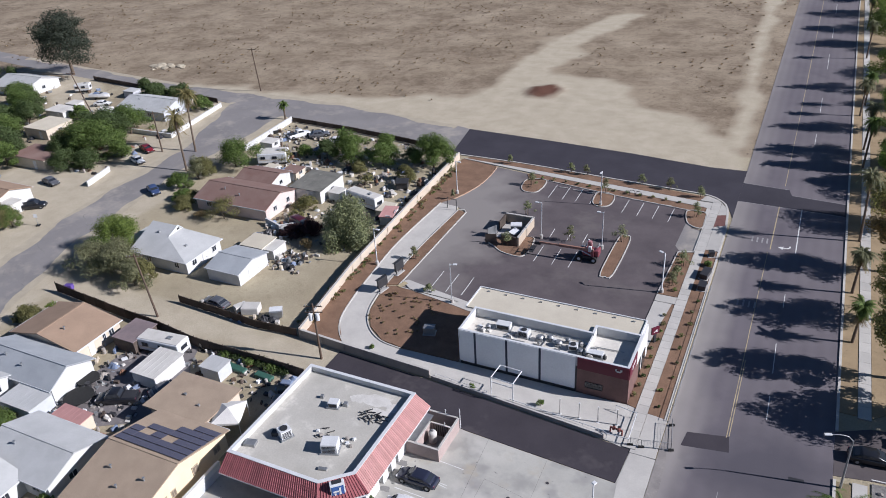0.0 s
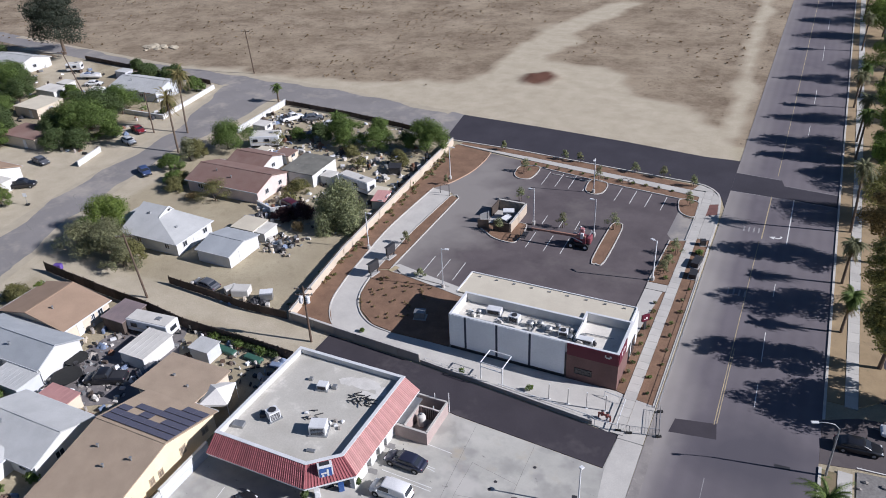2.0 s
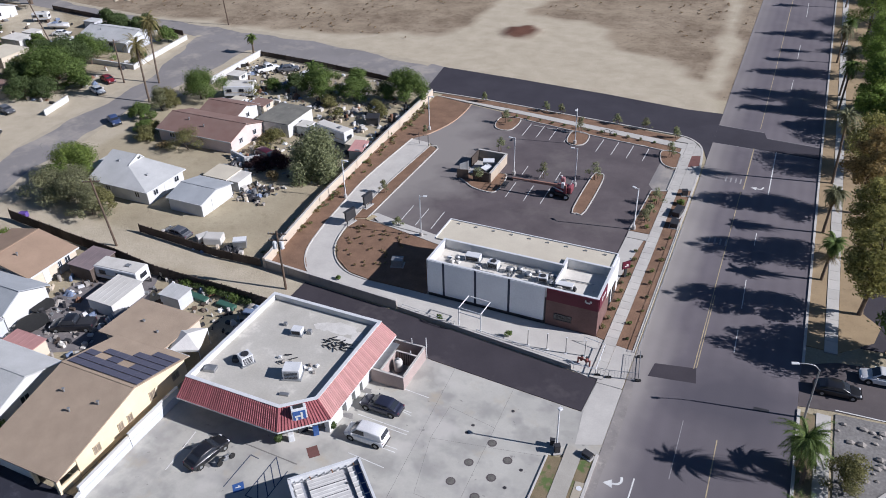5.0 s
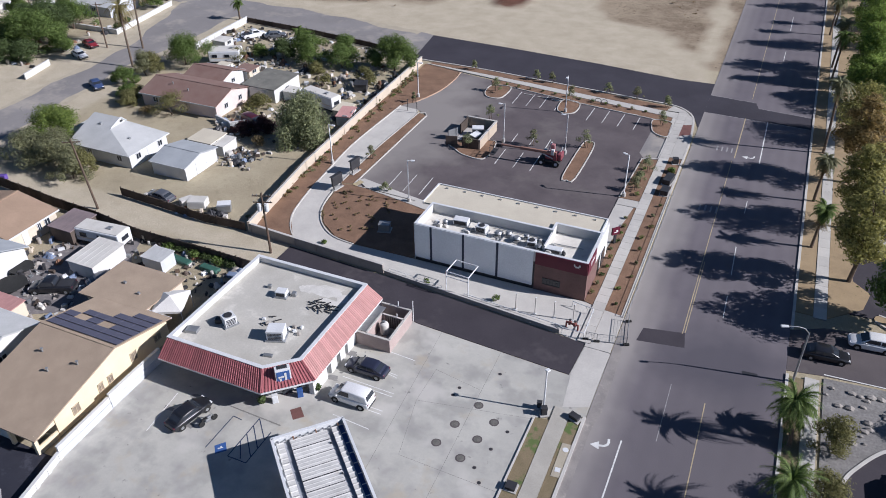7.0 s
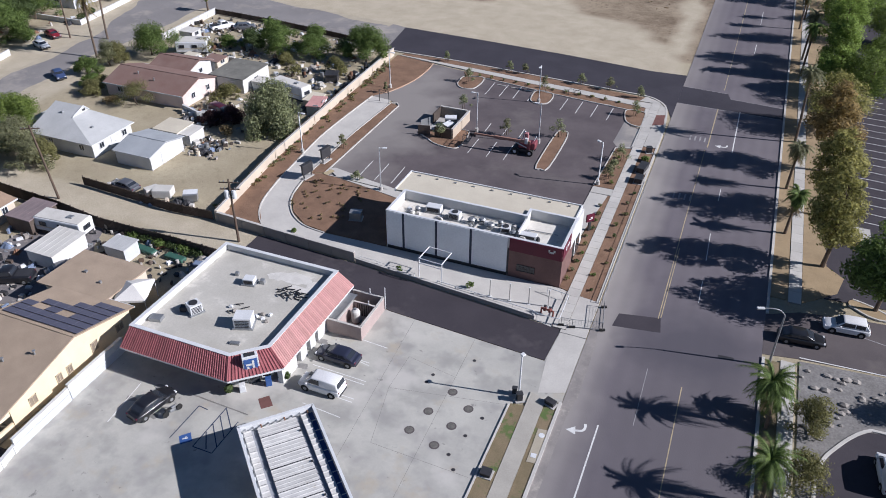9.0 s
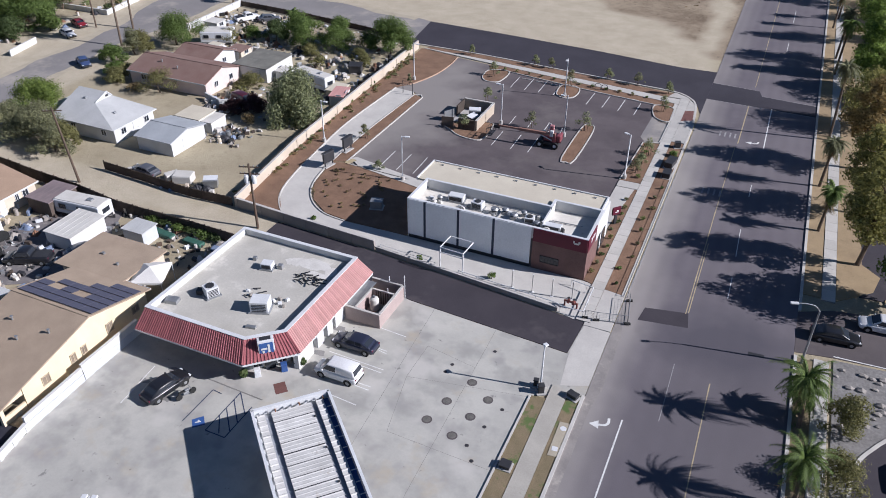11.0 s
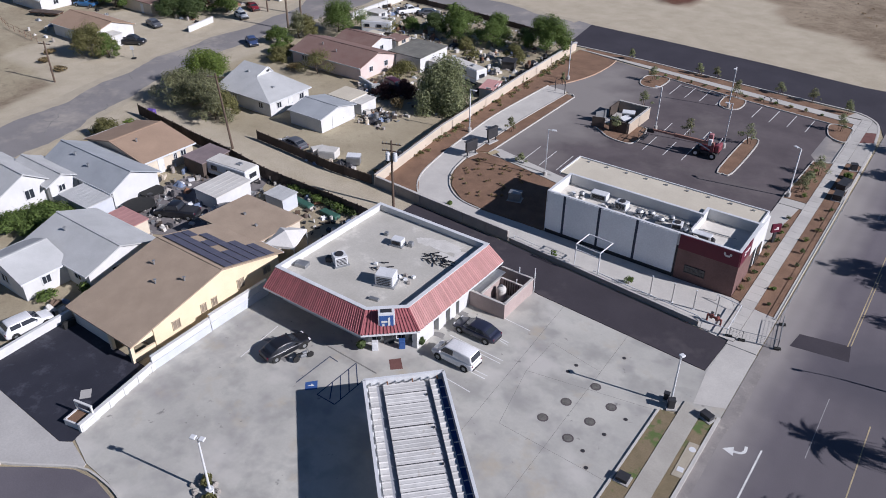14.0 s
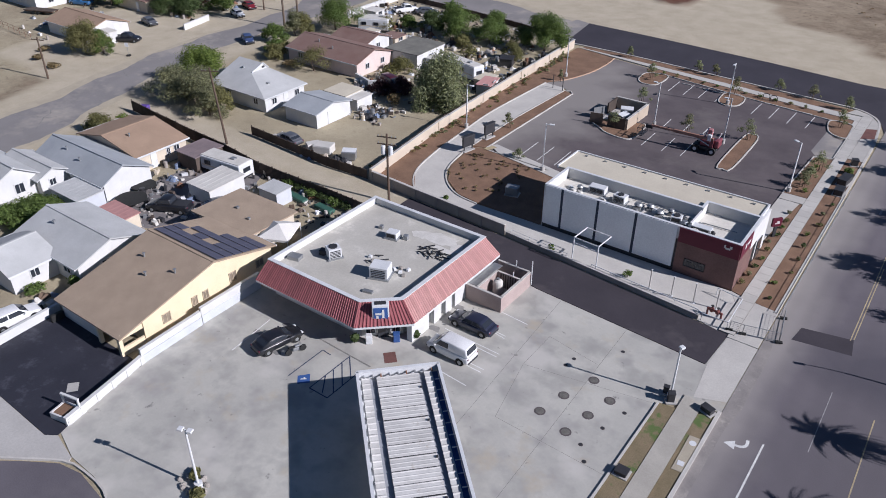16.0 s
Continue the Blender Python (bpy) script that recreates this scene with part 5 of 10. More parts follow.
# ---------------------------------------------------------------- station canopy
def canopy():
    cu = Vector((0.69, 0.724))
    cv = Vector((0.724, -0.69))
    o = Vector((-32.3, 34.3))
    W, L, z = 6.5, 19.0, 3.3
    ob = thing("station_canopy", "blue-edged gas station canopy with corrugated white roof sheets", "canopy", o.x, o.y, 0, math.degrees(math.atan2(cu.y, cu.x)))
    # local x across, local -y along
    deck = part("deck", boxes([(W / 2, -L / 2, z, W - 0.3, L - 0.3, 0.1)]), M["metal_white"], ob)
    for nm, r in (("fascia", (W / 2, 0, z - 0.1, W, 0.12, 0.95)), ("fascia", (W / 2, -L, z - 0.1, W, 0.12, 0.95)), ("fascia", (0, -L / 2, z - 0.1, 0.12, L - 0.13, 0.95)), ("fascia", (W, -L / 2, z - 0.1, 0.12, L - 0.13, 0.95))):
        f = part(nm, boxes([r]), M["metal_white" if r[1] == 0 or r[0] == 0 else "blue_fascia"], ob)
        part("cap", boxes([(r[0], r[1], r[2] + r[5], r[3] + 0.12, r[4] + 0.12, 0.05)]), M["metal_white"], f, "white metal cap strip")
    part("liner", boxes([(W / 2, -0.12, z + 0.35, W - 0.3, 0.06, 0.47)]), M["metal_white"], ob)
    for k in range(9):
        part("end_bracket", boxes([(0.5 + 0.68 * k, -0.3, z + 0.42, 0.1, 0.3, 0.16)]), M["rust" if k % 3 == 2 else "metal_grey"], ob)
    # long roof panels between dark gutters, narrow ribbed strips at the sides
    for x0, x1, pitch in ((0.3, 0.95, 0.6), (1.48, 4.85, 1.22), (5.28, 5.92, 0.6)):
        n = int((L - 0.7) / pitch)
        step = (L - 0.7) / n
        wide = pitch > 1
        prof = [(0.03, 0.0), (0.05, 0.05), (0.1, 0.05), (0.13, 0.015), (0.36, 0.015), (0.39, 0.04), (0.43, 0.04), (0.46, 0.015), (0.68, 0.015), (0.71, 0.04), (0.75, 0.04), (0.78, 0.015), (0.955, 0.0)] if wide else [(0.02, 0.0), (0.06, 0.08), (0.2, 0.08), (0.28, 0.02), (0.92, 0.0)]
        bm = bmesh.new()
        lo = [bm.verts.new((x0, -step * p, q)) for p, q in prof]
        hi = [bm.verts.new((x1, -step * p, q - 0.015)) for p, q in prof]
        for i in range(len(prof) - 1):
            bm.faces.new((lo[i], lo[i + 1], hi[i + 1], hi[i]))
        bmesh.ops.recalc_face_normals(bm, faces=bm.faces)
        me = mesh_of("roof_sheet", bm, M["metal_sheet"])
        for k in range(n):
            t = new("roof_sheet", me)
            t.parent = deck
            t.matrix_basis = pose(0, -0.35 - k * step, z + 0.4 + (0.03 if k in (2, 3, 9) else 0.0), 0.8 * ((k * 7) % 3 - 1), 0, 0)
        part("purlin", boxes([((x0 + x1) / 2, -L / 2, z + 0.1, x1 - x0 - 0.1, L - 0.8, 0.26)]), M["metal_dark"] if wide else M["metal_grey"], deck)
    for x, w in ((1.21, 0.5), (5.06, 0.4)):
        part("gutter", boxes([(x, -L / 2, z + 0.12, w, L - 0.5, 0.06)]), M["gutter_dark"], deck)
    part("side_tray", boxes([(6.18, -L / 2, z + 0.105, 0.44, L - 0.3, 0.04)]), M["blue_fascia"], ob)
    for k in range(15):
        part("bracket", boxes([(0.15, -0.9 - k * 1.2, z + 0.1, 0.12, 0.1, 0.66)]), M["metal_white"], ob)
        part("stay", boxes([(6.18, -1.5 - k * 1.2, z + 0.5, 0.44, 0.06, 0.06)]), M["metal_white"], ob)
        if k % 3 == 1:
            part("clamp", boxes([(4.8, -0.9 - k * 1.2, z + 0.42, 0.16, 0.16, 0.1)]), M["metal_dark"], deck)
    part("ridge_gap", boxes([(3.16, -2.85, z + 0.39, 3.3, 0.14, 0.06)]), M["metal_dark"], deck)
    part("ridge_gap", boxes([(3.16, -11.4, z + 0.39, 3.3, 0.14, 0.06)]), M["metal_dark"], deck)
    for x, y in ((1.2, -2.8), (5.3, -2.8), (1.2, -10), (5.3, -10), (1.2, -16.4), (5.3, -16.4)):
        part("column", boxes([(x, y, -0.1, 0.35, 0.35, z + 0.1)], bevel=0.03), M["metal_white"], ob)
    return ob


M["gutter_dark"] = mat("gutter_dark", (0.4, 0.41, 0.44), (0.28, 0.29, 0.32), rough=0.6, fine=8, coarse=0.8, bump=0.05)
M["metal_sheet"] = mat("roof_sheet_metal", (0.62, 0.61, 0.585), (0.5, 0.49, 0.47), rough=0.6, fine=5, coarse=0.8, third=(0.4, 0.36, 0.31), mottle=1.4, third_at=0.62, rand=0.1, bump=0.05)
canopy()


# ---------------------------------------------------------------- the restaurant
def restaurant():
    ob = thing("restaurant", "modern box restaurant with white panels, brick and red band", "restaurant")
    x0, x1, y0, y1 = -35.3, -13.4, 69.4, 79.8
    top = 5.3
    # rear block with cream roof
    part("wall", slab([(x0, 74.6), (-19.3, 74.6), (-19.3, 76.2), (x1, 76.2), (x1, y1), (x0, y1)], -0.1, 4.75), M["stucco_white"], ob)
    roof = part("roof", slab([(-36.7, 74.95), (-19.3, 74.95), (-19.3, 76.55), (-13.8, 76.55), (-13.8, 80.0), (-36.7, 80.0)], 4.75, 4.98), M["roof_cream"], ob, "cream membrane roof")
    bm = bmesh.new()
    ribbon(bm, [(-36.7, 74.9), (-36.7, 80.0), (-13.75, 80.0), (-13.75, 76.5)], 0.16, 4.74, 5.12)
    part("coping", bm, M["metal_white"], roof)
    for k in range(9):
        part("roof_drain", boxes([(-35.2 + 2.5 * k, 79.3, 4.98, 0.35, 0.2, 0.12)]), M["metal_grey"], roof)
    # front block: sunken roof behind tall parapets
    bm = bmesh.new()
    ribbon(bm, [(x0 + 0.12, y0 + 0.12), (x1 - 0.12, y0 + 0.12), (x1 - 0.12, 76.3), (-19.2, 76.3), (-19.2, 74.7), (x0 + 0.12, 74.7)], 0.24, 3.9, top, closed=True)
    par = part("parapet", bm, M["stucco_white"], ob)
    bm = bmesh.new()
    ribbon(bm, [(x0 + 0.12, y0 + 0.12), (x1 - 0.12, y0 + 0.12), (x1 - 0.12, 76.3), (-19.2, 76.3), (-19.2, 74.7), (x0 + 0.12, 74.7)], 0.32, top, top + 0.06, closed=True)
    part("coping", bm, M["metal_white"], par)
    part("roof_deck", slab([(x0 + 0.24, y0 + 0.24), (x1 - 0.24, y0 + 0.24), (x1 - 0.24, 76.2), (-19.3, 76.2), (-19.3, 74.6), (x0 + 0.24, 74.6)], 3.8, 4.1), M["roof_dusty"], ob, "white dusty roof deck")
    part("core", slab([(x0 + 0.1, y0 + 0.1), (x1 - 0.1, y0 + 0.1), (x1 - 0.1, 74.59), (x0 + 0.1, 74.59)], -0.1, 3.79), M["metal_dark"], ob)
    part("step_wall", boxes([(-19.2, 73.0, 4.1, 0.2, 3.2, 0.9)]), M["stucco_white"], ob)
    cuts = [x0, -33.05, -28.75, -24.35, -19.7]
    for a, b in zip(cuts[:-1], cuts[1:]):
        part("panel", boxes([((a + b) / 2, y0, 0.45, b - a - 0.3, 0.22, top - 0.47)], bevel=0.02), M["panel_white"], ob, "smooth white wall panel")
    for c in cuts[1:-1]:
        part("seam", boxes([(c, y0 + 0.0, 0.43, 0.34, 0.16, top - 0.46)]), M["seam_navy"], ob)
    part("plinth", boxes([((x0 - 19.7) / 2, y0 + 0.03, -0.1, 15.5, 0.16, 0.53)]), M["metal_dark"], ob)
    part("west_wall", boxes([(x0, 72.0, -0.1, 0.22, 5.0, top + 0.06)]), M["panel_white"], ob)
    # brick corner: courses of separate bricks on a backing
    bk = part("brick_corner", boxes([((-19.6 + x1) / 2, y0 + 0.02, -0.1, x1 + 19.6, 0.16, 4.35), (x1 - 0.02, 72.0, -0.1, 0.16, 5.3, 4.35)]), M["mortar"], ob)
    part("band", boxes([((-19.6 + x1) / 2, y0 - 0.03, 3.65, x1 + 19.6, 0.2, 1.62)], bevel=0.015), M["red_paint"], ob, "dark red fascia band")
    part("band", boxes([(x1 + 0.03, 71.2, 3.65, 0.2, 3.6, 1.62)], bevel=0.015), M["red_paint"], ob, "dark red fascia band")
    part("east_panel", boxes([(x1 + 0.02, 74.6, 3.0, 0.18, 3.0, 2.25)]), M["stucco_white"], ob)
    part("emblem", boxes([(-14.6, y0 - 0.15, 4.5, 0.5, 0.05, 0.18), (-14.9, y0 - 0.15, 4.62, 0.16, 0.05, 0.3), (-14.3, y0 - 0.15, 4.66, 0.22, 0.05, 0.26)]), M["paint_white"], ob)
    part("emblem", boxes([(x1 + 0.15, 70.6, 4.45, 0.05, 0.4, 0.5), (x1 + 0.15, 71.6, 4.6, 0.05, 1.0, 0.2)]), M["paint_white"], ob)
    for k in range(5):
        part("wall_sign_bar", boxes([(-18.2 + 0.36 * k, y0 - 0.1, 1.2 + 0.1 * (k % 2), 0.24, 0.05, 0.5 - 0.12 * (k % 3))]), M["metal_dark"], ob)
    window_unit(ob, -17.5, y0 - 0.09, 1.05, 2.2, 0.9, 0, "metal_dark")
    door_unit(ob, x1 + 0.06, 77.4, 0, 1.6, 2.3, 90, "glass")
    door_unit(ob, -25, y1 + 0.05, 0, 1.0, 2.1, 180, "metal_grey")
    for x in (-31, -28, -20, -17):
        window_unit(ob, x, y1 + 0.03, 0.8, 1.8, 1.8, 180, "metal_dark")
    return ob


M["seam_navy"] = mat("seam_navy", (0.035, 0.045, 0.075), (0.025, 0.033, 0.06), rough=0.6, fine=8, coarse=0.8, bump=0.05)
M["panel_white"] = mat("panel_white", (0.77, 0.785, 0.8), (0.7, 0.715, 0.735), rough=0.55, fine=6, coarse=0.3, bump=0.05)
M["roof_dusty"] = mat("roof_dusty", (0.7, 0.67, 0.61), (0.59, 0.56, 0.5), rough=0.85, fine=6, coarse=0.5, third=(0.36, 0.31, 0.25), mottle=0.9, third_at=0.58)
M["mortar"] = mat("brickwork_mortar", (0.19, 0.11, 0.097), (0.14, 0.083, 0.075), fine=7, coarse=0.6, grain=0.22)
restaurant()


def exhaust_fan(x, y, s=1.0):
    ob = thing("exhaust_fan", "grey mushroom exhaust fan on the restaurant roof", "fan", x, y, 4.1, group="roof equipment")
    part("curb", boxes([(0, 0, 0, 0.7 * s, 0.7 * s, 0.3)], bevel=0.02), M["metal_grey"], ob)
    bm = bmesh.new()
    cyl(bm, 0, 0, 0.3, 0.26 * s, 0.25, n=12)
    part("housing", bm, M["metal_dark"], ob)
    bm = bmesh.new()
    cyl(bm, 0, 0, 0.55, 0.45 * s, 0.22, 0.3 * s, n=14)
    part("cap", bm, M["metal_grey"], ob)
    return ob


for x, y, sc in ((-32.4, 72.3, 0.8), (-25.4, 72.4, 1.1), (-24.2, 72.9, 1.0), (-22.9, 72.2, 1.1), (-22.0, 73.2, 0.8), (-19.9, 71.6, 0.9)):
    exhaust_fan(x, y, sc)
roof_unit("air_conditioner", "white rooftop unit on the restaurant", -30.6, 73.2, 4.1, 1.9, 1.1, 0.7, 4, fan=False)
roof_unit("air_conditioner", "pale rooftop unit on the restaurant", -27.6, 72.6, 4.1, 1.4, 1.0, 0.8, -3)
roof_unit("air_conditioner", "pale rooftop unit beside the fans", -18.2, 71.8, 4.1, 2.2, 0.9, 0.5, 2, fan=False)
roof_unit("air_conditioner", "pale rooftop unit between the fans", -21.0, 72.2, 4.1, 1.1, 1.0, 0.6, 8)
random.seed(11)
for k in range(26):
    x = random.choice((-33.0, -31.6, -29.2, -28.6, -25.0, -23.4, -22.4, -20.6, -19.2, -17.4)) + random.uniform(-0.6, 0.6)
    y = 71.8 + random.uniform(-1.3, 1.7)
    sx, sy, sz = random.uniform(0.3, 0.9), random.uniform(0.2, 0.6), random.uniform(0.12, 0.45)
    bm = bmesh.new()
    box(bm, 0, 0, 0, sx, sy, sz, bevel=0.03)
    box(bm, 0, 0, sz, sx * 0.7, sy * 0.7, 0.08)
    o = solid("roof_equipment", bm, M[random.choice(("metal_white", "metal_grey", "metal_grey", "metal_white", "roof_white", "metal_dark"))], "kitchen roof equipment on the white roof deck", "roof equipment", group="roof equipment")
    o.matrix_basis = pose(x, y, 4.1, 0, 0, random.uniform(-20, 20))
for x0, y0, x1, y1 in ((-33.6, 71.0, -27.0, 71.2), (-26.4, 74.0, -20.4, 73.9), (-18.6, 73.4, -15.0, 73.6), (-24.8, 70.6, -24.6, 73.0)):
    bm = bmesh.new()
    rod(bm, (x0, y0, 4.25), (x1, y1, 4.25), 0.06)
    solid("roof_conduit", bm, M["metal_grey"], "grey conduit pipe across the roof deck", "pipe", group="roof equipment")

# ---------------------------------------------------------------- walls and fences


def block_wall(name, label, pts, h, mt, w=0.22, cap=True, pier=3.0, kind="structure"):
    bm = bmesh.new()
    ribbon(bm, pts, w, -0.1, h)
    ob = solid(name, bm, M[mt], label, "wall", kind=kind)
    if cap:
        bm = bmesh.new()
        ribbon(bm, pts, w + 0.12, h, h + 0.07)
        part("coping", bm, M["kerb"] if mt != "stucco_white" else M["stucco_white"], ob)
    if pier:
        me = mesh_of("pier", boxes([(0, 0, -0.1, w + 0.16, w + 0.16, h + 0.16)]), M[mt])
        for (xa, ya), (xb, yb) in zip(pts[:-1], pts[1:]):
            d = math.hypot(xb - xa, yb - ya)
            n = max(1, int(d / pier))
            for k in range(n):
                o = new("pier", me)
                o.parent = ob
                o.matrix_basis = pose(xa + (xb - xa) * k / n, ya + (yb - ya) * k / n, 0, 0, 0, math.degrees(math.atan2(yb - ya, xb - xa)))
    return ob


def board_fence(name, label, pts, h, mt="wood_dark", panel=2.4, rail=True, seed=1):
    """A fence of separate boarded panels between posts."""
    rnd = random.Random(seed)
    ob = thing(name, label, "fence", pts[0][0], pts[0][1], 0)
    org = Vector(pts[0])
    bm = bmesh.new()
    cols = []
    for k in range(12):
        zt = h - 0.08 * rnd.random()
        for dx, dy in ((0.02, 0.0), (0.1, 0.04), (0.9, 0.04), (0.98, 0.0)):
            cols.append((panel * (k + dx) / 12, dy, zt if 0.05 < dx < 0.95 else zt - 0.06))
    ring = [[bm.verts.new((px, py - s, pz)) for px, py, zt in cols for pz in (zt if up else 0.03,)] for s, up in ((0, 0), (0, 1), (0.05, 1), (0.05, 0))]
    for i in range(4):
        for j in range(len(cols) - 1):
            bm.faces.new((ring[i][j], ring[i][j + 1], ring[(i + 1) % 4][j + 1], ring[(i + 1) % 4][j]))
    bmesh.ops.recalc_face_normals(bm, faces=bm.faces)
    pm = mesh_of("panel", bm, M[mt])
    qm = mesh_of("post", boxes([(0, 0.06, -0.1, 0.1, 0.1, h + 0.18)]), M[mt])
    for a, b in zip(pts[:-1], pts[1:]):
        a, b = Vector(a) - org, Vector(b) - org
        n = max(1, round((b - a).length / panel))
        rz = math.degrees(math.atan2(b.y - a.y, b.x - a.x))
        for k in range(n):
            p = a.lerp(b, k / n)
            for nm, me, s in (("panel", pm, (b - a).length / n / panel), ("post", qm, 1)):
                o = new(nm, me)
                o.parent = ob
                o.matrix_basis = pose(p.x, p.y, 0, rnd.uniform(-1.5, 1.5), 0, rz) @ Matrix.Diagonal((s, 1, 1, 1))
    return ob


block_wall("wall_lot_west", "cream block wall along the parking lot", [(-58.5, 66.4), (-60.9, 84), (-62.6, 110), (-63.6, 131)], 1.5, "block", pier=9.0)
block_wall("wall_alley", "tan block wall between alley and drive-through lane", [(-58.3, 66.3), (-51, 65.8), (-37.6, 65.0)], 1.3, "block_grey")
block_wall("wall_low", "low tan retaining wall with pale coping", [(-37.4, 64.95), (-14.4, 62.75)], 0.55, "block_grey", pier=0)
block_wall("wall_station_a", "tall white masonry wall beside the yellow house", [(-52.0, 41.6), (-51.9, 34.2)], 1.75, "stucco_white", pier=0)
block_wall("wall_station_b", "white masonry wall beside the yellow house", [(-51.9, 34.15), (-51.6, 27.4)], 1.45, "stucco_white", pier=0)
block_wall("wall_station_c", "low white masonry wall with piers by the driveway", [(-51.55, 27.3), (-49.9, 19.2)], 0.8, "stucco_white", w=0.24, pier=1.5)
for x0, y0, x1, y1, hh in ((-51.86, 41.5, -51.76, 34.2, 0.95), (-51.72, 34.1, -51.44, 27.5, 0.85)):
    bm = bmesh.new()
    ribbon(bm, [(x0, y0), (x1, y1)], 0.06, 0.0, hh)
    solid("wall_dado", bm, M["stucco_grey"], "grey painted lower band of the white wall", "wall", kind="structure")
block_wall("wall_driveway", "low white wall along the sealed parking area", [(-64.0, 19.7), (-64.3, 23.6), (-64.5, 27.4)], 0.9, "stucco_white", pier=0)
block_wall("wall_corner_white", "white block wall at the street corner", [(-111.3, 120.5), (-112.2, 139.5)], 1.3, "stucco_white")
block_wall("wall_nw_a", "low white wall round the corner house", [(-146.5, 121.2), (-134.2, 121.4), (-137.6, 143.4)], 1.0, "stucco_white")
block_wall("wall_west_yard", "low white wall by the street", [(-131.3, 93.9), (-133.2, 101.6)], 1.1, "stucco_white", pier=0)
board_fence("wooden_fence", "weathered dark wooden fence along the alley", [(-102.8, 62.2), (-88.1, 60.7), (-79.2, 60.1), (-71.2, 59.0), (-66, 58.9), (-59.8, 58.95), (-52.5, 58.75)], 1.75, seed=2)
board_fence("wooden_fence", "dark sagging wooden fence behind the sheds", [(-81.4, 66.9), (-73.5, 66.4), (-65.8, 65.8), (-59.0, 66.2)], 1.4, seed=3)
board_fence("wooden_fence", "dark wooden fence behind the block wall", [(-58.9, 67), (-61.3, 84), (-63.0, 110)], 1.55, seed=4)
board_fence("wooden_fence", "dark fence along the old street", [(-112, 139.4), (-95, 138.0), (-78, 135.6), (-65.5, 132.5)], 1.2, seed=5)
board_fence("wooden_fence", "low dark hedge-like fence by the street", [(-193, 151.6), (-173.7, 149.4), (-160, 147.4), (-150, 146.5), (-140.5, 145.5)], 1.3, seed=6)

# rails along the plaza


def rail(name, label, pts, h=1.0, step=2.6, mt="metal_white", mid=1, r=0.024):
    ob = thing(name, label, "railing", pts[0][0], pts[0][1], 0)
    o = Vector(pts[0])
    for a, b in zip(pts[:-1], pts[1:]):
        a, b = Vector(a) - o, Vector(b) - o
        n = max(1, round((b - a).length / step))
        for k in range(n + 1):
            p = a.lerp(b, k / n)
            bm = bmesh.new()
            cyl(bm, p.x, p.y, 0, 0.065 if h > 1.5 else 0.035, h, n=8)
            part("post", bm, M[mt], ob)
        for j in range(mid + 1):
            z = h - 0.03 - j * h * 0.5
            bm = bmesh.new()
            rod(bm, (a.x, a.y, z), (b.x, b.y, z), r)
            part("bar", bm, M[mt], ob)
    return ob


def gantry(x, y, rz):
    ob = thing("clearance_gantry", "white steel clearance frame over the drive-through lane", "gantry", x, y, 0, rz)
    for sx in (-1.45, 1.45):
        for sy in (0,):
            bm = bmesh.new()
            cyl(bm, sx, sy, 0, 0.07, 3.0, n=10)
            part("post", bm, M["metal_white"], ob)
        bm = bmesh.new()
        rod(bm, (sx, 0, 2.95), (sx, 2.6, 2.95), 0.07)
        part("arm", bm, M["metal_white"], ob)
    for yy, z in ((0, 2.95), (2.6, 2.95), (0, 2.3)):
        bm = bmesh.new()
        rod(bm, (-1.45, yy, z), (1.45, yy, z), 0.06)
        part("crossbar", bm, M["metal_white"], ob)
    return ob


gantry(-27.5, 64.6, -4)
for px, py in ((-20.2, 64.75), (-17.9, 64.85), (-15.7, 65.0), (-13.55, 65.4)):
    gp = thing("plaza_post", "tall grey steel post beside the plaza wall", "post", px, py, 0.03, group="plaza posts")
    bm = bmesh.new()
    cyl(bm, 0, 0, 0, 0.07, 2.3, n=10)
    part("shaft", bm, M["post_grey"], gp)
    part("base_plate", boxes([(0, 0, 0, 0.34, 0.34, 0.05)], bevel=0.01), M["metal_white"], gp)
    bm = bmesh.new()
    cyl(bm, 0, 0, 2.3, 0.09, 0.05, n=10)
    part("cap", bm, M["metal_white"], gp)
rail("guard_railing", "white steel guard rail on the plaza wall", [(-26.4, 64.1), (-14.7, 63.1), (-14.1, 62.75), (-11.65, 62.8), (-11.75, 67.3), (-14.3, 67.75)], 0.9, 2.4, mid=0, r=0.05)
rail("hand_railing", "pale steel hand rail on the low wall", [(-36.8, 65.05), (-29.4, 64.35)], 0.95, 2.4, mid=0)


def backflow_valve(x, y):
    ob = thing("backflow_valve", "red pipe valve assembly inside the corner rail", "valve", x, y, 0.04, -8)
    bm = bmesh.new()
    for px in (-0.7, 0.7):
        rod(bm, (px, 0, 0), (px, 0, 0.7), 0.1)
    rod(bm, (-0.75, 0, 0.68), (0.75, 0, 0.68), 0.12)
    part("pipe", bm, M["valve_red"], ob)
    for px in (-0.3, 0.3):
        bm = bmesh.new()
        box(bm, px, 0, 0.5, 0.3, 0.42, 0.4, bevel=0.06)
        part("valve_body", bm, M["valve_red"], ob)
        bm = bmesh.new()
        cyl(bm, px, 0, 0.9, 0.03, 0.25, n=8)
        cyl(bm, px, 0, 1.12, 0.16, 0.04, n=12)
        part("hand_wheel", bm, M["metal_dark"], ob)
    return ob


M["valve_red"] = mat("valve_red", (0.26, 0.085, 0.07), (0.18, 0.065, 0.055), rough=0.7, fine=10, coarse=1.5)
backflow_valve(-13.3, 64.0)


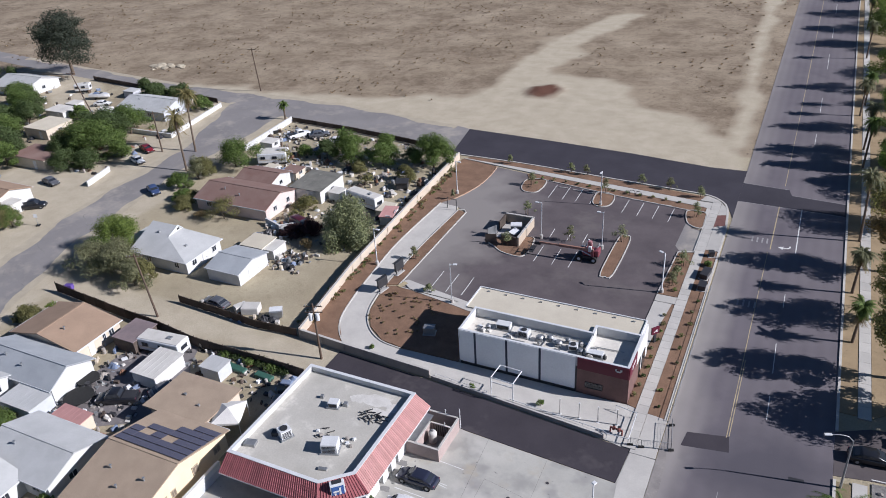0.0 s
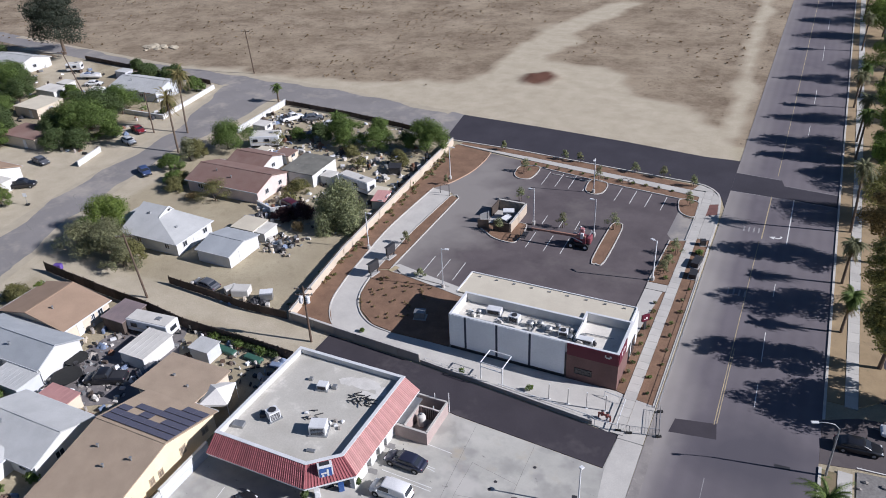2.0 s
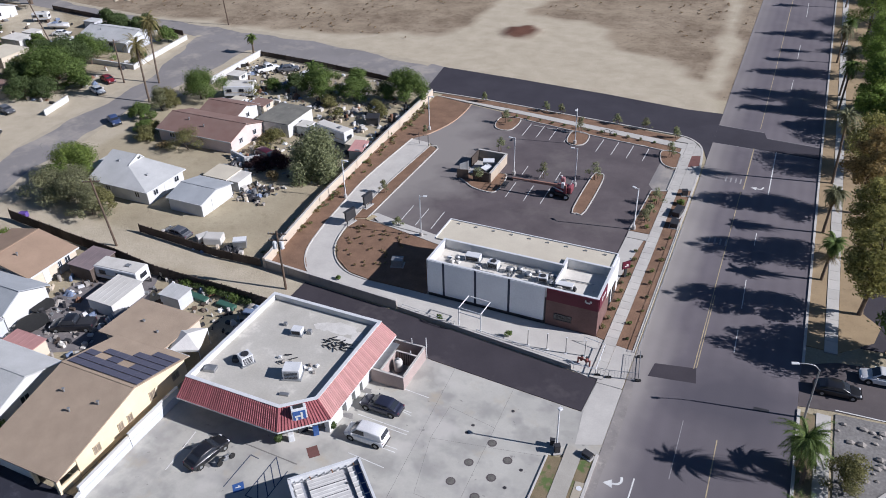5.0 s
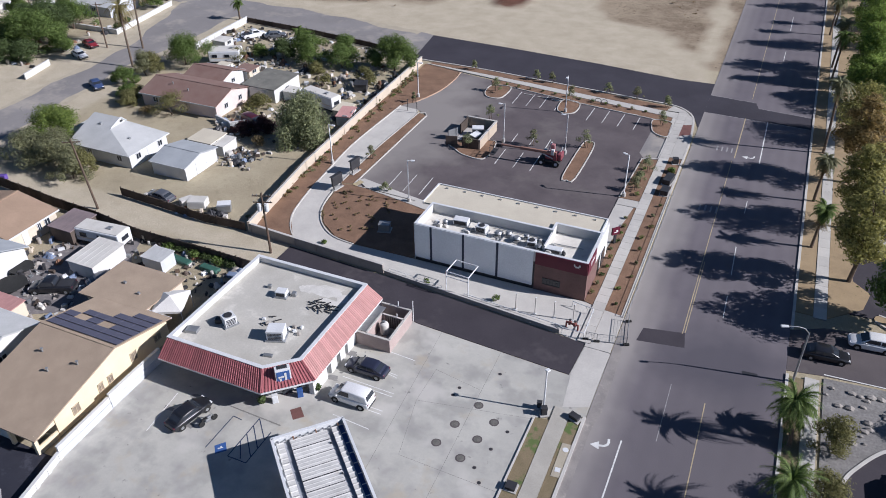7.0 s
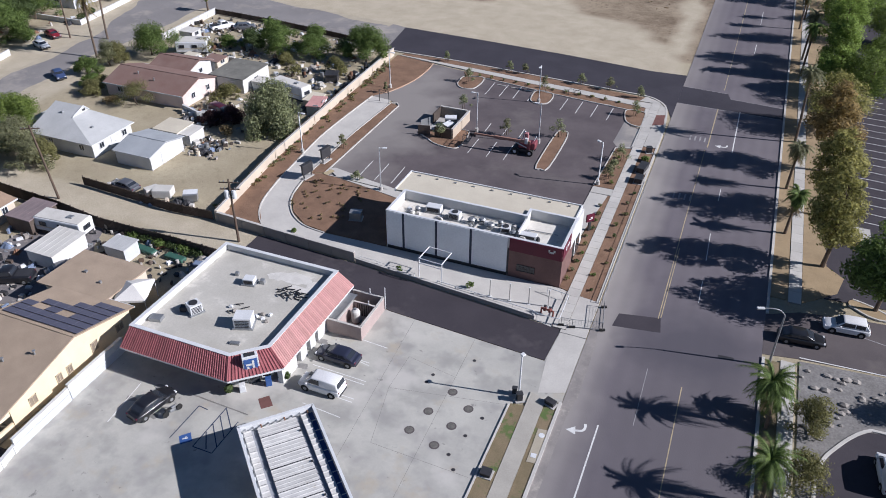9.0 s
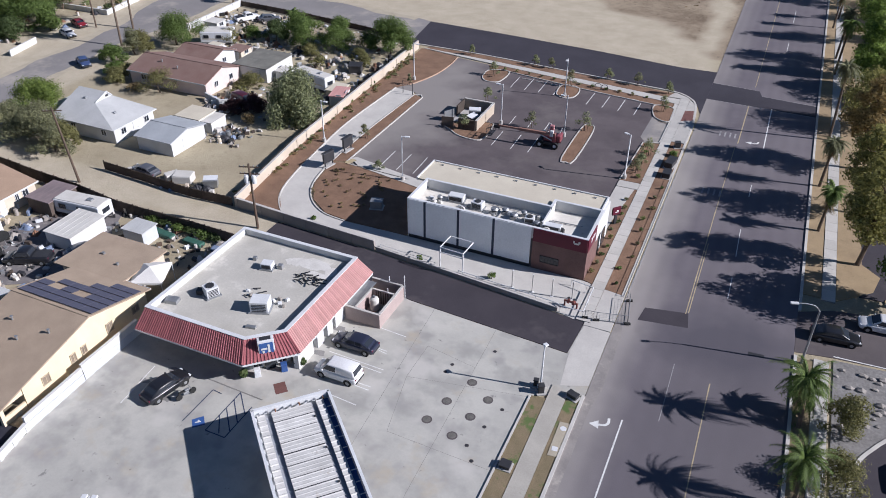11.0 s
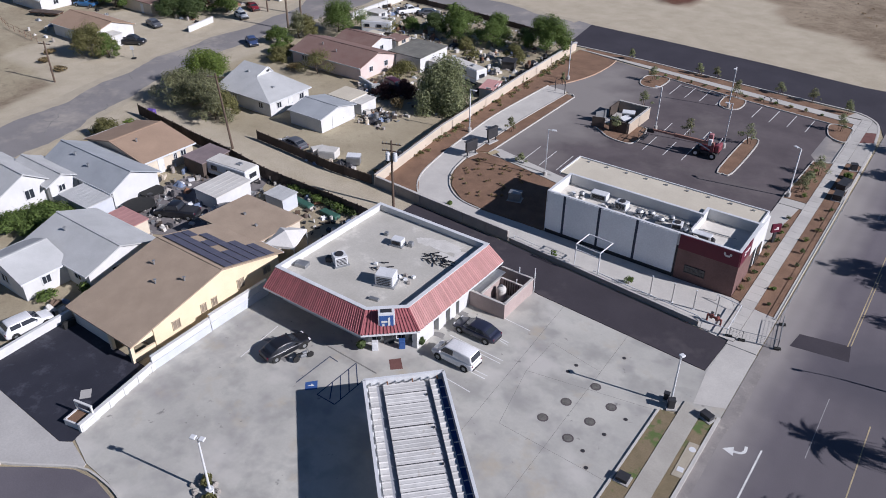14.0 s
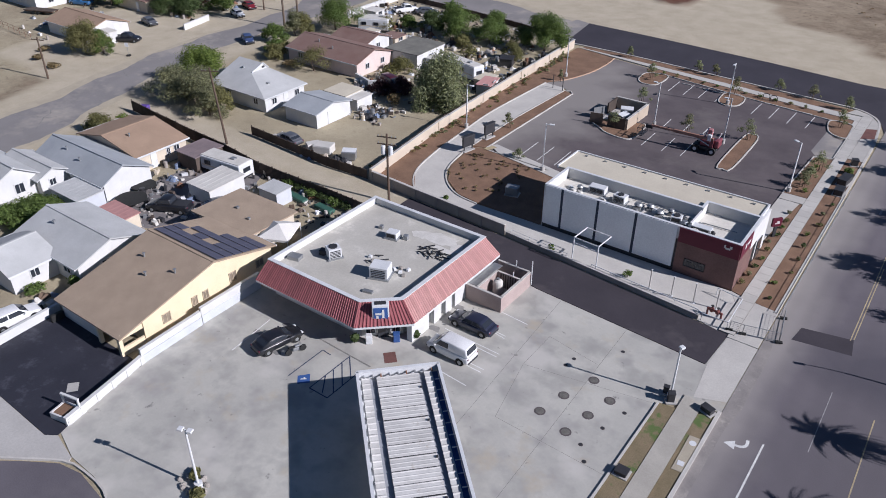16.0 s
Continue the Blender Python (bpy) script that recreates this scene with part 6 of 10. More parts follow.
def fence_panel(name, pts, h):
    """Temporary wire fence panels: pipe frames, a fine wire grid, dark ballast feet."""
    ob = thing(name, "grey temporary wire fence panel on dark ballast feet", "fence", pts[0][0], pts[0][1], 0.1)
    o = Vector(pts[0])
    for a, b in zip(pts[:-1], pts[1:]):
        a, b = Vector(a) - o, Vector(b) - o
        bm = bmesh.new()
        for p in (a, b):
            rod(bm, (p.x, p.y, 0), (p.x, p.y, h), 0.035)
        for z in (0.12, h):
            rod(bm, (a.x, a.y, z), (b.x, b.y, z), 0.03)
        part("frame", bm, M["metal_grey"], ob)
        bm = bmesh.new()
        n = max(2, int((b - a).length / 0.3))
        for k in range(1, n):
            p = a.lerp(b, k / n)
            rod(bm, (p.x, p.y, 0.12), (p.x, p.y, h), 0.008, n=4)
        for k in range(1, 5):
            z = 0.12 + (h - 0.12) * k / 5
            rod(bm, (a.x, a.y, z), (b.x, b.y, z), 0.008, n=4)
        part("wire_grid", bm, M["metal_grey"], ob)
    for p in pts:
        q = Vector(p) - o
        part("ballast_foot", boxes([(q.x, q.y, 0, 0.65, 0.3, 0.16, 20)], bevel=0.03), M["tyre"], ob)
    return ob


fence_panel("temporary_fence", [(-11.4, 62.75), (-10.2, 62.85), (-7.1, 63.6), (-7.75, 67.6)], 1.1)
rail("fence_barrier", "thin temporary barrier along the kerb", [(-8.1, 68.2), (-8.2, 98)], 0.9, 3.0, mt="metal_grey", mid=1)

# ---------------------------------------------------------------- lamps and poles


def lot_lamp(x, y, h=6.7, rz=0, heads=1, label="white square steel parking lot lamp post"):
    ob = thing("lamp_post", label, "lamp", x, y, 0, rz, group="parking lot lamps")
    bm = bmesh.new()
    cyl(bm, 0, 0, -0.05, 0.28, 0.75, n=14)
    part("footing", bm, M["concrete"], ob)
    part("pole", boxes([(0, 0, 0.7, 0.13, 0.13, h - 0.7)]), M["metal_white"], ob)
    for s in ((1, -1) if heads == 2 else (1,)):
        a = part("arm", boxes([(0.25 * s, 0, h - 0.12, 0.5, 0.08, 0.08)]), M["metal_white"], ob)
        part("lamp_head", boxes([(0.75 * s, 0, h - 0.14, 0.6, 0.36, 0.12)], bevel=0.02), M["metal_white"], ob)
    return ob


for x, y, rz in ((-42.2, 81.6, 20), (-58.2, 87.3, 0), (-57.0, 115.6, 0), (-36.4, 104.5, 180), (-30.5, 119.6, -90), (-26.1, 104.4, 180), (-14.6, 94.9, 150)):
    lot_lamp(x, y, 6.7, rz)


def station_lamp(x, y, h, rz, heads=(-1, 1)):
    ob = thing("station_lamp", "white station lamp pole with " + ("twin floodlights" if len(heads) > 1 else "one floodlight"), "lamp", x, y, 0, rz)
    bm = bmesh.new()
    cyl(bm, 0, 0, -0.05, 0.3, 0.5, n=14)
    part("footing", bm, M["metal_white"], ob)
    bm = bmesh.new()
    cyl(bm, 0, 0, 0.4, 0.1, h - 0.4, 0.07, n=10)
    part("pole", bm, M["metal_white"], ob)
    for s in heads:
        part("floodlight", boxes([(0.36 * s, 0, h - 0.12, 0.42, 0.4, 0.18)], bevel=0.04), M["metal_white"], ob)
    return ob


station_lamp(-36.6, 21.5, 5.8, 20)
station_lamp(-12.4, 50.9, 5.4, 60, (0.3,))


def street_lamp(x, y, h, rz):
    ob = thing("street_lamp", "grey steel street lamp with curved arm", "lamp", x, y, 0, rz)
    bm = bmesh.new()
    cyl(bm, 0, 0, 0, 0.13, h, 0.08, n=10)
    part("pole", bm, M["metal_grey"], ob)
    bm = bmesh.new()
    pts = smooth_line([(0, h - 0.1), (-0.5, h + 0.5), (-1.4, h + 0.75), (-2.2, h + 0.75)], 0.3)
    for p, q in zip(pts[:-1], pts[1:]):
        rod(bm, (p[0], 0, p[1]), (q[0], 0, q[1]), 0.05)
    part("arm", bm, M["metal_grey"], ob)
    part("lamp_head", boxes([(-2.5, 0, h + 0.68, 0.75, 0.3, 0.16)], bevel=0.04), M["metal_white"], ob)
    return ob


street_lamp(9.7, 64.8, 6.6, 20)


def utility_pole(x, y, h, rz=0, lean=(0, 0), arms=1, can=False):
    ob = thing("utility_pole", "brown wooden utility pole with crossarm" + (" and transformer" if can else ""), "utility pole", x, y, 0, rz)
    bm = bmesh.new()
    rod(bm, (0, 0, -0.2), (lean[0], lean[1], h), 0.17, 0.11, 10)
    part("pole", bm, M["wood_pole"], ob)
    for k in range(arms):
        z = h - 0.5 - 0.9 * k
        arm = part("crossarm", boxes([(lean[0], lean[1], z, 2.4, 0.11, 0.12)]), M["wood_pole"], ob)
        for s in (-1.05, -0.6, 0.6, 1.05):
            bm = bmesh.new()
            cyl(bm, lean[0] + s, lean[1], z + 0.12, 0.05, 0.18, n=8)
            part("insulator", bm, M["metal_grey"], arm)
    if can:
        for s in (-0.45, 0.45):
            bm = bmesh.new()
            cyl(bm, lean[0] + s, lean[1] - 0.1, h - 2.5, 0.28, 0.95, n=14)
            cyl(bm, lean[0] + s, lean[1] - 0.1, h - 1.55, 0.2, 0.12, n=14)
            part("transformer", bm, M["metal_white"], ob)
    return ob


utility_pole(-81.9, 62.7, 10.8, 30, (-0.9, 0.2))
utility_pole(-53.0, 63.2, 8.9, 20, (0, 0), 2, True)
utility_pole(-135.4, 157.2, 11.8, 10, (-0.6, 0), 1)
utility_pole(-130.0, 114, 9.5, 40)
utility_pole(-213, 163, 10, 0, (-0.5, 0))
utility_pole(-167.5, 128.0, 10.5, 20, (-5.2, 3.7))
utility_pole(-126.6, 62.3, 7.0, 20)

# ---------------------------------------------------------------- houses
M["roof_flat_dark"] = mat("roof_flat_dark", (0.2, 0.195, 0.17), (0.13, 0.128, 0.115), rough=0.9, fine=6, coarse=0.5, third=(0.28, 0.27, 0.24), mottle=0.7, third_at=0.6)
M["roof_mauve"] = mat("roof_mauve", (0.24, 0.19, 0.19), (0.18, 0.145, 0.15), rough=0.85, fine=8, coarse=0.6)
W = "metal_white"
hy = gable_house("yellow_house", "long pale yellow stucco house with brown shingle roof and solar panels", -63.2, -53.7, 29.4, 44.9, 2.75, 4.6, "x", "shingle_brown", "stucco_yellow", over=0.5, ridge_at=0.535,
                 windows=(("E", 31.8, 0.9, 0.9, 1.0), ("E", 35.0, 0.9, 0.7, 1.0), ("E", 36.3, 0.9, 0.7, 1.0), ("E", 39.7, 1.1, 0.9, 1.1), ("E", 43.2, 1.0, 1.0, 0.9), ("S", -60.5, 0.9, 1.4, 1.1)), doors=(("S", -56, 0.95, 2.05),), vents=3)
# porch under the extended slope
bm = bmesh.new()
v = [bm.verts.new(p) for p in ((-63.6, 29.1, 2.72), (-53.3, 29.1, 2.72), (-53.3, 26.7, 2.15), (-63.6, 26.7, 2.15), (-63.6, 29.1, 2.58), (-53.3, 29.1, 2.58), (-53.3, 26.7, 2.01), (-63.6, 26.7, 2.01))]
for q in ((3, 2, 1, 0), (4, 5, 6, 7), (2, 3, 7, 6), (0, 1, 5, 4), (1, 2, 6, 5), (3, 0, 4, 7)):
    bm.faces.new([v[i] for i in q])
bmesh.ops.recalc_face_normals(bm, faces=bm.faces)
part("porch_roof", bm, M["shingle_brown"], hy)
for x in (-57.0, -53.8):
    part("porch_post", boxes([(x, 27.0, -0.1, 0.35, 0.35, 2.15)]), M["stucco_yellow"], hy)
for row in ((-53.75, 28.2, -0.1, 0.2, 2.2, 0.95), (-53.75, 28.2, 1.75, 0.2, 2.2, 0.5), (-60.3, 27.25, -0.1, 6.0, 0.2, 2.2)):
    part("porch_wall", boxes([row]), M["stucco_yellow" if row[0] > -58 else "stucco_white"], hy)
part("beam", boxes([(-55.4, 27.0, 1.85, 3.2, 0.25, 0.25)]), M["stucco_yellow"], hy)
# solar panels on the north slope
slope = math.degrees(math.atan2(4.6 - 2.75, 44.9 - 37.69))
pm = mesh_of("solar_panel", boxes([(0, 0, 0, 1.56, 0.96, 0.05)], bevel=0.01), M.setdefault("solar", glass_mat("solar_cells", (0.085, 0.085, 0.12), 0.5)))
top_row = (2, 3, 3, 4, 5, 5)
for r in range(6):
    for c in range(6):
        if r > top_row[c] or (r, c) in ((2, 1), (2, 3)):
            continue
        y = 38.5 + r * 1.05
        o = new("solar_panel", pm)
        o.parent = hy
        o.matrix_basis = pose(-62.3 + c * 1.62, y, 4.6 - (y - 37.69) * math.tan(radians(slope)) + 0.1, -slope, 0, 0)
flat = thing("rear_extension", "low brown shingle roof extension behind the yellow house", "extension", 0, 0, 0)
part("wall", boxes([(-61.3, 48.3, -0.1, 8.6, 6.2, 2.55)]), M["stucco_cream"], flat)
part("roof", boxes([(-61.4, 48.2, 2.5, 9.4, 7.2, 0.16, 0, -1.5)]), M["shingle_brown"], flat)
part("roof_vent", boxes([(-62.5, 48.2, 2.6, 0.3, 0.3, 0.3)]), M["metal_grey"], flat)
part("roof_vent", boxes([(-59.5, 47.2, 2.6, 0.25, 0.25, 0.35)]), M["metal_grey"], flat)


def patio_tent(x, y, w, d, h, rz):
    ob = thing("patio_canopy", "white fabric patio canopy on thin legs", "canopy", x, y, 0, rz)
    bm = bmesh.new()
    e = [bm.verts.new((sx * w / 2, sy * d / 2, h)) for sx, sy in ((-1, -1), (1, -1), (1, 1), (-1, 1))]
    lo = [bm.verts.new((sx * w / 2, sy * d / 2, h - 0.25)) for sx, sy in ((-1, -1), (1, -1), (1, 1), (-1, 1))]
    t = bm.verts.new((0, 0, h + 0.8))
    for i in range(4):
        bm.faces.new((e[i], e[(i + 1) % 4], t))
        bm.faces.new((lo[i], lo[(i + 1) % 4], e[(i + 1) % 4], e[i]))
    part("fabric", bm, M["fabric_white"], ob)
    for sx, sy in ((-1, -1), (1, -1), (1, 1), (-1, 1)):
        bm = bmesh.new()
        cyl(bm, sx * w / 2 * 0.97, sy * d / 2 * 0.97, 0, 0.04, h - 0.02, n=8)
        part("leg", bm, M["metal_white"], ob)
    return ob


M["fabric_white"] = mat("fabric_white", (0.72, 0.7, 0.66), (0.62, 0.6, 0.57), rough=0.9, fine=10, coarse=0.6)
patio_tent(-55.6, 47.9, 3.4, 4.0, 2.4, 25)

gable_house("grey_roof_house", "white house with pale grey shingle roof", -77.5, -66.3, 30.9, 38.8, 2.6, 4.0, "x", "shingle_grey", "stucco_white", windows=(("E", 34, 0.9, 1.2, 1.0), ("S", -68.5, 0.9, 1.3, 1.0)), vents=1)
gable_house("house_wing", "white front wing with grey shingle gable", -77.5, -70.5, 26.2, 31.0, 2.5, 3.7, "y", "shingle_grey", "stucco_white", windows=(("S", -74, 0.9, 1.4, 1.1), ("E", 28.6, 0.9, 1.0, 1.0)), category="house")
gable_house("blue_roof_house", "white house with blue-grey composition roof", -94.5, -79.9, 42.7, 49.1, 2.6, 4.1, "x", "roof_blue", "stucco_white", ridge_at=0.45, windows=(("S", -84, 1.0, 1.0, 0.9), ("S", -88, 1.0, 1.0, 0.9)), vents=2)
gable_house("white_house", "white stucco house with grey roof and dark windows", -101, -88.5, 33.0, 40.0, 2.7, 4.6, "x", "shingle_grey", "stucco_white", ridge_at=0.55, windows=(("E", 37.0, 1.1, 1.2, 1.3), ("S", -93, 1, 1.2, 1)), vents=1)
gable_house("white_house_wing", "white rear wing with grey shingle roof", -96, -87.4, 39.0, 42.6, 2.6, 3.4, "x", "shingle_grey", "stucco_white", windows=(("E", 40.5, 1.1, 0.9, 0.9),))
flat_shed("lean_to", "grey sheet-roofed lean-to beside the house", -85.0, -79.4, 38.9, 42.3, 2.3, "shingle_grey", "stucco_grey", "lean-to", door=False)
gable_house("tan_roof_house", "small cream house with tan shingle roof", -96.0, -83.6, 49.7, 57.4, 2.5, 3.75, "y", "shingle_tan", "stucco_cream", ridge_at=0.53, windows=(("E", 55.8, 0.9, 0.9, 1.1), ("E", 54.5, 0.9, 0.6, 1.1), ("S", -87, 0.9, 1.2, 1.0)), doors=(("E", 52.2, 0.9, 2.0),), vents=1)
flat_shed("carport", "pale sheet-roofed carport beside the white cottage", -101.6, -98.0, 76.6, 81.2, 2.4, "shingle_grey", "stucco_grey", "carport", door=False)
flat_shed("lean_to", "faded mauve sheet-roofed lean-to", -81.6, -77.8, 54.4, 58.8, 2.4, "roof_mauve", "wood_dark", "lean-to", door=False)
dutch_house("white_cottage", "white cottage with pale grey hipped roof and small gablet", -97.6, -85.9, 73.8, 82.0, 2.35, 4.85, -92.6, 79.9)
gable_house("garage", "white detached garage with grey roof", -81.8, -75.4, 74.0, 81.2, 2.3, 3.1, "x", "roof_blue", "stucco_white", over=0.3, doors=(("E", 77.6, 2.6, 1.95),), category="garage")
flat_shed("storage_shed", "white storage shed with tan flat roof", -81.6, -77.2, 82.2, 86.2, 2.3, "roof_cream", "stucco_white")
flat_shed("storage_shed", "small white storage shed beside the garage", -77.0, -75.2, 82.6, 86.0, 2.0, "roof_white", "stucco_white", door=False)
gable_house("red_roof_house", "pale pink house with worn red-brown shingle roof", -101.5, -85.2, 93.8, 103.0, 2.5, 3.9, "x", "shingle_red", "stucco_pink", windows=(("E", 96.5, 0.9, 1.0, 1.0), ("E", 100.5, 0.9, 1.0, 1.0), ("S", -98.5, 0.9, 1.2, 1.0)), vents=2)
gable_house("house_wing", "rear wing with red-brown shingle roof", -99.5, -91.2, 103.2, 109.6, 2.5, 3.5, "x", "shingle_red", "stucco_white", windows=(("E", 106.5, 1.0, 1.0, 0.9),))
flat_shed("flat_roof_house", "white flat-roofed house with dark grey roof", -86.6, -79.6, 103.2, 111.2, 2.9, "roof_flat_dark", "stucco_white", "house", windows=())
flat_shed("storage_shed", "weathered garden shed with brown roof", -93.6, -90.2, 110.2, 113.4, 2.1, "shingle_red", "stucco_cream")
gable_house("corner_house", "house with pale blue-white roof behind a low wall", -159.5, -144, 129.8, 139.6, 2.6, 4.1, "x", "shingle_grey", "stucco_grey", windows=(("S", -149, 0.9, 1.4, 1.0), ("S", -155, 0.9, 1.4, 1.0), ("E", 134.5, 0.9, 1.3, 1.0)), vents=1)
gable_house("far_house", "distant house with pale roof and white gable", -213, -199, 133.5, 144.5, 2.6, 4.2, "x", "shingle_grey", "stucco_white", windows=(("E", 139, 0.9, 1.2, 1.0), ("S", -205, 0.9, 1.2, 1.0)))
flat_shed("flat_roof_house", "small stucco house with tan flat roof", -171.2, -163.4, 110.8, 118.4, 2.8, "roof_cream", "stucco_cream", "house")
flat_shed("carport", "white metal carport in a yard", -178.0, -171.5, 122.4, 126.8, 2.4, "roof_white", "stucco_white", "carport")
flat_shed("flat_roof_house", "low house with reddish roof among trees", -158, -147.5, 97, 103.5, 2.7, "shingle_red", "stucco_cream", "house")
gable_house("west_house", "low tan shingle house with white gable behind the cars", -151.5, -138.0, 77.2, 86.0, 2.5, 3.9, "x", "shingle_tan", "stucco_white", windows=(("E", 80.0, 0.9, 1.2, 1.0), ("S", -143, 0.9, 1.2, 1.0)), doors=(("E", 83.4, 0.95, 2.0),))
flat_shed("carport", "small white carport at the end of the tan house", -138.0, -134.8, 78.2, 81.4, 2.4, "roof_white", "stucco_white", "carport", door=False)
gable_house("west_house", "pale garage with grey roof across the street", -181, -169, 84.5, 91.5, 2.5, 3.5, "x", "shingle_grey", "stucco_white", windows=(("E", 88, 0.9, 1.2, 1.0),))
gable_house("west_house", "pale roofed house across the street", -190, -178, 98, 106, 2.6, 3.9, "x", "shingle_grey", "stucco_white", windows=(("E", 102, 0.9, 1.2, 1.0),))

# ---------------------------------------------------------------- trees


def leaf_mesh(name, blobs, count, size, material, seed, droop=0.0):
    """Many small leaf clumps round the shells of several blobs, with gaps and an uneven outline."""
    rs = np.random.RandomState(seed)
    vol = np.array([b[3] * b[4] * b[5] for b in blobs]) ** 0.7
    pick = rs.choice(len(blobs), count, p=vol / vol.sum())
    B = np.array(blobs)[pick]
    d = rs.normal(size=(count, 3))
    d /= np.linalg.norm(d, axis=1)[:, None]
    r = 1.0 - 0.55 * rs.rand(count) ** 1.6 + 0.12 * rs.normal(size=count)
    p = B[:, :3] + d * r[:, None] * B[:, 3:6]
    p[:, 2] -= droop * rs.rand(count) * (np.hypot(d[:, 0], d[:, 1]))
    p[:, 2] = np.maximum(p[:, 2], 0.25)
    # each clump: a bent quad pair
    a = rs.normal(size=(count, 3))
    a[:, 2] = a[:, 2] * 0.5 - (1.2 * droop > 0) * 0.8
    if not droop:
        a -= 0.8 * (a * d).sum(1)[:, None] * d
    a /= np.linalg.norm(a, axis=1)[:, None]
    n = d + 0.4 * rs.normal(size=(count, 3)) + (0, 0, 0.35)
    b = np.cross(n, a)
    b /= np.linalg.norm(b, axis=1)[:, None] + 1e-9
    s = size * (0.6 + 0.8 * rs.rand(count))[:, None]
    n /= np.linalg.norm(n, axis=1)[:, None]
    v = np.stack([p - a * s, p + b * s * 0.45 + n * s * 0.15, p + a * s, p - b * s * 0.45 + n * s * 0.1], 1).reshape(-1, 3)
    k = np.arange(count) * 4
    f = np.concatenate([np.stack([k, k + 1, k + 2], 1), np.stack([k, k + 2, k + 3], 1)])
    me = bpy.data.meshes.new(name)
    me.from_pydata(v.tolist(), [], f.tolist())
    me.materials.append(material)
    return me


def leafy(name, r, g, b, var=0.45):
    """Foliage that changes from leaf clump to leaf clump and lets a little light through."""
    m = bpy.data.materials.new(name)
    m.use_nodes = True
    nt = m.node_tree
    ln = nt.links.new
    bs = nt.nodes["Principled BSDF"]
    geo = nt.nodes.new("ShaderNodeNewGeometry")
    ramp = nt.nodes.new("ShaderNodeValToRGB")
    ramp.color_ramp.elements[0].color = (r * (1 - var), g * (1 - var), b * (1 - var), 1)
    ramp.color_ramp.elements[1].color = (r * (1 + var * 1.2), g * (1 + var), b * (1 + var * 0.6), 1)
    ln(geo.outputs["Random Per Island"], ramp.inputs[0])
    ln(ramp.outputs[0], bs.inputs["Base Color"])
    bs.inputs["Roughness"].default_value = 0.65
    bs.inputs["Specular IOR Level"].default_value = 0.25
    tr = nt.nodes.new("ShaderNodeBsdfTranslucent")
    ln(ramp.outputs[0], tr.inputs["Color"])
    mx = nt.nodes.new("ShaderNodeMixShader")
    mx.inputs[0].default_value = 0.48
    ln(bs.outputs[0], mx.inputs[1])
    ln(tr.outputs[0], mx.inputs[2])
    ln(mx.outputs[0], nt.nodes["Material Output"].inputs["Surface"])
    return m


M["lf_green"] = leafy("leaves_green", 0.135, 0.2, 0.062, 0.5)
M["lf_dark"] = leafy("leaves_dark", 0.098, 0.142, 0.06, 0.5)
M["lf_grey"] = leafy("leaves_grey_green", 0.22, 0.235, 0.145, 0.5)
M["lf_olive"] = leafy("leaves_olive", 0.2, 0.2, 0.09, 0.4)
M["lf_street"] = leafy("leaves_street_olive", 0.3, 0.3, 0.115, 0.5)
M["lf_sunlit"] = leafy("leaves_street_green", 0.235, 0.33, 0.085, 0.5)
M["lf_scrub"] = leafy("leaves_scrub", 0.27, 0.21, 0.14)
M["lf_dry"] = leafy("leaves_dry", 0.26, 0.21, 0.12)
M["lf_pepper"] = leafy("leaves_pepper", 0.25, 0.285, 0.17, 0.5)
M["lf_maroon"] = leafy("leaves_maroon", 0.09, 0.05, 0.055, 0.4)
M["lf_euc"] = leafy("leaves_blue_green", 0.065, 0.08, 0.062, 0.42)
M["lf_rust"] = leafy("leaves_turning", 0.31, 0.245, 0.115, 0.5)
M["lf_palm"] = leafy("leaves_palm_yellow", 0.26, 0.235, 0.11, 0.4)
M["lf_bright"] = leafy("leaves_bright", 0.175, 0.24, 0.062, 0.4)


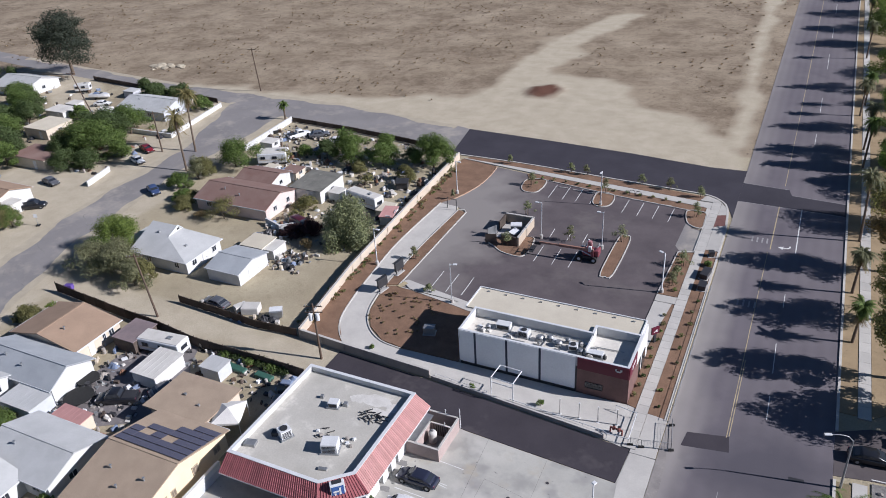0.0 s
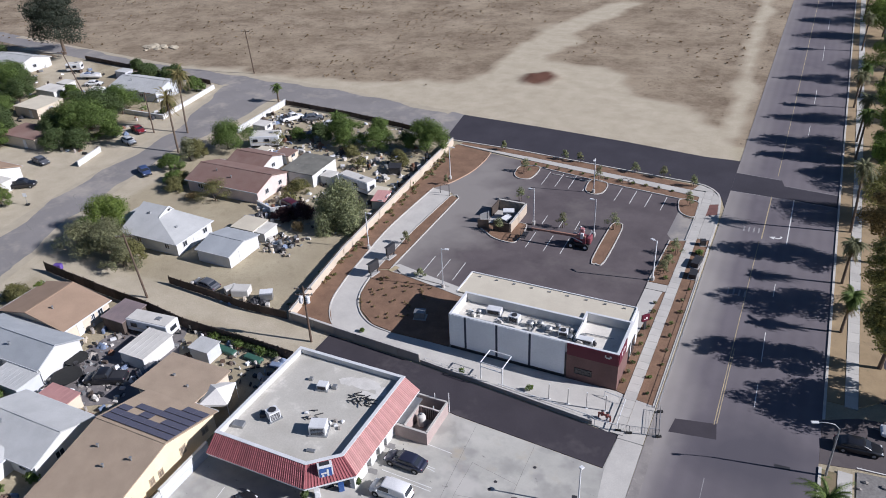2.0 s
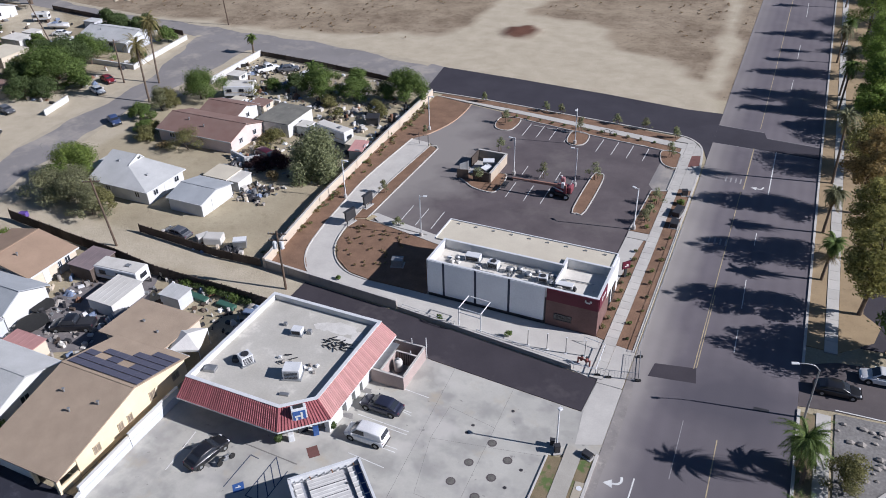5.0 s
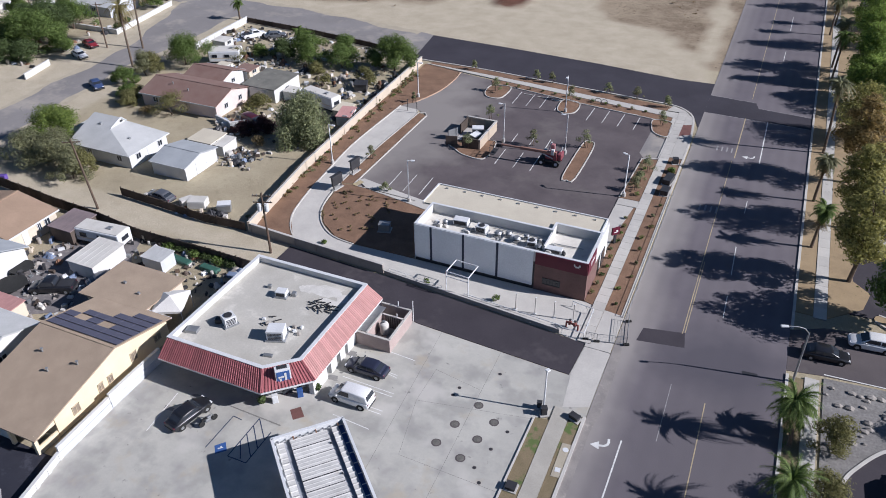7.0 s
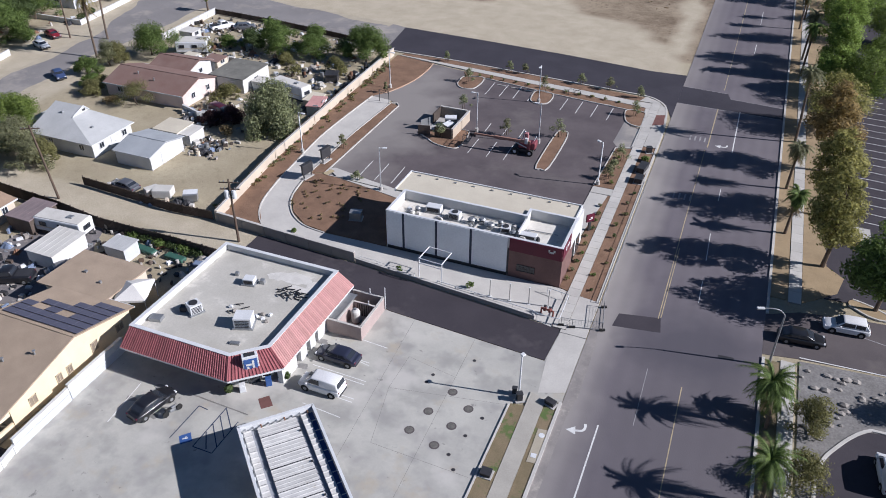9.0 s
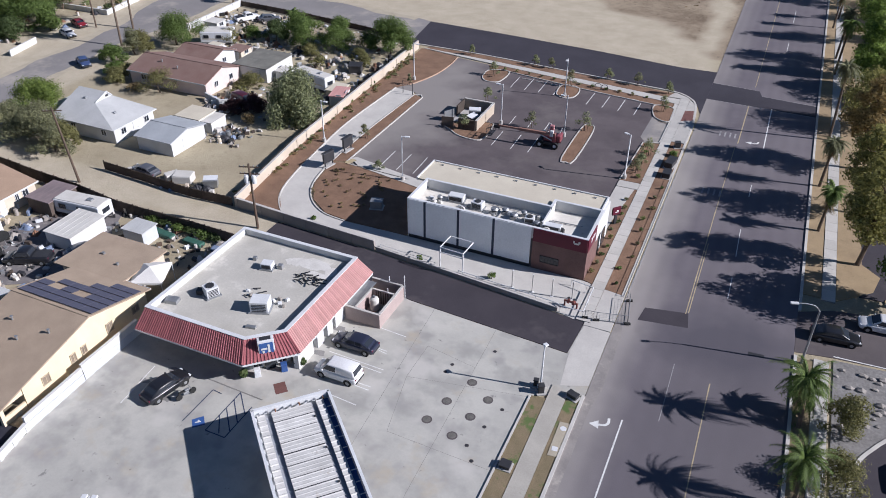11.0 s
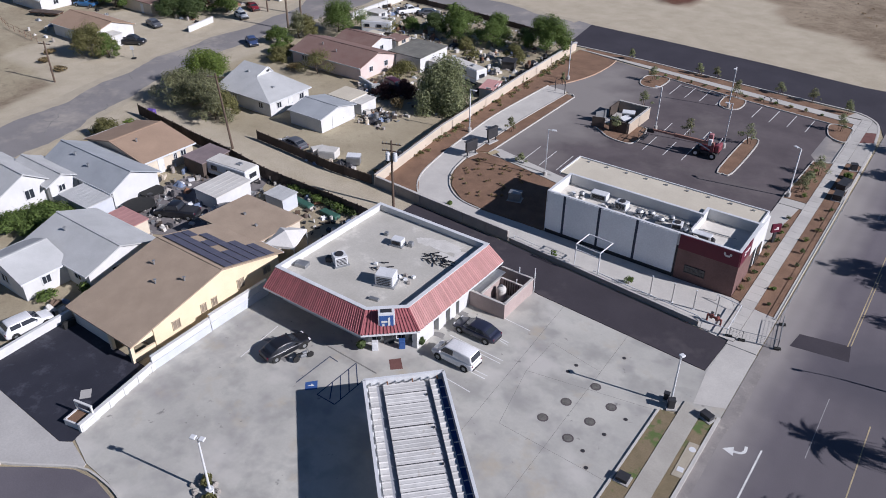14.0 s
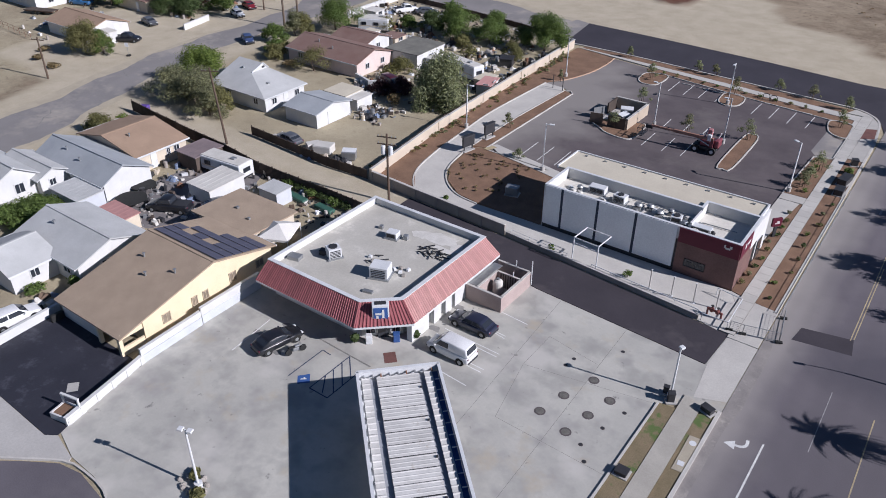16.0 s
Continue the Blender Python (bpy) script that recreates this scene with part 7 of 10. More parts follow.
def tree(x, y, h, r, lf="lf_green", seed=0, label="leafy green tree", trunk=None, n=3200, droop=0.0, size=0.26, name="tree", squash=0.75):
    rnd = random.Random(seed * 31 + 7)
    ob = thing(name, label, "tree", x, y, 0)
    th = trunk if trunk is not None else h * 0.3
    bm = bmesh.new()
    top = (rnd.uniform(-0.3, 0.3), rnd.uniform(-0.3, 0.3), th)
    rod(bm, (0, 0, -0.15), top, 0.05 * h * 0.55, 0.035 * h * 0.5, 9)
    blobs = []
    k = 5 if name == "sapling" else 22 if h > 12 else 15
    side = rnd.uniform(0, 6.283)
    for i in range(k):
        a = 6.283 * i * 0.618 + rnd.uniform(-0.6, 0.6)
        f = (i + 0.5) / k
        rr = r * ((0.8 - 0.35 * f) if h > 12 else (0.86 - 0.6 * f)) * rnd.uniform(0.6, 1.3) * (1 + 0.25 * math.cos(a - side))
        zc = th * 0.85 + (h - th) * (0.02 + 0.8 * f) * rnd.uniform(0.8, 1.1)
        c = (rr * math.cos(a), rr * math.sin(a), zc)
        if name != "sapling":
            rod(bm, top, (c[0] * 0.8, c[1] * 0.8, zc), 0.02 * h * 0.45, 0.012, 6)
        br = r * rnd.uniform(0.18, 0.46)
        blobs.append((*c, br * rnd.uniform(0.8, 1.3), br * rnd.uniform(0.8, 1.3), br * squash * rnd.uniform(0.7, 1.2)))
    blobs.append((0.15 * r * math.cos(side), 0.15 * r * math.sin(side), h - r * 0.35, r * 0.42, r * 0.42, r * 0.35))
    blobs.append((0, 0, th + (h - th) * 0.35, r * 0.6, r * 0.6, (h - th) * 0.3))
    part("trunk", bm, M["bark"], ob)
    cr = new("crown", leaf_mesh("crown", blobs, int(n * (2.8 if r > 1.5 else 1.6)), size * 0.58, M[lf], seed + 100, droop))
    cr.parent = ob
    return ob


def street_tree(x, y, h, r, lf, seed, shape, n):
    """A street tree: a bare stem that forks into limbs, and a crown of overlapping leafy boughs."""
    rnd = random.Random(seed * 17 + 5)
    ob = thing("street_tree", {"column": "tall street tree with a long leafy crown", "cone": "tall pointed dense green tree", "round": "broad leafy tree beside the parking lot"}[shape], "tree", x, y, 0)
    th = h * (0.3 if shape == "column" else 0.22)
    bm = bmesh.new()
    top = (rnd.uniform(-0.3, 0.3), rnd.uniform(-0.3, 0.3), th)
    rod(bm, (0, 0, -0.15), top, 0.022 * h, 0.016 * h, 9)
    rod(bm, top, (0, 0, h * 0.88), 0.014 * h, 0.03, 7)
    blobs = []
    k = 26
    for i in range(k):
        f = (i + 0.5) / k
        a = 2.4 * i + rnd.uniform(-0.5, 0.5)
        wide = {"column": 0.72 + 0.28 * math.sin(3.1 * min(1, f + 0.12)) - 0.35 * f * f, "cone": 1.05 - f, "round": 0.35 + 0.65 * math.sin(3.0 * min(1, f + 0.06))}[shape]
        rr = r * wide * rnd.uniform(0.35, 0.92)
        br = r * wide * rnd.uniform(0.2, 0.56) + 0.2
        zc = th + (h - th - br * 0.5) * (0.04 + 0.94 * f)
        c = (rr * math.cos(a), rr * math.sin(a), zc)
        rod(bm, (top[0] * 0.5, top[1] * 0.5, max(th, zc - 1.6)), (c[0] * 0.85, c[1] * 0.85, zc), 0.006 * h, 0.015, 5)
        blobs.append((*c, br * rnd.uniform(0.85, 1.25), br * rnd.uniform(0.85, 1.25), br * rnd.uniform(0.6, 1.0)))
    part("trunk", bm, M["bark"], ob)
    cr = new("crown", leaf_mesh("crown", blobs, n, 0.2 if h < 12 or shape != "round" else 0.24, M[lf], seed + 100))
    cr.parent = ob
    return ob


def shrub(x, y, h, r, lf="lf_green", seed=0, n=260, label="small green shrub in mulch", size=0.14, group="", name="shrub"):
    rnd = random.Random(seed)
    ob = thing(name, label, "shrub", x, y, 0.05, group=group)
    bm = bmesh.new()
    for i in range(4):
        a = 1.57 * i + rnd.random()
        rod(bm, (0, 0, 0), (0.5 * r * math.cos(a), 0.5 * r * math.sin(a), h * 0.6), 0.025, 0.01, 5)
    part("stem", bm, M["bark"], ob)
    blobs = [(rnd.uniform(-0.4, 0.4) * r, rnd.uniform(-0.4, 0.4) * r, h * rnd.uniform(0.45, 0.7), r * 0.6, r * 0.6, h * 0.35) for _ in range(5)]
    c = new("leaves", leaf_mesh("leaves", blobs, n, size, M[lf], seed + 500))
    c.parent = ob
    return ob


def frond_mesh(length, droop, material, leaflets=26, w=0.5):
    bm = bmesh.new()
    pts = []
    for i in range(leaflets + 1):
        t = i / leaflets
        pts.append(Vector((length * t * (1 - 0.25 * t), 0, length * (0.35 * t - droop * t * t))))
    for i in range(1, leaflets):
        t = i / leaflets
        ww = w * math.sin(min(1, 0.25 + t) * 2.2) * (1 - 0.35 * t)
        dv = (pts[i + 1] - pts[i]).normalized()
        for s in (-1, 1):
            a = bm.verts.new(pts[i])
            b = bm.verts.new(pts[i] + dv * 0.1)
            c = bm.verts.new(pts[i] + dv * 0.35 + Vector((0, s * ww, -ww * 0.5)))
            bm.faces.new((a, b, c))
        a, b = bm.verts.new(pts[i - 1] + Vector((0, 0.025, 0))), bm.verts.new(pts[i - 1] - Vector((0, 0.025, 0)))
        c, d = bm.verts.new(pts[i] - Vector((0, 0.025, 0))), bm.verts.new(pts[i] + Vector((0, 0.025, 0)))
        bm.faces.new((a, b, c, d))
    return mesh_of("frond", bm, material)


FR = {}


def palm(x, y, h, r=2.3, lean=(0, 0), dry=7, seed=0, label="palm tree with drooping fronds", trunk_r=0.19, lf="lf_grey"):
    rnd = random.Random(seed + 91)
    key = (round(r, 1), lf)
    if key not in FR:
        FR[key] = (frond_mesh(r, 1.0, M[lf]), frond_mesh(r * 0.9, 0.5, M[lf]), frond_mesh(r * 0.8, 1.6, M["lf_dry"]))
    ob = thing("palm_tree", label, "palm", x, y, 0, group="street palms")
    bm = bmesh.new()
    n = 8
    for i in range(n):
        t0, t1 = i / n, (i + 1) / n
        rod(bm, (lean[0] * t0 ** 1.4, lean[1] * t0 ** 1.4, h * t0 - (0.15 if i == 0 else 0)), (lean[0] * t1 ** 1.4, lean[1] * t1 ** 1.4, h * t1 + 0.02), trunk_r * (1.15 - 0.35 * t0), trunk_r * (1.12 - 0.35 * t1), 8)
    part("trunk", bm, M["bark"], ob)
    for i in range(58 + dry):
        me = FR[key][2] if i >= 58 else FR[key][i % 3 == 0]
        o = new("frond", me)
        o.parent = ob
        o.matrix_basis = pose(lean[0], lean[1], h, 0, rnd.uniform(-60, 45) if i < 58 else rnd.uniform(35, 65), 137.5 * i + rnd.uniform(-12, 12)) @ Matrix.Scale(rnd.uniform(0.6, 1.1), 4)
    return ob


# street side palms and yard trees east of the boulevard
for i, (x, y, h, r, lx, dry) in enumerate(((9.9, 55.8, 5.6, 3.0, -0.7, 12), (10.0, 57.6, 2.6, 2.3, -0.2, 4), (9.9, 46.6, 5.3, 2.9, -0.4, 8), (10.4, 91.6, 5.7, 2.2, 0.3, 34), (10.2, 104.0, 6.6, 2.2, 0.2, 34), (11.0, 120.3, 11.4, 2.8, -0.5, 16), (11.3, 150.4, 9.4, 2.4, 0.2, 30), (11.4, 159.6, 9.0, 2.4, 0.2, 30), (10.6, 180, 7.4, 2.4, 0.1, 26), (11.5, 187, 7, 2.4, 0.1, 20), (11.8, 226, 9, 2.4, 0.1, 12), (12, 258, 9, 2.4, 0, 12), (10.1, 36.5, 5.2, 2.2, 0.1, 7))):
    palm(x, y, h, r, (lx, 0.1), dry=dry, seed=i, lf="lf_green" if y < 60 or i % 3 == 0 else "lf_grey")
for i, (x, y, h, r, lf, shape) in enumerate(((14.8, 85.6, 13.6, 3.3, "lf_street", "column"), (14.8, 98.3, 12.8, 3.5, "lf_street", "column"), (14.7, 111.8, 14.2, 3.2, "lf_rust", "column"), (16.3, 127.9, 9.6, 4.4, "lf_street", "round"), (16.6, 144.2, 8.6, 3.2, "lf_sunlit", "round"), (16.8, 151.0, 12.6, 3.3, "lf_sunlit", "column"), (17.0, 158.4, 15.0, 4.0, "lf_sunlit", "column"), (16.8, 172.6, 14.2, 3.6, "lf_sunlit", "column"), (16.6, 200.6, 14.9, 5.6, "lf_bright", "cone"),
                                             (16.8, 241.5, 12.4, 6.0, "lf_bright", "round"), (17.0, 259.5, 13.4, 6.0, "lf_sunlit", "round"), (16.8, 279, 13, 5.6, "lf_bright", "round"), (16.8, 302, 13, 5.6, "lf_bright", "round"), (20.2, 78.6, 12.0, 4.7, "lf_green", "round"), (21.8, 140.5, 10.2, 4.8, "lf_bright", "round"), (24.5, 155, 8, 3.8, "lf_bright", "round"), (27, 176, 9, 4.2, "lf_bright", "round"), (22.5, 190, 9, 4.6, "lf_sunlit", "round"), (22, 214, 10, 5.2, "lf_bright", "round"), (25, 236, 10, 5, "lf_bright", "round"), (25, 268, 10, 5, "lf_bright", "round"))):
    street_tree(x, y, h, r, lf, 3 + i, shape, 9500 if y < 165 else 7500)
for i, (x, y, h, r, lf) in enumerate(((13.6, 56.4, 4.6, 2.0, "lf_olive"), (12.9, 49.8, 4.2, 2.3, "lf_olive"), (12.8, 43.4, 3.9, 2.1, "lf_olive"), (13.1, 37, 4, 2.2, "lf_bright"), (23.5, 62.4, 4.2, 2.2, "lf_olive"), (28, 63.5, 5, 2.6, "lf_green"))):
    tree(x, y, h, r, lf, seed=i + 60, label="small sparse yellow-green tree", n=1500, size=0.2, trunk=1.0)

# neighbourhood trees
tree(-141.5, 106.5, 9.0, 6.6, "lf_green", 201, "broad dark green tree by the street", n=5200, size=0.34)
tree(-147.0, 114.5, 8.6, 6.2, "lf_dark", 202, "broad dark green tree by the street", n=4600, size=0.34)
tree(-107.6, 112.5, 6.8, 4.4, "lf_green", 203, "round dense green tree", n=4200, size=0.24, squash=0.95)
tree(-86.6, 124.8, 6.0, 4.0, "lf_green", 204, "bushy dark green tree", n=3400)
tree(-91.0, 122.5, 4.6, 2.6, "lf_dark", 205, "bushy dark green tree", n=2200)
tree(-78.6, 126.5, 5.6, 3.1, "lf_green", 206, "round dark green tree", n=3000)
tree(-66.8, 125.2, 7.4, 4.5, "lf_green", 207, "dense green tree by the wall", n=5200, squash=0.95)
tree(-66.2, 92.2, 9.0, 4.6, "lf_pepper", 208, "grey-green weeping pepper tree", n=7000, droop=4.6, size=0.34, trunk=3.4)
tree(-103.5, 76.6, 6.6, 4.2, "lf_bright", 209, "bright green tree beside the cottage", n=4200)
tree(-95.6, 69.2, 5.8, 4.4, "lf_grey", 210, "grey-green spreading tree by the alley", n=2600)
tree(-102.2, 70.0, 5.4, 4.0, "lf_grey", 211, "grey-green spreading tree by the alley", n=2100)
tree(-91.2, 69.4, 4.2, 2.4, "lf_olive", 212, "olive green tree by the alley", n=2000)
tree(-204.5, 154.0, 19.6, 9.8, "lf_euc", 213, "large dark tree by the old road", n=6000, size=0.5, trunk=8)
tree(-133.6, 73.8, 6.4, 4.2, "lf_olive", 214, "spreading olive tree at the yard corner", n=3600, size=0.26)
tree(-130.8, 75.6, 4.6, 2.4, "lf_green", 226, "green bush beside the olive tree", n=1800, size=0.24, trunk=0.9)
tree(-111.6, 99.5, 3.6, 2.3, "lf_green", 215, "round green bush tree by the street", n=1800, trunk=1.0)
tree(-110.5, 106.4, 4.4, 2.4, "lf_olive", 216, "olive green tree below the palms", n=1800, trunk=1.2)
tree(-93.6, 92.0, 4.4, 3.0, "lf_olive", 217, "sparse olive tree beside the house", n=1300, size=0.18, trunk=1.6)
tree(-82.4, 36.2, 2.7, 3.1, "lf_green", 218, "dense green bush between houses", n=3600, trunk=0.8)
tree(-84.4, 33.2, 2.4, 2.5, "lf_green", 219, "dense green bush between houses", n=2200, trunk=0.8)
tree(-99.8, 54.6, 2.8, 2.4, "lf_olive", 220, "low olive bush by the street", n=1500, trunk=0.6)
tree(-96.2, 56.5, 3.0, 1.5, "lf_bright", 221, "small bright green tree", n=1200, trunk=0.8)
tree(-152, 124.6, 5.4, 3.2, "lf_dark", 222, "dark tree beside the corner house", n=2400, size=0.3)
tree(-140.4, 139.8, 4.0, 2.4, "lf_green", 223, "green bush by the corner wall", n=1800)
tree(-160.5, 143.6, 4.4, 3.0, "lf_dark", 224, "dark hedge tree beside the road", n=2000, size=0.3)
for i, (x, y, h, r) in enumerate(((-170, 104, 6, 4), (-176, 110, 6, 4), (-186, 124, 7, 4.6), (-194, 128, 7, 5), (-166, 95, 6, 4), (-159.5, 96.3, 6, 3.8), (-184, 114, 6, 4.4), (-205, 124, 7, 5), (-222, 140, 7, 5), (-228, 128, 8, 6), (-200, 108, 7, 5))):
    tree(x, y, h, r, ("lf_dark", "lf_green")[i % 2], seed=300 + i, label="dark green yard tree", n=2400, size=0.36)
for i, (x, y, h, r, lf) in enumerate(((-111.0, 104.8, 5.4, 2.6, "lf_grey"), (-104.2, 93.0, 2.6, 2.4, "lf_olive"), (-107.2, 96.4, 2.2, 2.2, "lf_green"), (-84.2, 121.4, 5.0, 2.8, "lf_green"), (-77.0, 122.6, 5.6, 2.7, "lf_green"), (-72.0, 126.5, 4.0, 2.4, "lf_dark"), (-81.2, 100.6, 2.8, 2.0, "lf_olive"), (-74.4, 92.6, 3.0, 2.4, "lf_maroon"), (-77.6, 91.0, 2.4, 2.0, "lf_maroon"), (-80.3, 118.6, 2.4, 1.8, "lf_olive"), (-99.4, 118.0, 3.0, 2.2, "lf_olive"), (-96.5, 122.6, 2.8, 2.0, "lf_green"), (-69.0, 118.0, 3.4, 2.0, "lf_olive"), (-92.0, 68.0, 4.6, 3.0, "lf_grey"), (-98.4, 71.8, 5.6, 3.4, "lf_grey"), (-104.6, 73.0, 4.4, 2.8, "lf_green"),
                                      (-146.4, 120.6, 7.4, 4.4, "lf_green"), (-149.5, 143.6, 5.4, 2.8, "lf_dark"), (-156, 146.2, 3.2, 2.6, "lf_dark"), (-163.5, 147.6, 3.4, 2.6, "lf_dark"), (-170, 149.4, 3.0, 2.6, "lf_dark"), (-185, 121.5, 8.0, 5.0, "lf_green"), (-178, 117, 7.0, 4.2, "lf_dark"), (-150.2, 103.6, 6.2, 4.0, "lf_dark"), (-153.8, 109.0, 5.2, 3.4, "lf_olive"), (-144.2, 99.6, 5.0, 3.6, "lf_dark"), (-139.2, 101.4, 4.6, 3.0, "lf_dark"), (-147.2, 105.6, 5.4, 3.4, "lf_dark"), (-136.8, 108.4, 4.4, 2.6, "lf_green"), (-162, 101, 5.6, 3.6, "lf_dark"), (-168, 124.6, 3.8, 2.4, "lf_green"), (-161.5, 121.0, 4.0, 2.6, "lf_dark"))):
    tree(x, y, h, r, lf, seed=400 + i, label={"lf_maroon": "dark purple-leaved bush in a yard", "lf_olive": "sparse olive-green yard bush", "lf_grey": "grey-green feathery yard tree"}.get(lf, "dense green yard tree"), n=int(500 + 420 * r), size=0.22 if y < 128 and x > -120 else 0.3, trunk=h * 0.2)
palm(-116.6, 107.2, 11.5, 3.9, (-1.4, 1.4), 44, 70, "tall thin palm with dry skirt", 0.2, "lf_palm")
palm(-122.4, 116.5, 12.8, 3.9, (-1.2, 2.0), 44, 71, "tall thin palm with dry skirt", 0.2, "lf_palm")
palm(-115.0, 140.4, 4.0, 1.6, (0, 0), 4, 72, "short palm at the street corner", 0.2, "lf_green")
palm(-89.4, 127.0, 4.6, 2.0, (0, 0), 5, 73, "bushy palm in the yard", 0.22, "lf_green")
for i, (x, y, h, r, lf) in enumerate(((-72.5, 88.5, 1.6, 1.6, "lf_dry"), (-80.5, 96.8, 1.8, 1.8, "lf_olive"), (-76.2, 113.6, 2.2, 1.8, "lf_olive"), (-98, 91, 1.4, 1.6, "lf_dry"), (-103.5, 92.8, 1.6, 1.5, "lf_olive"), (-106, 97, 1.6, 1.6, "lf_olive"), (-67, 31.0, 1.4, 1.3, "lf_green"), (-69, 27.6, 0.9, 1.2, "lf_green"), (-131, 66, 0.8, 1.4, "lf_dry"), (-137, 66.5, 0.8, 1.2, "lf_dry"), (-141, 70, 0.8, 1.3, "lf_dry"), (-136.6, 124.5, 1.4, 1.1, "lf_dark"), (-137.4, 128.5, 1.4, 1.1, "lf_dark"), (-37.5, 22.0, 0.5, 0.5, "lf_olive"), (-35.8, 20.7, 0.7, 0.6, "lf_olive"), (-38.4, 40.6, 1.0, 0.5, "lf_dark"), (-34.4, 44.3, 1.0, 0.45, "lf_dark"))):
    shrub(x, y, h, r, lf, 700 + i, 420, "dry brown bush in a dirt yard" if lf == "lf_dry" else "leafy green bush in a dirt yard", 0.2, name="bush")

# young planting round the lot


def sapling(x, y, h, r, seed, lf="lf_grey"):
    ob = tree(x, y, h * 1.12, r * 1.3, lf, seed, "young staked tree in a lot island", n=520, size=0.16, trunk=h * 0.4, name="sapling")
    for s in (-0.3, 0.3):
        bm = bmesh.new()
        cyl(bm, s, 0, 0, 0.03, h * 0.55, n=6)
        part("stake", bm, M["wood_pole"], ob)
    return ob


for i, (x, y, h, r) in enumerate(((-41.6, 111.8, 2.6, 0.9), (-31.6, 105.2, 2.6, 0.9), (-23.6, 107.6, 3.0, 1.0), (-45.0, 123.6, 2.6, 0.9), (-31.0, 124.6, 2.8, 0.9), (-40.8, 100.2, 2.4, 1.0), (-14.0, 120.4, 2.6, 0.9), (-20.4, 130.0, 2.2, 0.9), (-14.6, 128.3, 2.2, 0.8), (-25.5, 130.6, 2.0, 0.8), (-36.5, 131.4, 2.0, 0.7), (-39.6, 131.6, 2.0, 0.7), (-52.5, 131.8, 2.0, 0.7), (-53.2, 91.0, 2.2, 0.7), (-15.6, 80.9, 2.4, 0.9), (-46.6, 83.0, 1.4, 0.6), (-13.6, 97.2, 2.2, 0.9), (-13.0, 103.4, 2.6, 1.0), (-13.6, 100, 1.8, 0.9), (-56.6, 113.0, 2.0, 0.4))):
    sapling(x, y, h, r, 800 + i, ("lf_pepper", "lf_grey", "lf_pepper")[i % 3])
rnd = random.Random(4)
spots = [(-60.4 - 0.04 * (y - 70) + rnd.uniform(-0.9, 0.9), y) for y in range(69, 128, 3)] + [(-12.8 + rnd.uniform(-0.25, 0.25), y) for y in range(71, 91, 2)] + \
        [(-9.7 + rnd.uniform(-0.5, 0.5), y) for y in range(70, 97, 3)] + [(-44 + 2.4 * k, 127.0 - 0.16 * k * 2.4 / 2) for k in range(12)] + [(-13.4 + rnd.uniform(-0.8, 0.8), y) for y in range(96, 107, 2)]
for i, (x, y) in enumerate(spots):
    shrub(x, y, rnd.uniform(0.35, 0.8), rnd.uniform(0.25, 0.55), ("lf_olive", "lf_grey", "lf_dark", "lf_green")[i % 4], 900 + i, 70, "small young shrub planted in bark mulch", 0.12, "bed shrubs")
for i in range(46):
    x, y = rnd.uniform(-52, -43), rnd.uniform(71, 81)
    if (x + 50) ** 2 + (y - 70) ** 2 < 9 or y < 70.6 - (x + 43) * 0.1:
        continue
    shrub(x, y, 0.25, 0.25, "lf_dry", 1200 + i, 40, "tiny plant in bark mulch", 0.1, "bed shrubs", "bed_plant")
for i in range(90):
    f = rnd.random()
    x, y = -59.6 - 3.0 * f + rnd.uniform(-0.9, 1.3), 68 + 58 * f
    lf = ("lf_olive", "lf_dry", "lf_grey", "lf_dry", "lf_olive")[i % 5]
    shrub(x, y, rnd.uniform(0.2, 0.45), rnd.uniform(0.3, 0.65), lf, 1600 + i, 46, "low dry ground cover in the bark bed", 0.13, "bed shrubs", "ground_cover")
for i, (x, y) in enumerate(((-47.6, 67.0), (-31.6, 64.3), (-22.8, 64.6))):
    shrub(x, y + 0.6, 1.0 if i else 0.6, 0.5, "lf_green", 1400 + i, 160, "small green plant at the lane edge", 0.13, "bed shrubs")

# ---------------------------------------------------------------- vehicles


def loft(bm, secs, mi=0):
    """Skin between cross sections, each a list of points."""
    rings = [[bm.verts.new(p) for p in s] for s in secs]
    n = len(rings[0])
    for a, b in zip(rings[:-1], rings[1:]):
        for k in range(n):
            bm.faces.new((a[k], a[(k + 1) % n], b[(k + 1) % n], b[k]))
    bm.faces.new(rings[0][::-1])
    bm.faces.new(rings[-1])
    bmesh.ops.recalc_face_normals(bm, faces=bm.faces)
    return bm


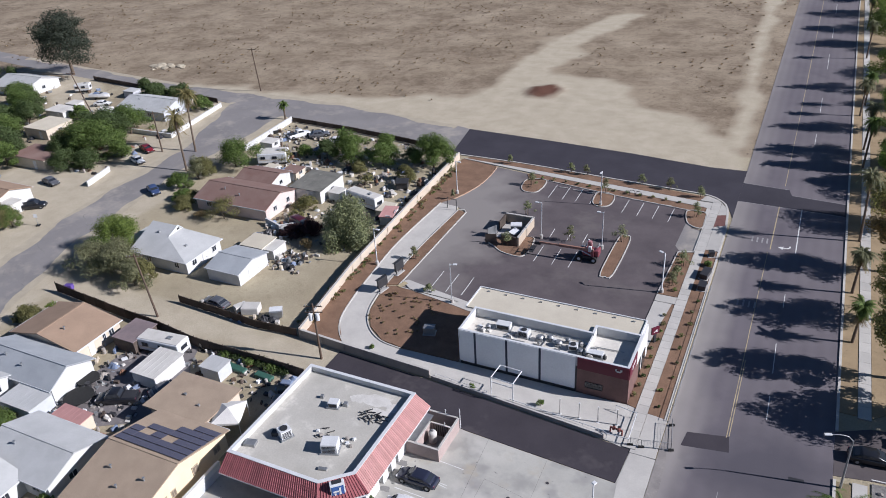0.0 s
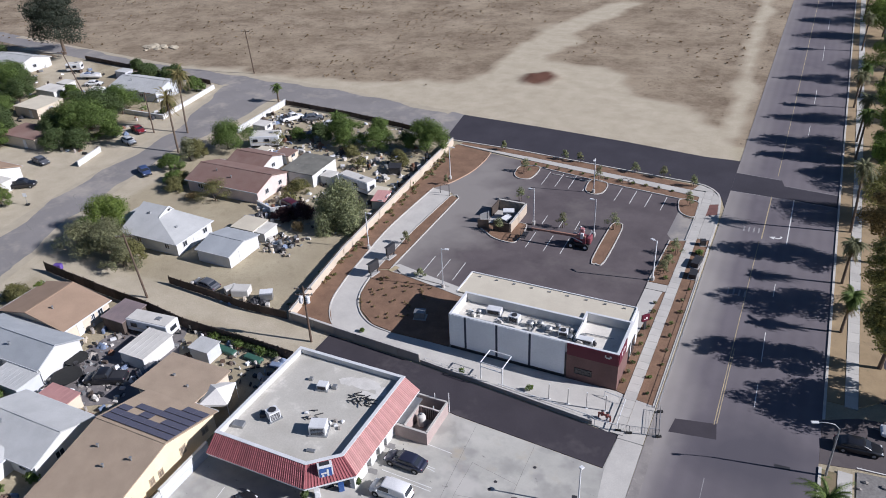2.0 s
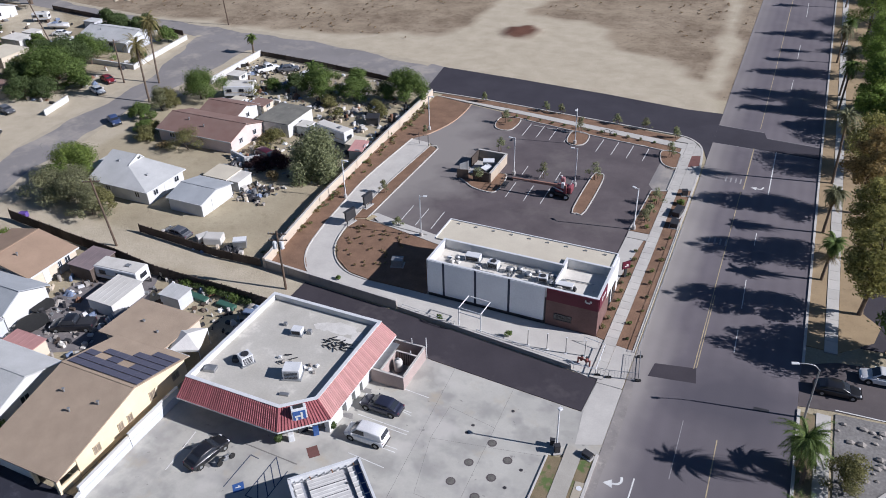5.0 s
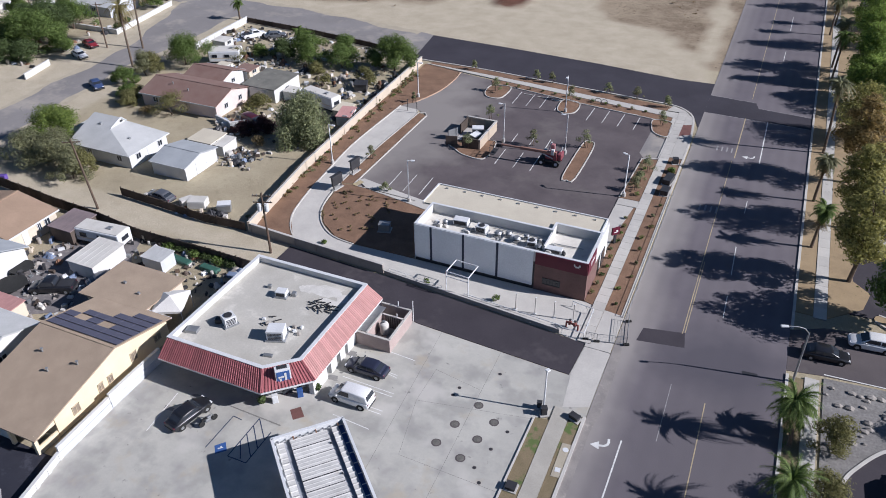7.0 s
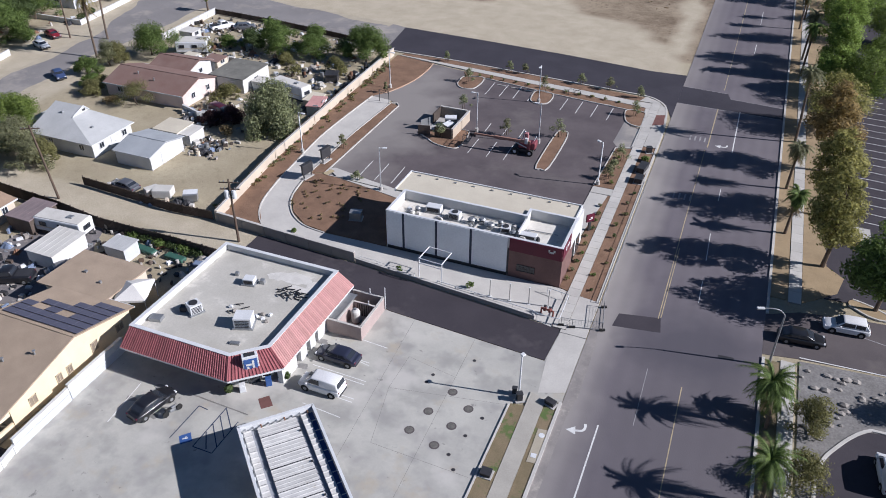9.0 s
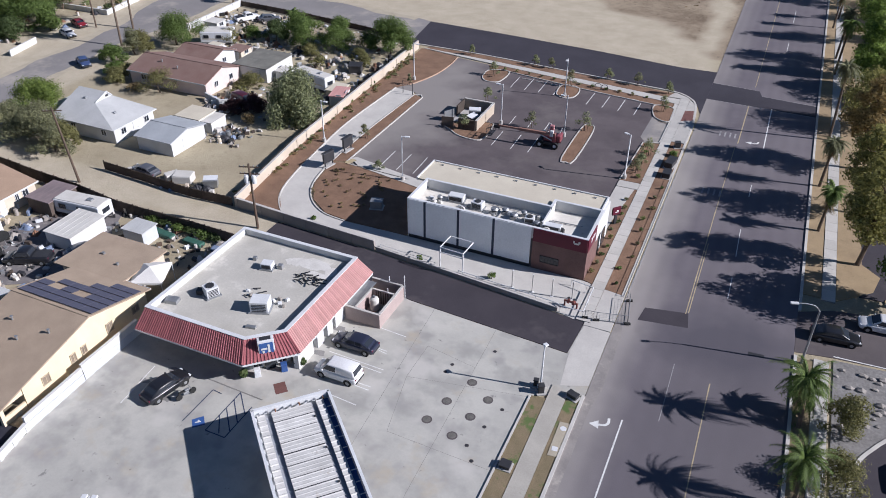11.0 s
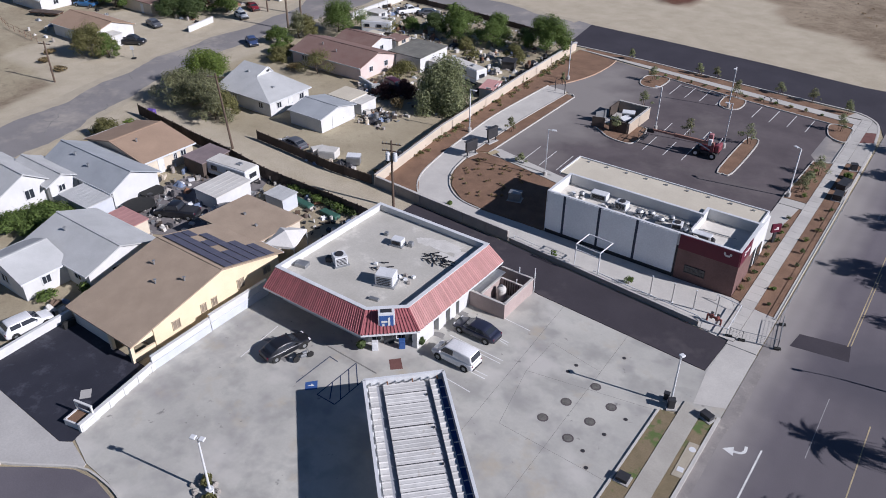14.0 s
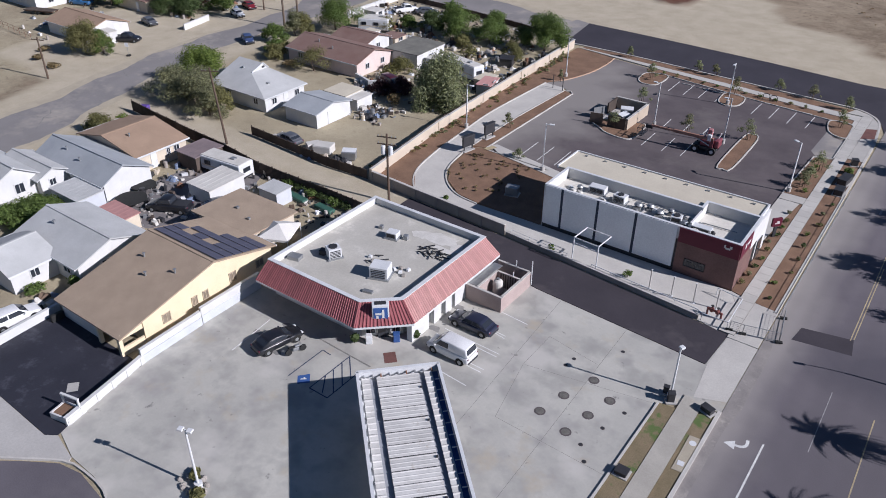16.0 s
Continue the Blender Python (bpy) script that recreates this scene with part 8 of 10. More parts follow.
def car(x, y, rz, colour, kind="sedan", label="parked car", z=0.03, name="car"):
    """A car whose front points to local +x."""
    L, Wd = {"sedan": (4.7, 1.8), "suv": (4.6, 1.85), "van": (4.6, 1.85), "pickup": (5.4, 1.95)}[kind]
    hood = {"sedan": 0.92, "suv": 1.02, "van": 1.05, "pickup": 1.1}[kind]
    roof = {"sedan": 1.44, "suv": 1.68, "van": 1.85, "pickup": 1.8}[kind]
    ob = thing(name, label, "car", x, y, z, rz)

    def ring(px, zb, zt, w, e=0.12):
        return [(px, -w / 2, zb + e), (px, -w / 2 + e, zb), (px, w / 2 - e, zb), (px, w / 2, zb + e), (px, w / 2, zt - e), (px, w / 2 - e * 1.4, zt), (px, -w / 2 + e * 1.4, zt), (px, -w / 2, zt - e)]

    bm = bmesh.new()
    tail = hood * (1.0 if kind != "van" else 1.02)
    loft(bm, [ring(-L / 2, 0.4, tail * 0.82, Wd * 0.84), ring(-L / 2 + 0.12, 0.28, tail * 0.97, Wd * 0.94), ring(-L / 2 + 0.7, 0.22, tail, Wd), ring(0, 0.2, hood, Wd), ring(L / 2 - 1.2, 0.22, hood * 0.97, Wd), ring(L / 2 - 0.25, 0.26, hood * 0.8, Wd * 0.93), ring(L / 2, 0.38, hood * 0.66, Wd * 0.8)])
    bmesh.ops.bevel(bm, geom=[e for e in bm.edges if e.calc_face_angle(0) > 0.35], offset=0.06, segments=2, affect="EDGES", profile=0.5)
    for f in bm.faces:
        f.smooth = True
    body = part("body", bm, M[colour], ob)
    a, b, c, d = {"sedan": (-L / 2 + 0.35, -L / 2 + 1.25, 0.35, 1.2), "suv": (-L / 2 + 0.12, -L / 2 + 0.55, 0.4, 1.2), "van": (-L / 2 + 0.06, -L / 2 + 0.3, 0.75, 1.6), "pickup": (-0.75, -0.5, 0.75, 1.5)}[kind]
    bm = bmesh.new()

    def cab(px, zt, w):
        return [(px, -w / 2, hood * 0.95), (px, w / 2, hood * 0.95), (px, w / 2 * 0.86, zt), (px, -w / 2 * 0.86, zt)]

    loft(bm, [cab(a, hood + 0.02, Wd * 0.9), cab(b, roof - 0.06, Wd * 0.92), cab((b + c) / 2, roof - 0.03, Wd * 0.92), cab(c, roof - 0.08, Wd * 0.92), cab(d, hood + 0.02, Wd * 0.92)])
    bmesh.ops.bevel(bm, geom=[e for e in bm.edges if e.calc_face_angle(0) > 0.3], offset=0.09, segments=2, affect="EDGES", profile=0.5)
    for f in bm.faces:
        f.smooth = True
    part("cabin", bm, M[colour], ob)

    def pane(nm, quad, lift):
        bm = bmesh.new()
        q = [Vector(p) for p in quad]
        n = (q[1] - q[0]).cross(q[2] - q[0]).normalized()
        if n.dot(Vector(lift)) < 0:
            n = -n
        lo = [bm.verts.new(p - n * 0.01) for p in q]
        hi = [bm.verts.new(p + n * 0.012) for p in q]
        bm.faces.new(hi)
        for i in range(4):
            bm.faces.new((lo[i], lo[(i + 1) % 4], hi[(i + 1) % 4], hi[i]))
        bmesh.ops.recalc_face_normals(bm, faces=bm.faces)
        part(nm, bm, M["glass"], ob, "dark tinted glass")

    hz = hood * 0.95

    def side(px, f, s):
        """A point on the cabin's flank at height share f."""
        wt = Wd * 0.92
        zt = roof - 0.06
        return (px, s * (wt / 2 * (1 - 0.14 * f)), hz + (zt - hz) * f)

    wv = Wd * 0.92
    pane("windscreen", [(c + (d - c) * 0.1, -wv * 0.39, roof - 0.14), (c + (d - c) * 0.1, wv * 0.39, roof - 0.14), (d - 0.06, wv * 0.42, hood + 0.06), (d - 0.06, -wv * 0.42, hood + 0.06)], (1, 0, 1))
    pane("rear_window", [(b + (a - b) * 0.12, -wv * 0.38, roof - 0.13), (b + (a - b) * 0.12, wv * 0.38, roof - 0.13), (a + (b - a) * 0.25, wv * 0.41, hood + (roof - hood) * 0.25), (a + (b - a) * 0.25, -wv * 0.41, hood + (roof - hood) * 0.25)], (-1, 0, 1))
    ends = [b + 0.08, (b + c) / 2 - 0.05, (b + c) / 2 + 0.05, c - 0.02]
    if kind in ("pickup", "van"):
        ends = [b + 0.08 if kind == "pickup" else c - 0.9, c - 0.02]
    for s in (-1, 1):
        for u, v in zip(ends[::2], ends[1::2]):
            back = 0.3 * (a - b) if u == ends[0] and kind == "sedan" else 0.0
            fwd = 0.55 * (d - c) if v == ends[-1] else 0.0
            pane("side_window", [side(u, 0.86, s), side(v, 0.86, s), side(v + fwd, 0.2, s), side(u + back, 0.2, s)], (0, s, 0.2))
    for s in (-1, 1):
        part("headlight", boxes([(L / 2 - 0.17, s * Wd * 0.34, hood * 0.62, 0.2, 0.34, 0.14)], bevel=0.03), M["metal_white"], ob)
        part("tail_light", boxes([(-L / 2 + 0.07, s * Wd * 0.36, hood * 0.72, 0.12, 0.26, 0.16)], bevel=0.02), M["red_paint"], ob)
        part("mirror", boxes([(d - 0.45, s * (Wd / 2 + 0.08), hood + 0.02, 0.14, 0.2, 0.14)], bevel=0.03), M[colour], ob)
        for px in (-L / 2 + 0.85, L / 2 - 0.88):
            bm = bmesh.new()
            m = Matrix.Translation((px, s * (Wd / 2 - 0.11), 0.32)) @ pose(0, 0, 0, 90)
            bmesh.ops.create_cone(bm, cap_ends=True, segments=18, radius1=0.32, radius2=0.32, depth=0.23, matrix=m)
            wh = part("wheel", bm, M["tyre"], ob)
            bm = bmesh.new()
            bmesh.ops.create_cone(bm, cap_ends=True, segments=18, radius1=0.41, radius2=0.41, depth=0.1, matrix=Matrix.Translation((px, s * (Wd / 2 - 0.04), 0.36)) @ pose(0, 0, 0, 90))
            part("wheel_arch", bm, M["tyre"], ob)
            bm = bmesh.new()
            bmesh.ops.create_cone(bm, cap_ends=True, segments=14, radius1=0.2, radius2=0.18, depth=0.25, matrix=m)
            part("rim", bm, M["metal_grey"], wh)
    part("bumper", boxes([(L / 2 - 0.02, 0, 0.3, 0.14, Wd * 0.78, 0.2)], bevel=0.05), M["metal_dark"], ob)
    part("bumper", boxes([(-L / 2 + 0.02, 0, 0.34, 0.14, Wd * 0.8, 0.2)], bevel=0.05), M["metal_dark"], ob)
    if kind == "pickup":
        part("bed", boxes([(-1.7, 0, hood - 0.02, 1.7, Wd * 0.8, 0.04)]), M["metal_dark"], ob)
    return ob


M["car_bright_blue"] = paint("car_bright_blue", (0.05, 0.17, 0.38))
M["car_navy"] = paint("car_navy", (0.03, 0.034, 0.06))
M["car_maroon"] = paint("car_maroon", (0.09, 0.02, 0.03))
car(-31.0, 48.9, 180, "car_navy", "sedan", "dark navy sedan parked beside the store")
car(-30.4, 44.6, 180, "car_white", "van", "white compact van parked near the store")
car(-43.9, 36.3, 78, "car_black", "sedan", "black sedan parked at the edge of the store's shade")
car(-66.2, 23.9, 84, "car_white", "suv", "white car parked behind the low wall", z=0.0)
car(-130.9, 107.4, -20, "car_white", "sedan", "white sedan parked by the street", z=0.0)
car(-133.8, 113.2, -20, "car_red", "sedan", "dark red sedan parked by the street", z=0.0)
car(-115.4, 96.4, -30, "car_blue", "sedan", "dark blue car parked under a bush")
car(-140.4, 92.4, -12, "car_grey", "sedan", "dark grey car parked in a yard", z=0.0)
car(-134.0, 82.6, 35, "car_black", "pickup", "dark pickup parked in a yard", z=0.0)
car(-165.3, 92.7, 200, "car_bright_blue", "pickup", "bright blue pickup under a yard tree", z=0.0)
car(17.0, 73.7, 184, "car_white", "suv", "white hatchback waiting on the side street", z=0.021)
car(12.6, 70.0, 5, "car_black", "sedan", "black sedan waiting at the side street")
car(-104.5, 131.4, 60, "car_white", "pickup", "white pickup inside the yard", z=0.0)
car(-100.0, 133.0, 40, "car_grey", "sedan", "grey old car inside the yard", z=0.0)
car(-93.5, 131.0, 15, "car_white", "sedan", "white old car inside the yard", z=0.0)
car(-78.0, 94.2, -15, "car_maroon", "van", "maroon van under the pepper tree", z=0.0)
car(-158.0, 120.5, 10, "car_white", "sedan", "white car beside the corner house", z=0.0)
car(-176.0, 124.0, 20, "car_white", "pickup", "white pickup by the carport", z=0.0)
car(-72.6, 46.2, 205, "car_black", "pickup", "dark pickup among the clutter", z=0.0)



def trailer(x, y, L, Wd, h, rz, label, name="travel_trailer", window=True):
    ob = thing(name, label, "trailer", x, y, 0, rz)
    part("body", boxes([(0, 0, 0.5, L, Wd, h - 0.5)], bevel=0.14), M["metal_white"], ob)
    part("roof", boxes([(0, 0, h, L - 0.3, Wd - 0.3, 0.08)], bevel=0.03), M["roof_white"], ob)
    part("skirt", boxes([(0, 0, 0.2, L - 0.5, Wd - 0.3, 0.3)]), M["metal_dark"], ob)
    part("stripe", boxes([(0, -Wd / 2 - 0.005, h * 0.45, L * 0.9, 0.02, 0.18)]), M["stucco_cream"], ob)
    for k in (-0.3, 0.1):
        window_unit(ob, L * k, -Wd / 2 - 0.02, h * 0.55, 1.0, 0.6, 0, "metal_dark")
    window_unit(ob, L / 2 + 0.02, 0, h * 0.5, 1.2, 0.6, 90, "metal_dark")
    for s in (-1, 1):
        for px in (-0.4, 0.4):
            bm = bmesh.new()
            bmesh.ops.create_cone(bm, cap_ends=True, segments=14, radius1=0.33, radius2=0.33, depth=0.2, matrix=pose(px, s * (Wd / 2 - 0.1), 0.33, 90))
            part("wheel", bm, M["tyre"], ob)
    part("roof_vent", boxes([(L * 0.2, 0, h + 0.06, 0.7, 0.6, 0.22)], bevel=0.04), M["metal_grey"], ob)
    return ob


trailer(-71.2, 105.4, 7.6, 2.4, 2.7, -14, "white motorhome parked in the yard", "motorhome")
trailer(-101.0, 117.2, 6.2, 3.6, 2.6, 25, "white trailer with dark awning", "travel_trailer")
car(-67.8, 50.0, 60, "car_grey", "sedan", "dark dusty car beside the yard roof", z=0.0)
trailer(-74.6, 56.7, 6.9, 2.6, 2.3, 5, "white shed trailer in the junk yard", "box_trailer", window=False)
flat_shed("tool_shed", "small white shed with reddish roof by the wall", -65.2, -62.9, 99.8, 103.8, 1.9, "tile_pale", "stucco_white", rz=12)
flat_shed("tool_shed", "dark trailer box behind the trees", -69.4, -67.2, 113.5, 115.6, 1.7, "metal_dark", "metal_dark", door=False, rz=20)


def motorcycle(x, y, rz):
    ob = thing("motorcycle", "dark motorcycle parked by the stall line", "motorcycle", x, y, 0.03, rz)
    for px in (-0.7, 0.7):
        bm = bmesh.new()
        bmesh.ops.create_cone(bm, cap_ends=True, segments=18, radius1=0.32, radius2=0.32, depth=0.12, matrix=pose(px, 0, 0.32, 90))
        part("wheel", bm, M["tyre"], ob)
    bm = bmesh.new()
    box(bm, 0, 0, 0.3, 0.6, 0.3, 0.35, bevel=0.06)
    box(bm, 0.15, 0, 0.68, 0.5, 0.28, 0.2, bevel=0.07)
    part("engine_block", bm, M["metal_grey"], ob)
    part("seat", boxes([(-0.35, 0, 0.72, 0.7, 0.28, 0.1)], bevel=0.04), M["tyre"], ob)
    bm = bmesh.new()
    rod(bm, (0.72, 0, 0.35), (0.45, 0, 1.0), 0.04)
    rod(bm, (0.45, -0.35, 1.02), (0.45, 0.35, 1.02), 0.025)
    part("fork", bm, M["metal_grey"], ob)
    return ob


motorcycle(-41.7, 36.4, 70)


def boom_lift(x, y, rz):
    ob = thing("boom_lift", "dark red boom lift with long lowered boom on the lot", "lift", x, y, 0.03, rz)
    for px in (-1.15, 1.15):
        for s in (-0.95, 0.95):
            bm = bmesh.new()
            bmesh.ops.create_cone(bm, cap_ends=True, segments=18, radius1=0.52, radius2=0.52, depth=0.38, matrix=pose(px, s, 0.52, 90))
            w = part("wheel", bm, M["tyre"], ob)
            bm = bmesh.new()
            bmesh.ops.create_cone(bm, cap_ends=True, segments=14, radius1=0.27, radius2=0.25, depth=0.42, matrix=pose(px, s, 0.52, 90))
            part("rim", bm, M["metal_white"], w)
    part("chassis", boxes([(0, 0, 0.5, 3.3, 1.5, 0.4)], bevel=0.08), M["metal_dark"], ob)
    part("turret", boxes([(0.4, 0.2, 0.9, 2.3, 1.5, 0.95)], bevel=0.15), M["lift_red"], ob)
    part("engine_cover", boxes([(-0.5, 0.75, 0.95, 1.6, 0.7, 0.75)], bevel=0.12), M["metal_grey"], ob)
    bm = bmesh.new()
    box(bm, 0.9, -0.75, 1.0, 0.5, 0.3, 1.2, bevel=0.04)
    part("boom_mount", bm, M["lift_red"], ob)
    part("boom", boxes([(-1.7, -0.75, 2.0, 5.6, 0.34, 0.42, 0, 0)], bevel=0.04), M["boom_rust"], ob, "faded rust-red outer boom")
    part("inner_boom", boxes([(-6.0, -0.75, 2.06, 3.4, 0.22, 0.28)], bevel=0.03), M["boom_rust"], ob)
    part("jib", boxes([(-8.0, -0.75, 1.7, 1.0, 0.16, 0.5)], bevel=0.03), M["metal_dark"], ob)
    bm = bmesh.new()
    rod(bm, (0.7, -0.75, 1.2), (-1.6, -0.75, 2.05), 0.09)
    part("cylinder", bm, M["metal_white"], ob)
    for p, q in (((-0.5, 0.6, 1.6), (-0.2, 0.9, 3.1)), ((-0.2, 0.9, 3.1), (0.5, 0.7, 2.5)), ((1.3, 0.3, 1.8), (1.7, 0.5, 2.8))):
        bm = bmesh.new()
        rod(bm, p, q, 0.1)
        part("hose_arm", bm, M["metal_white"], ob)
    part("riser", boxes([(0.3, 0.2, 2.0, 0.6, 0.5, 1.3, 0, 12)], bevel=0.08), M["lift_pale"], ob, "sun-bleached pink riser")
    part("counterweight", boxes([(1.55, 0.1, 0.95, 0.7, 1.7, 1.15)], bevel=0.18), M["lift_red"], ob)
    part("tower", boxes([(0.5, -0.75, 1.9, 0.5, 0.45, 0.9, 0, 0)], bevel=0.06), M["metal_white"], ob)
    part("control_panel", boxes([(-0.9, 0.3, 1.75, 0.5, 0.6, 0.4)], bevel=0.05), M["metal_grey"], ob)
    bm = bmesh.new()
    for z in (0.75, 1.3, 1.85):
        for a, b in (((-9.3, -1.8), (-8.5, -1.8)), ((-8.5, -1.8), (-8.5, 0.3)), ((-8.5, 0.3), (-9.3, 0.3)), ((-9.3, 0.3), (-9.3, -1.8))):
            rod(bm, (*a, z), (*b, z), 0.03)
    for p in ((-9.3, -1.8), (-8.5, -1.8), (-8.5, 0.3), (-9.3, 0.3)):
        rod(bm, (*p, 0.72), (*p, 1.85), 0.03)
    box(bm, -8.9, -0.75, 0.7, 0.8, 2.1, 0.05)
    part("basket", bm, M["metal_dark"], ob)
    return ob


M["boom_rust"] = mat("boom_paint", (0.34, 0.2, 0.15), (0.27, 0.14, 0.11), rough=0.6, fine=8, coarse=1.0)
M["lift_red"] = paint("lift_red", (0.24, 0.06, 0.075), 0.6)
M["lift_pale"] = paint("lift_pale", (0.48, 0.22, 0.23), 0.6)
boom_lift(-27.3, 100.5, 2)

# ---------------------------------------------------------------- lot furniture


M["stucco_tan"] = mat("stucco_tan", (0.46, 0.385, 0.3), (0.39, 0.32, 0.25), rough=0.9, fine=20, coarse=0.5, bump=0.15)


def trash_enclosure():
    ob = thing("trash_enclosure", "cream block trash enclosure with dark gates", "enclosure", -44.0, 100.4, 0)
    w, d, h = 5.0, 7.6, 1.8
    part("wall", boxes([(w, d / 2, -0.05, 0.25, d, h)]), M["stucco_tan"], ob)
    part("wall", boxes([(w / 2 - 0.13, d - 0.1, -0.05, w, 0.25, h)]), M["stucco_tan"], ob)
    part("wall", boxes([(0, d * 0.76, -0.05, 0.22, d * 0.4, h)]), M["wood_dark"], ob, "dark gate side wall")
    part("wall", boxes([(w / 2 + 0.95, 0, -0.05, w - 2.2, 0.22, h)]), M["wood_dark"], ob, "dark gate side wall")
    part("coping", boxes([(w, d / 2, h - 0.05, 0.36, d + 0.1, 0.08), (w / 2, d, h - 0.05, w + 0.1, 0.36, 0.08)]), M["kerb"], ob)
    part("gate", boxes([(-0.5, d * 0.3, 0.1, 1.9, 0.08, 1.6, 60)]), M["metal_grey"], ob)
    part("gate", boxes([(0.3, -0.2, 0.1, 1.9, 0.08, 1.6, 15)]), M["wood_dark"], ob)
    part("pad", boxes([(w / 2, d / 2, 0.0, w, d, 0.05)]), M["concrete"], ob)
    return ob


trash_enclosure()


def dumpster(x, y, z, rz, label="grey steel dumpster with open lid"):
    ob = thing("dumpster", label, "dumpster", x, y, z, rz)
    bm = bmesh.new()
    loft(bm, [[(-0.85, -0.5, 0.1), (0.85, -0.5, 0.1), (0.85, 0.5, 0.1), (-0.85, 0.5, 0.1)], [(-0.95, -0.7, 1.2), (0.95, -0.7, 1.2), (0.95, 0.55, 1.3), (-0.95, 0.55, 1.3)]])
    part("bin", bm, M["metal_grey"], ob)
    part("lid", boxes([(0, 0.1, 1.3, 1.9, 1.0, 0.05, 0, 10)]), M["metal_white"], ob)
    for s in (-0.6, 0.6):
        part("wheel", boxes([(s, 0, 0, 0.1, 0.6, 0.12)]), M["tyre"], ob)
    return ob


dumpster(-41.2, 105.4, 0.05, 20)
dumpster(-40.6, 103.0, 0.05, 75, "white steel dumpster inside the enclosure")


def menu_board(x, y, rz, label):
    """A drive-through order board: two posts on a footing, a deep dark case and a rear brace."""
    ob = thing("menu_board", label, "menu board", x, y, 0.04, rz)
    part("footing", boxes([(0, 0, 0, 0.7, 2.0, 0.18)], bevel=0.03), M["concrete"], ob)
    for sy in (-0.75, 0.75):
        part("post", boxes([(0, sy, 0.15, 0.14, 0.14, 0.7)]), M["metal_dark"], ob)
    part("case", boxes([(0, 0, 0.75, 0.3, 2.1, 1.45)], bevel=0.04), M["metal_dark"], ob, "dark metal menu case")
    for sy in (-0.68, 0.0, 0.68):
        part("panel", boxes([(-0.16, sy, 0.9, 0.03, 0.6, 1.15)]), M["canopy_grey"], ob)
    part("hood", boxes([(-0.1, 0, 2.2, 0.6, 2.2, 0.08)], bevel=0.02), M["metal_dark"], ob)
    return ob


M["canopy_grey"] = mat("canopy_grey", (0.3, 0.31, 0.32), (0.25, 0.26, 0.27), rough=0.5, fine=8, coarse=0.5, bump=0.05)
menu_board(-53.5, 80.9, -12, "dark metal order board beside the lane")
menu_board(-53.5, 86.2, -8, "dark metal menu board beside the lane")
rail("vehicle_bar", "thin dark height bar at the lane end", [(-56.2, 109.6), (-54.2, 109.2)], 2.2, 2.0, "metal_dark", mid=0)


def pedestal_sign(x, y):
    ob = thing("pedestal_sign", "dark red square sign with pale emblem on a black post", "sign", x, y, 0.05, 50)
    part("post", boxes([(0, 0, 0, 0.35, 0.2, 1.5)]), M["metal_dark"], ob)
    part("panel", boxes([(0, 0, 1.4, 1.2, 0.22, 1.05)], bevel=0.03), M["red_paint"], ob)
    part("emblem", boxes([(0, -0.13, 1.75, 0.6, 0.03, 0.1), (0.1, -0.13, 1.9, 0.3, 0.03, 0.18)]), M["paint_white"], ob)
    return ob


pedestal_sign(-13.0, 82.6)


def utility_box(x, y, sx, sy, h, rz=0, mt="metal_dark", label="dark utility cabinet on a concrete pad", z=0.05):
    ob = thing("utility_box", label, "utility box", x, y, z, rz)
    part("pad", boxes([(0, 0, 0, sx + 0.3, sy + 0.3, 0.12)]), M["concrete"], ob)
    part("cabinet", boxes([(0, 0, 0.12, sx, sy, h)], bevel=0.03), M[mt], ob)
    part("lid", boxes([(0, 0, 0.12 + h, sx + 0.06, sy + 0.06, 0.05)]), M[mt], ob)
    return ob


utility_box(-41.9, 73.6, 1.5, 1.1, 1.0, 15, "metal_grey", "grey-green transformer box in the mulch bed")
# Two dark boxes added for dark hedge-like shapes in the strip.
utility_box(-9.5, 101.6, 1.1, 2.5, 0.75, -8, "metal_dark", "long dark box for a dark hedge-like shape in the mulch strip")
utility_box(-9.4, 98.0, 1.05, 1.7, 0.7, 0, "metal_dark", "dark box for a dark hedge-like shape in the mulch strip")
shrub(-9.65, 104.6, 0.9, 0.75, "lf_green", 1700, 300, "round green shrub in the mulch strip", 0.16)
utility_box(-9.6, 107.8, 0.8, 0.8, 0.8, 20, "metal_dark", "small dark cabinet at the strip's end")
utility_box(-9.3, 51.0, 1.0, 0.6, 0.4, -20, "metal_dark", "dark valve box at the verge corner")
utility_box(-12.2, 40.9, 0.9, 0.8, 0.3, 0, "metal_dark", "dark grated cabinet on the grass verge")
utility_box(-12.2, 50.4, 0.55, 0.5, 0.85, 30, "metal_dark", "dark meter box at the lamp's foot")
utility_box(-12.9, 51.1, 0.45, 0.4, 0.65, 10, "metal_dark", "dark meter box at the lamp's foot")
sheet("verge_pad", [(-9.5, 47.6), (-8.62, 47.7), (-8.62, 43.6), (-9.4, 43.5)], "pad_tan", 0.13, "tan concrete pad with two access hatches", "pad", z0=0.0)
solid("access_hatch", boxes([(-9.0, 44.4, 0.13, 0.5, 0.5, 0.02, 6)], bevel=0.008), M["metal_white"], "pale square access hatch in a pad", "hatch")
bm = bmesh.new()
cyl(bm, -8.98, 46.9, 0.13, 0.28, 0.02, n=18)
solid("round_hatch", bm, M["metal_white"], "pale round access hatch in a pad", "hatch")
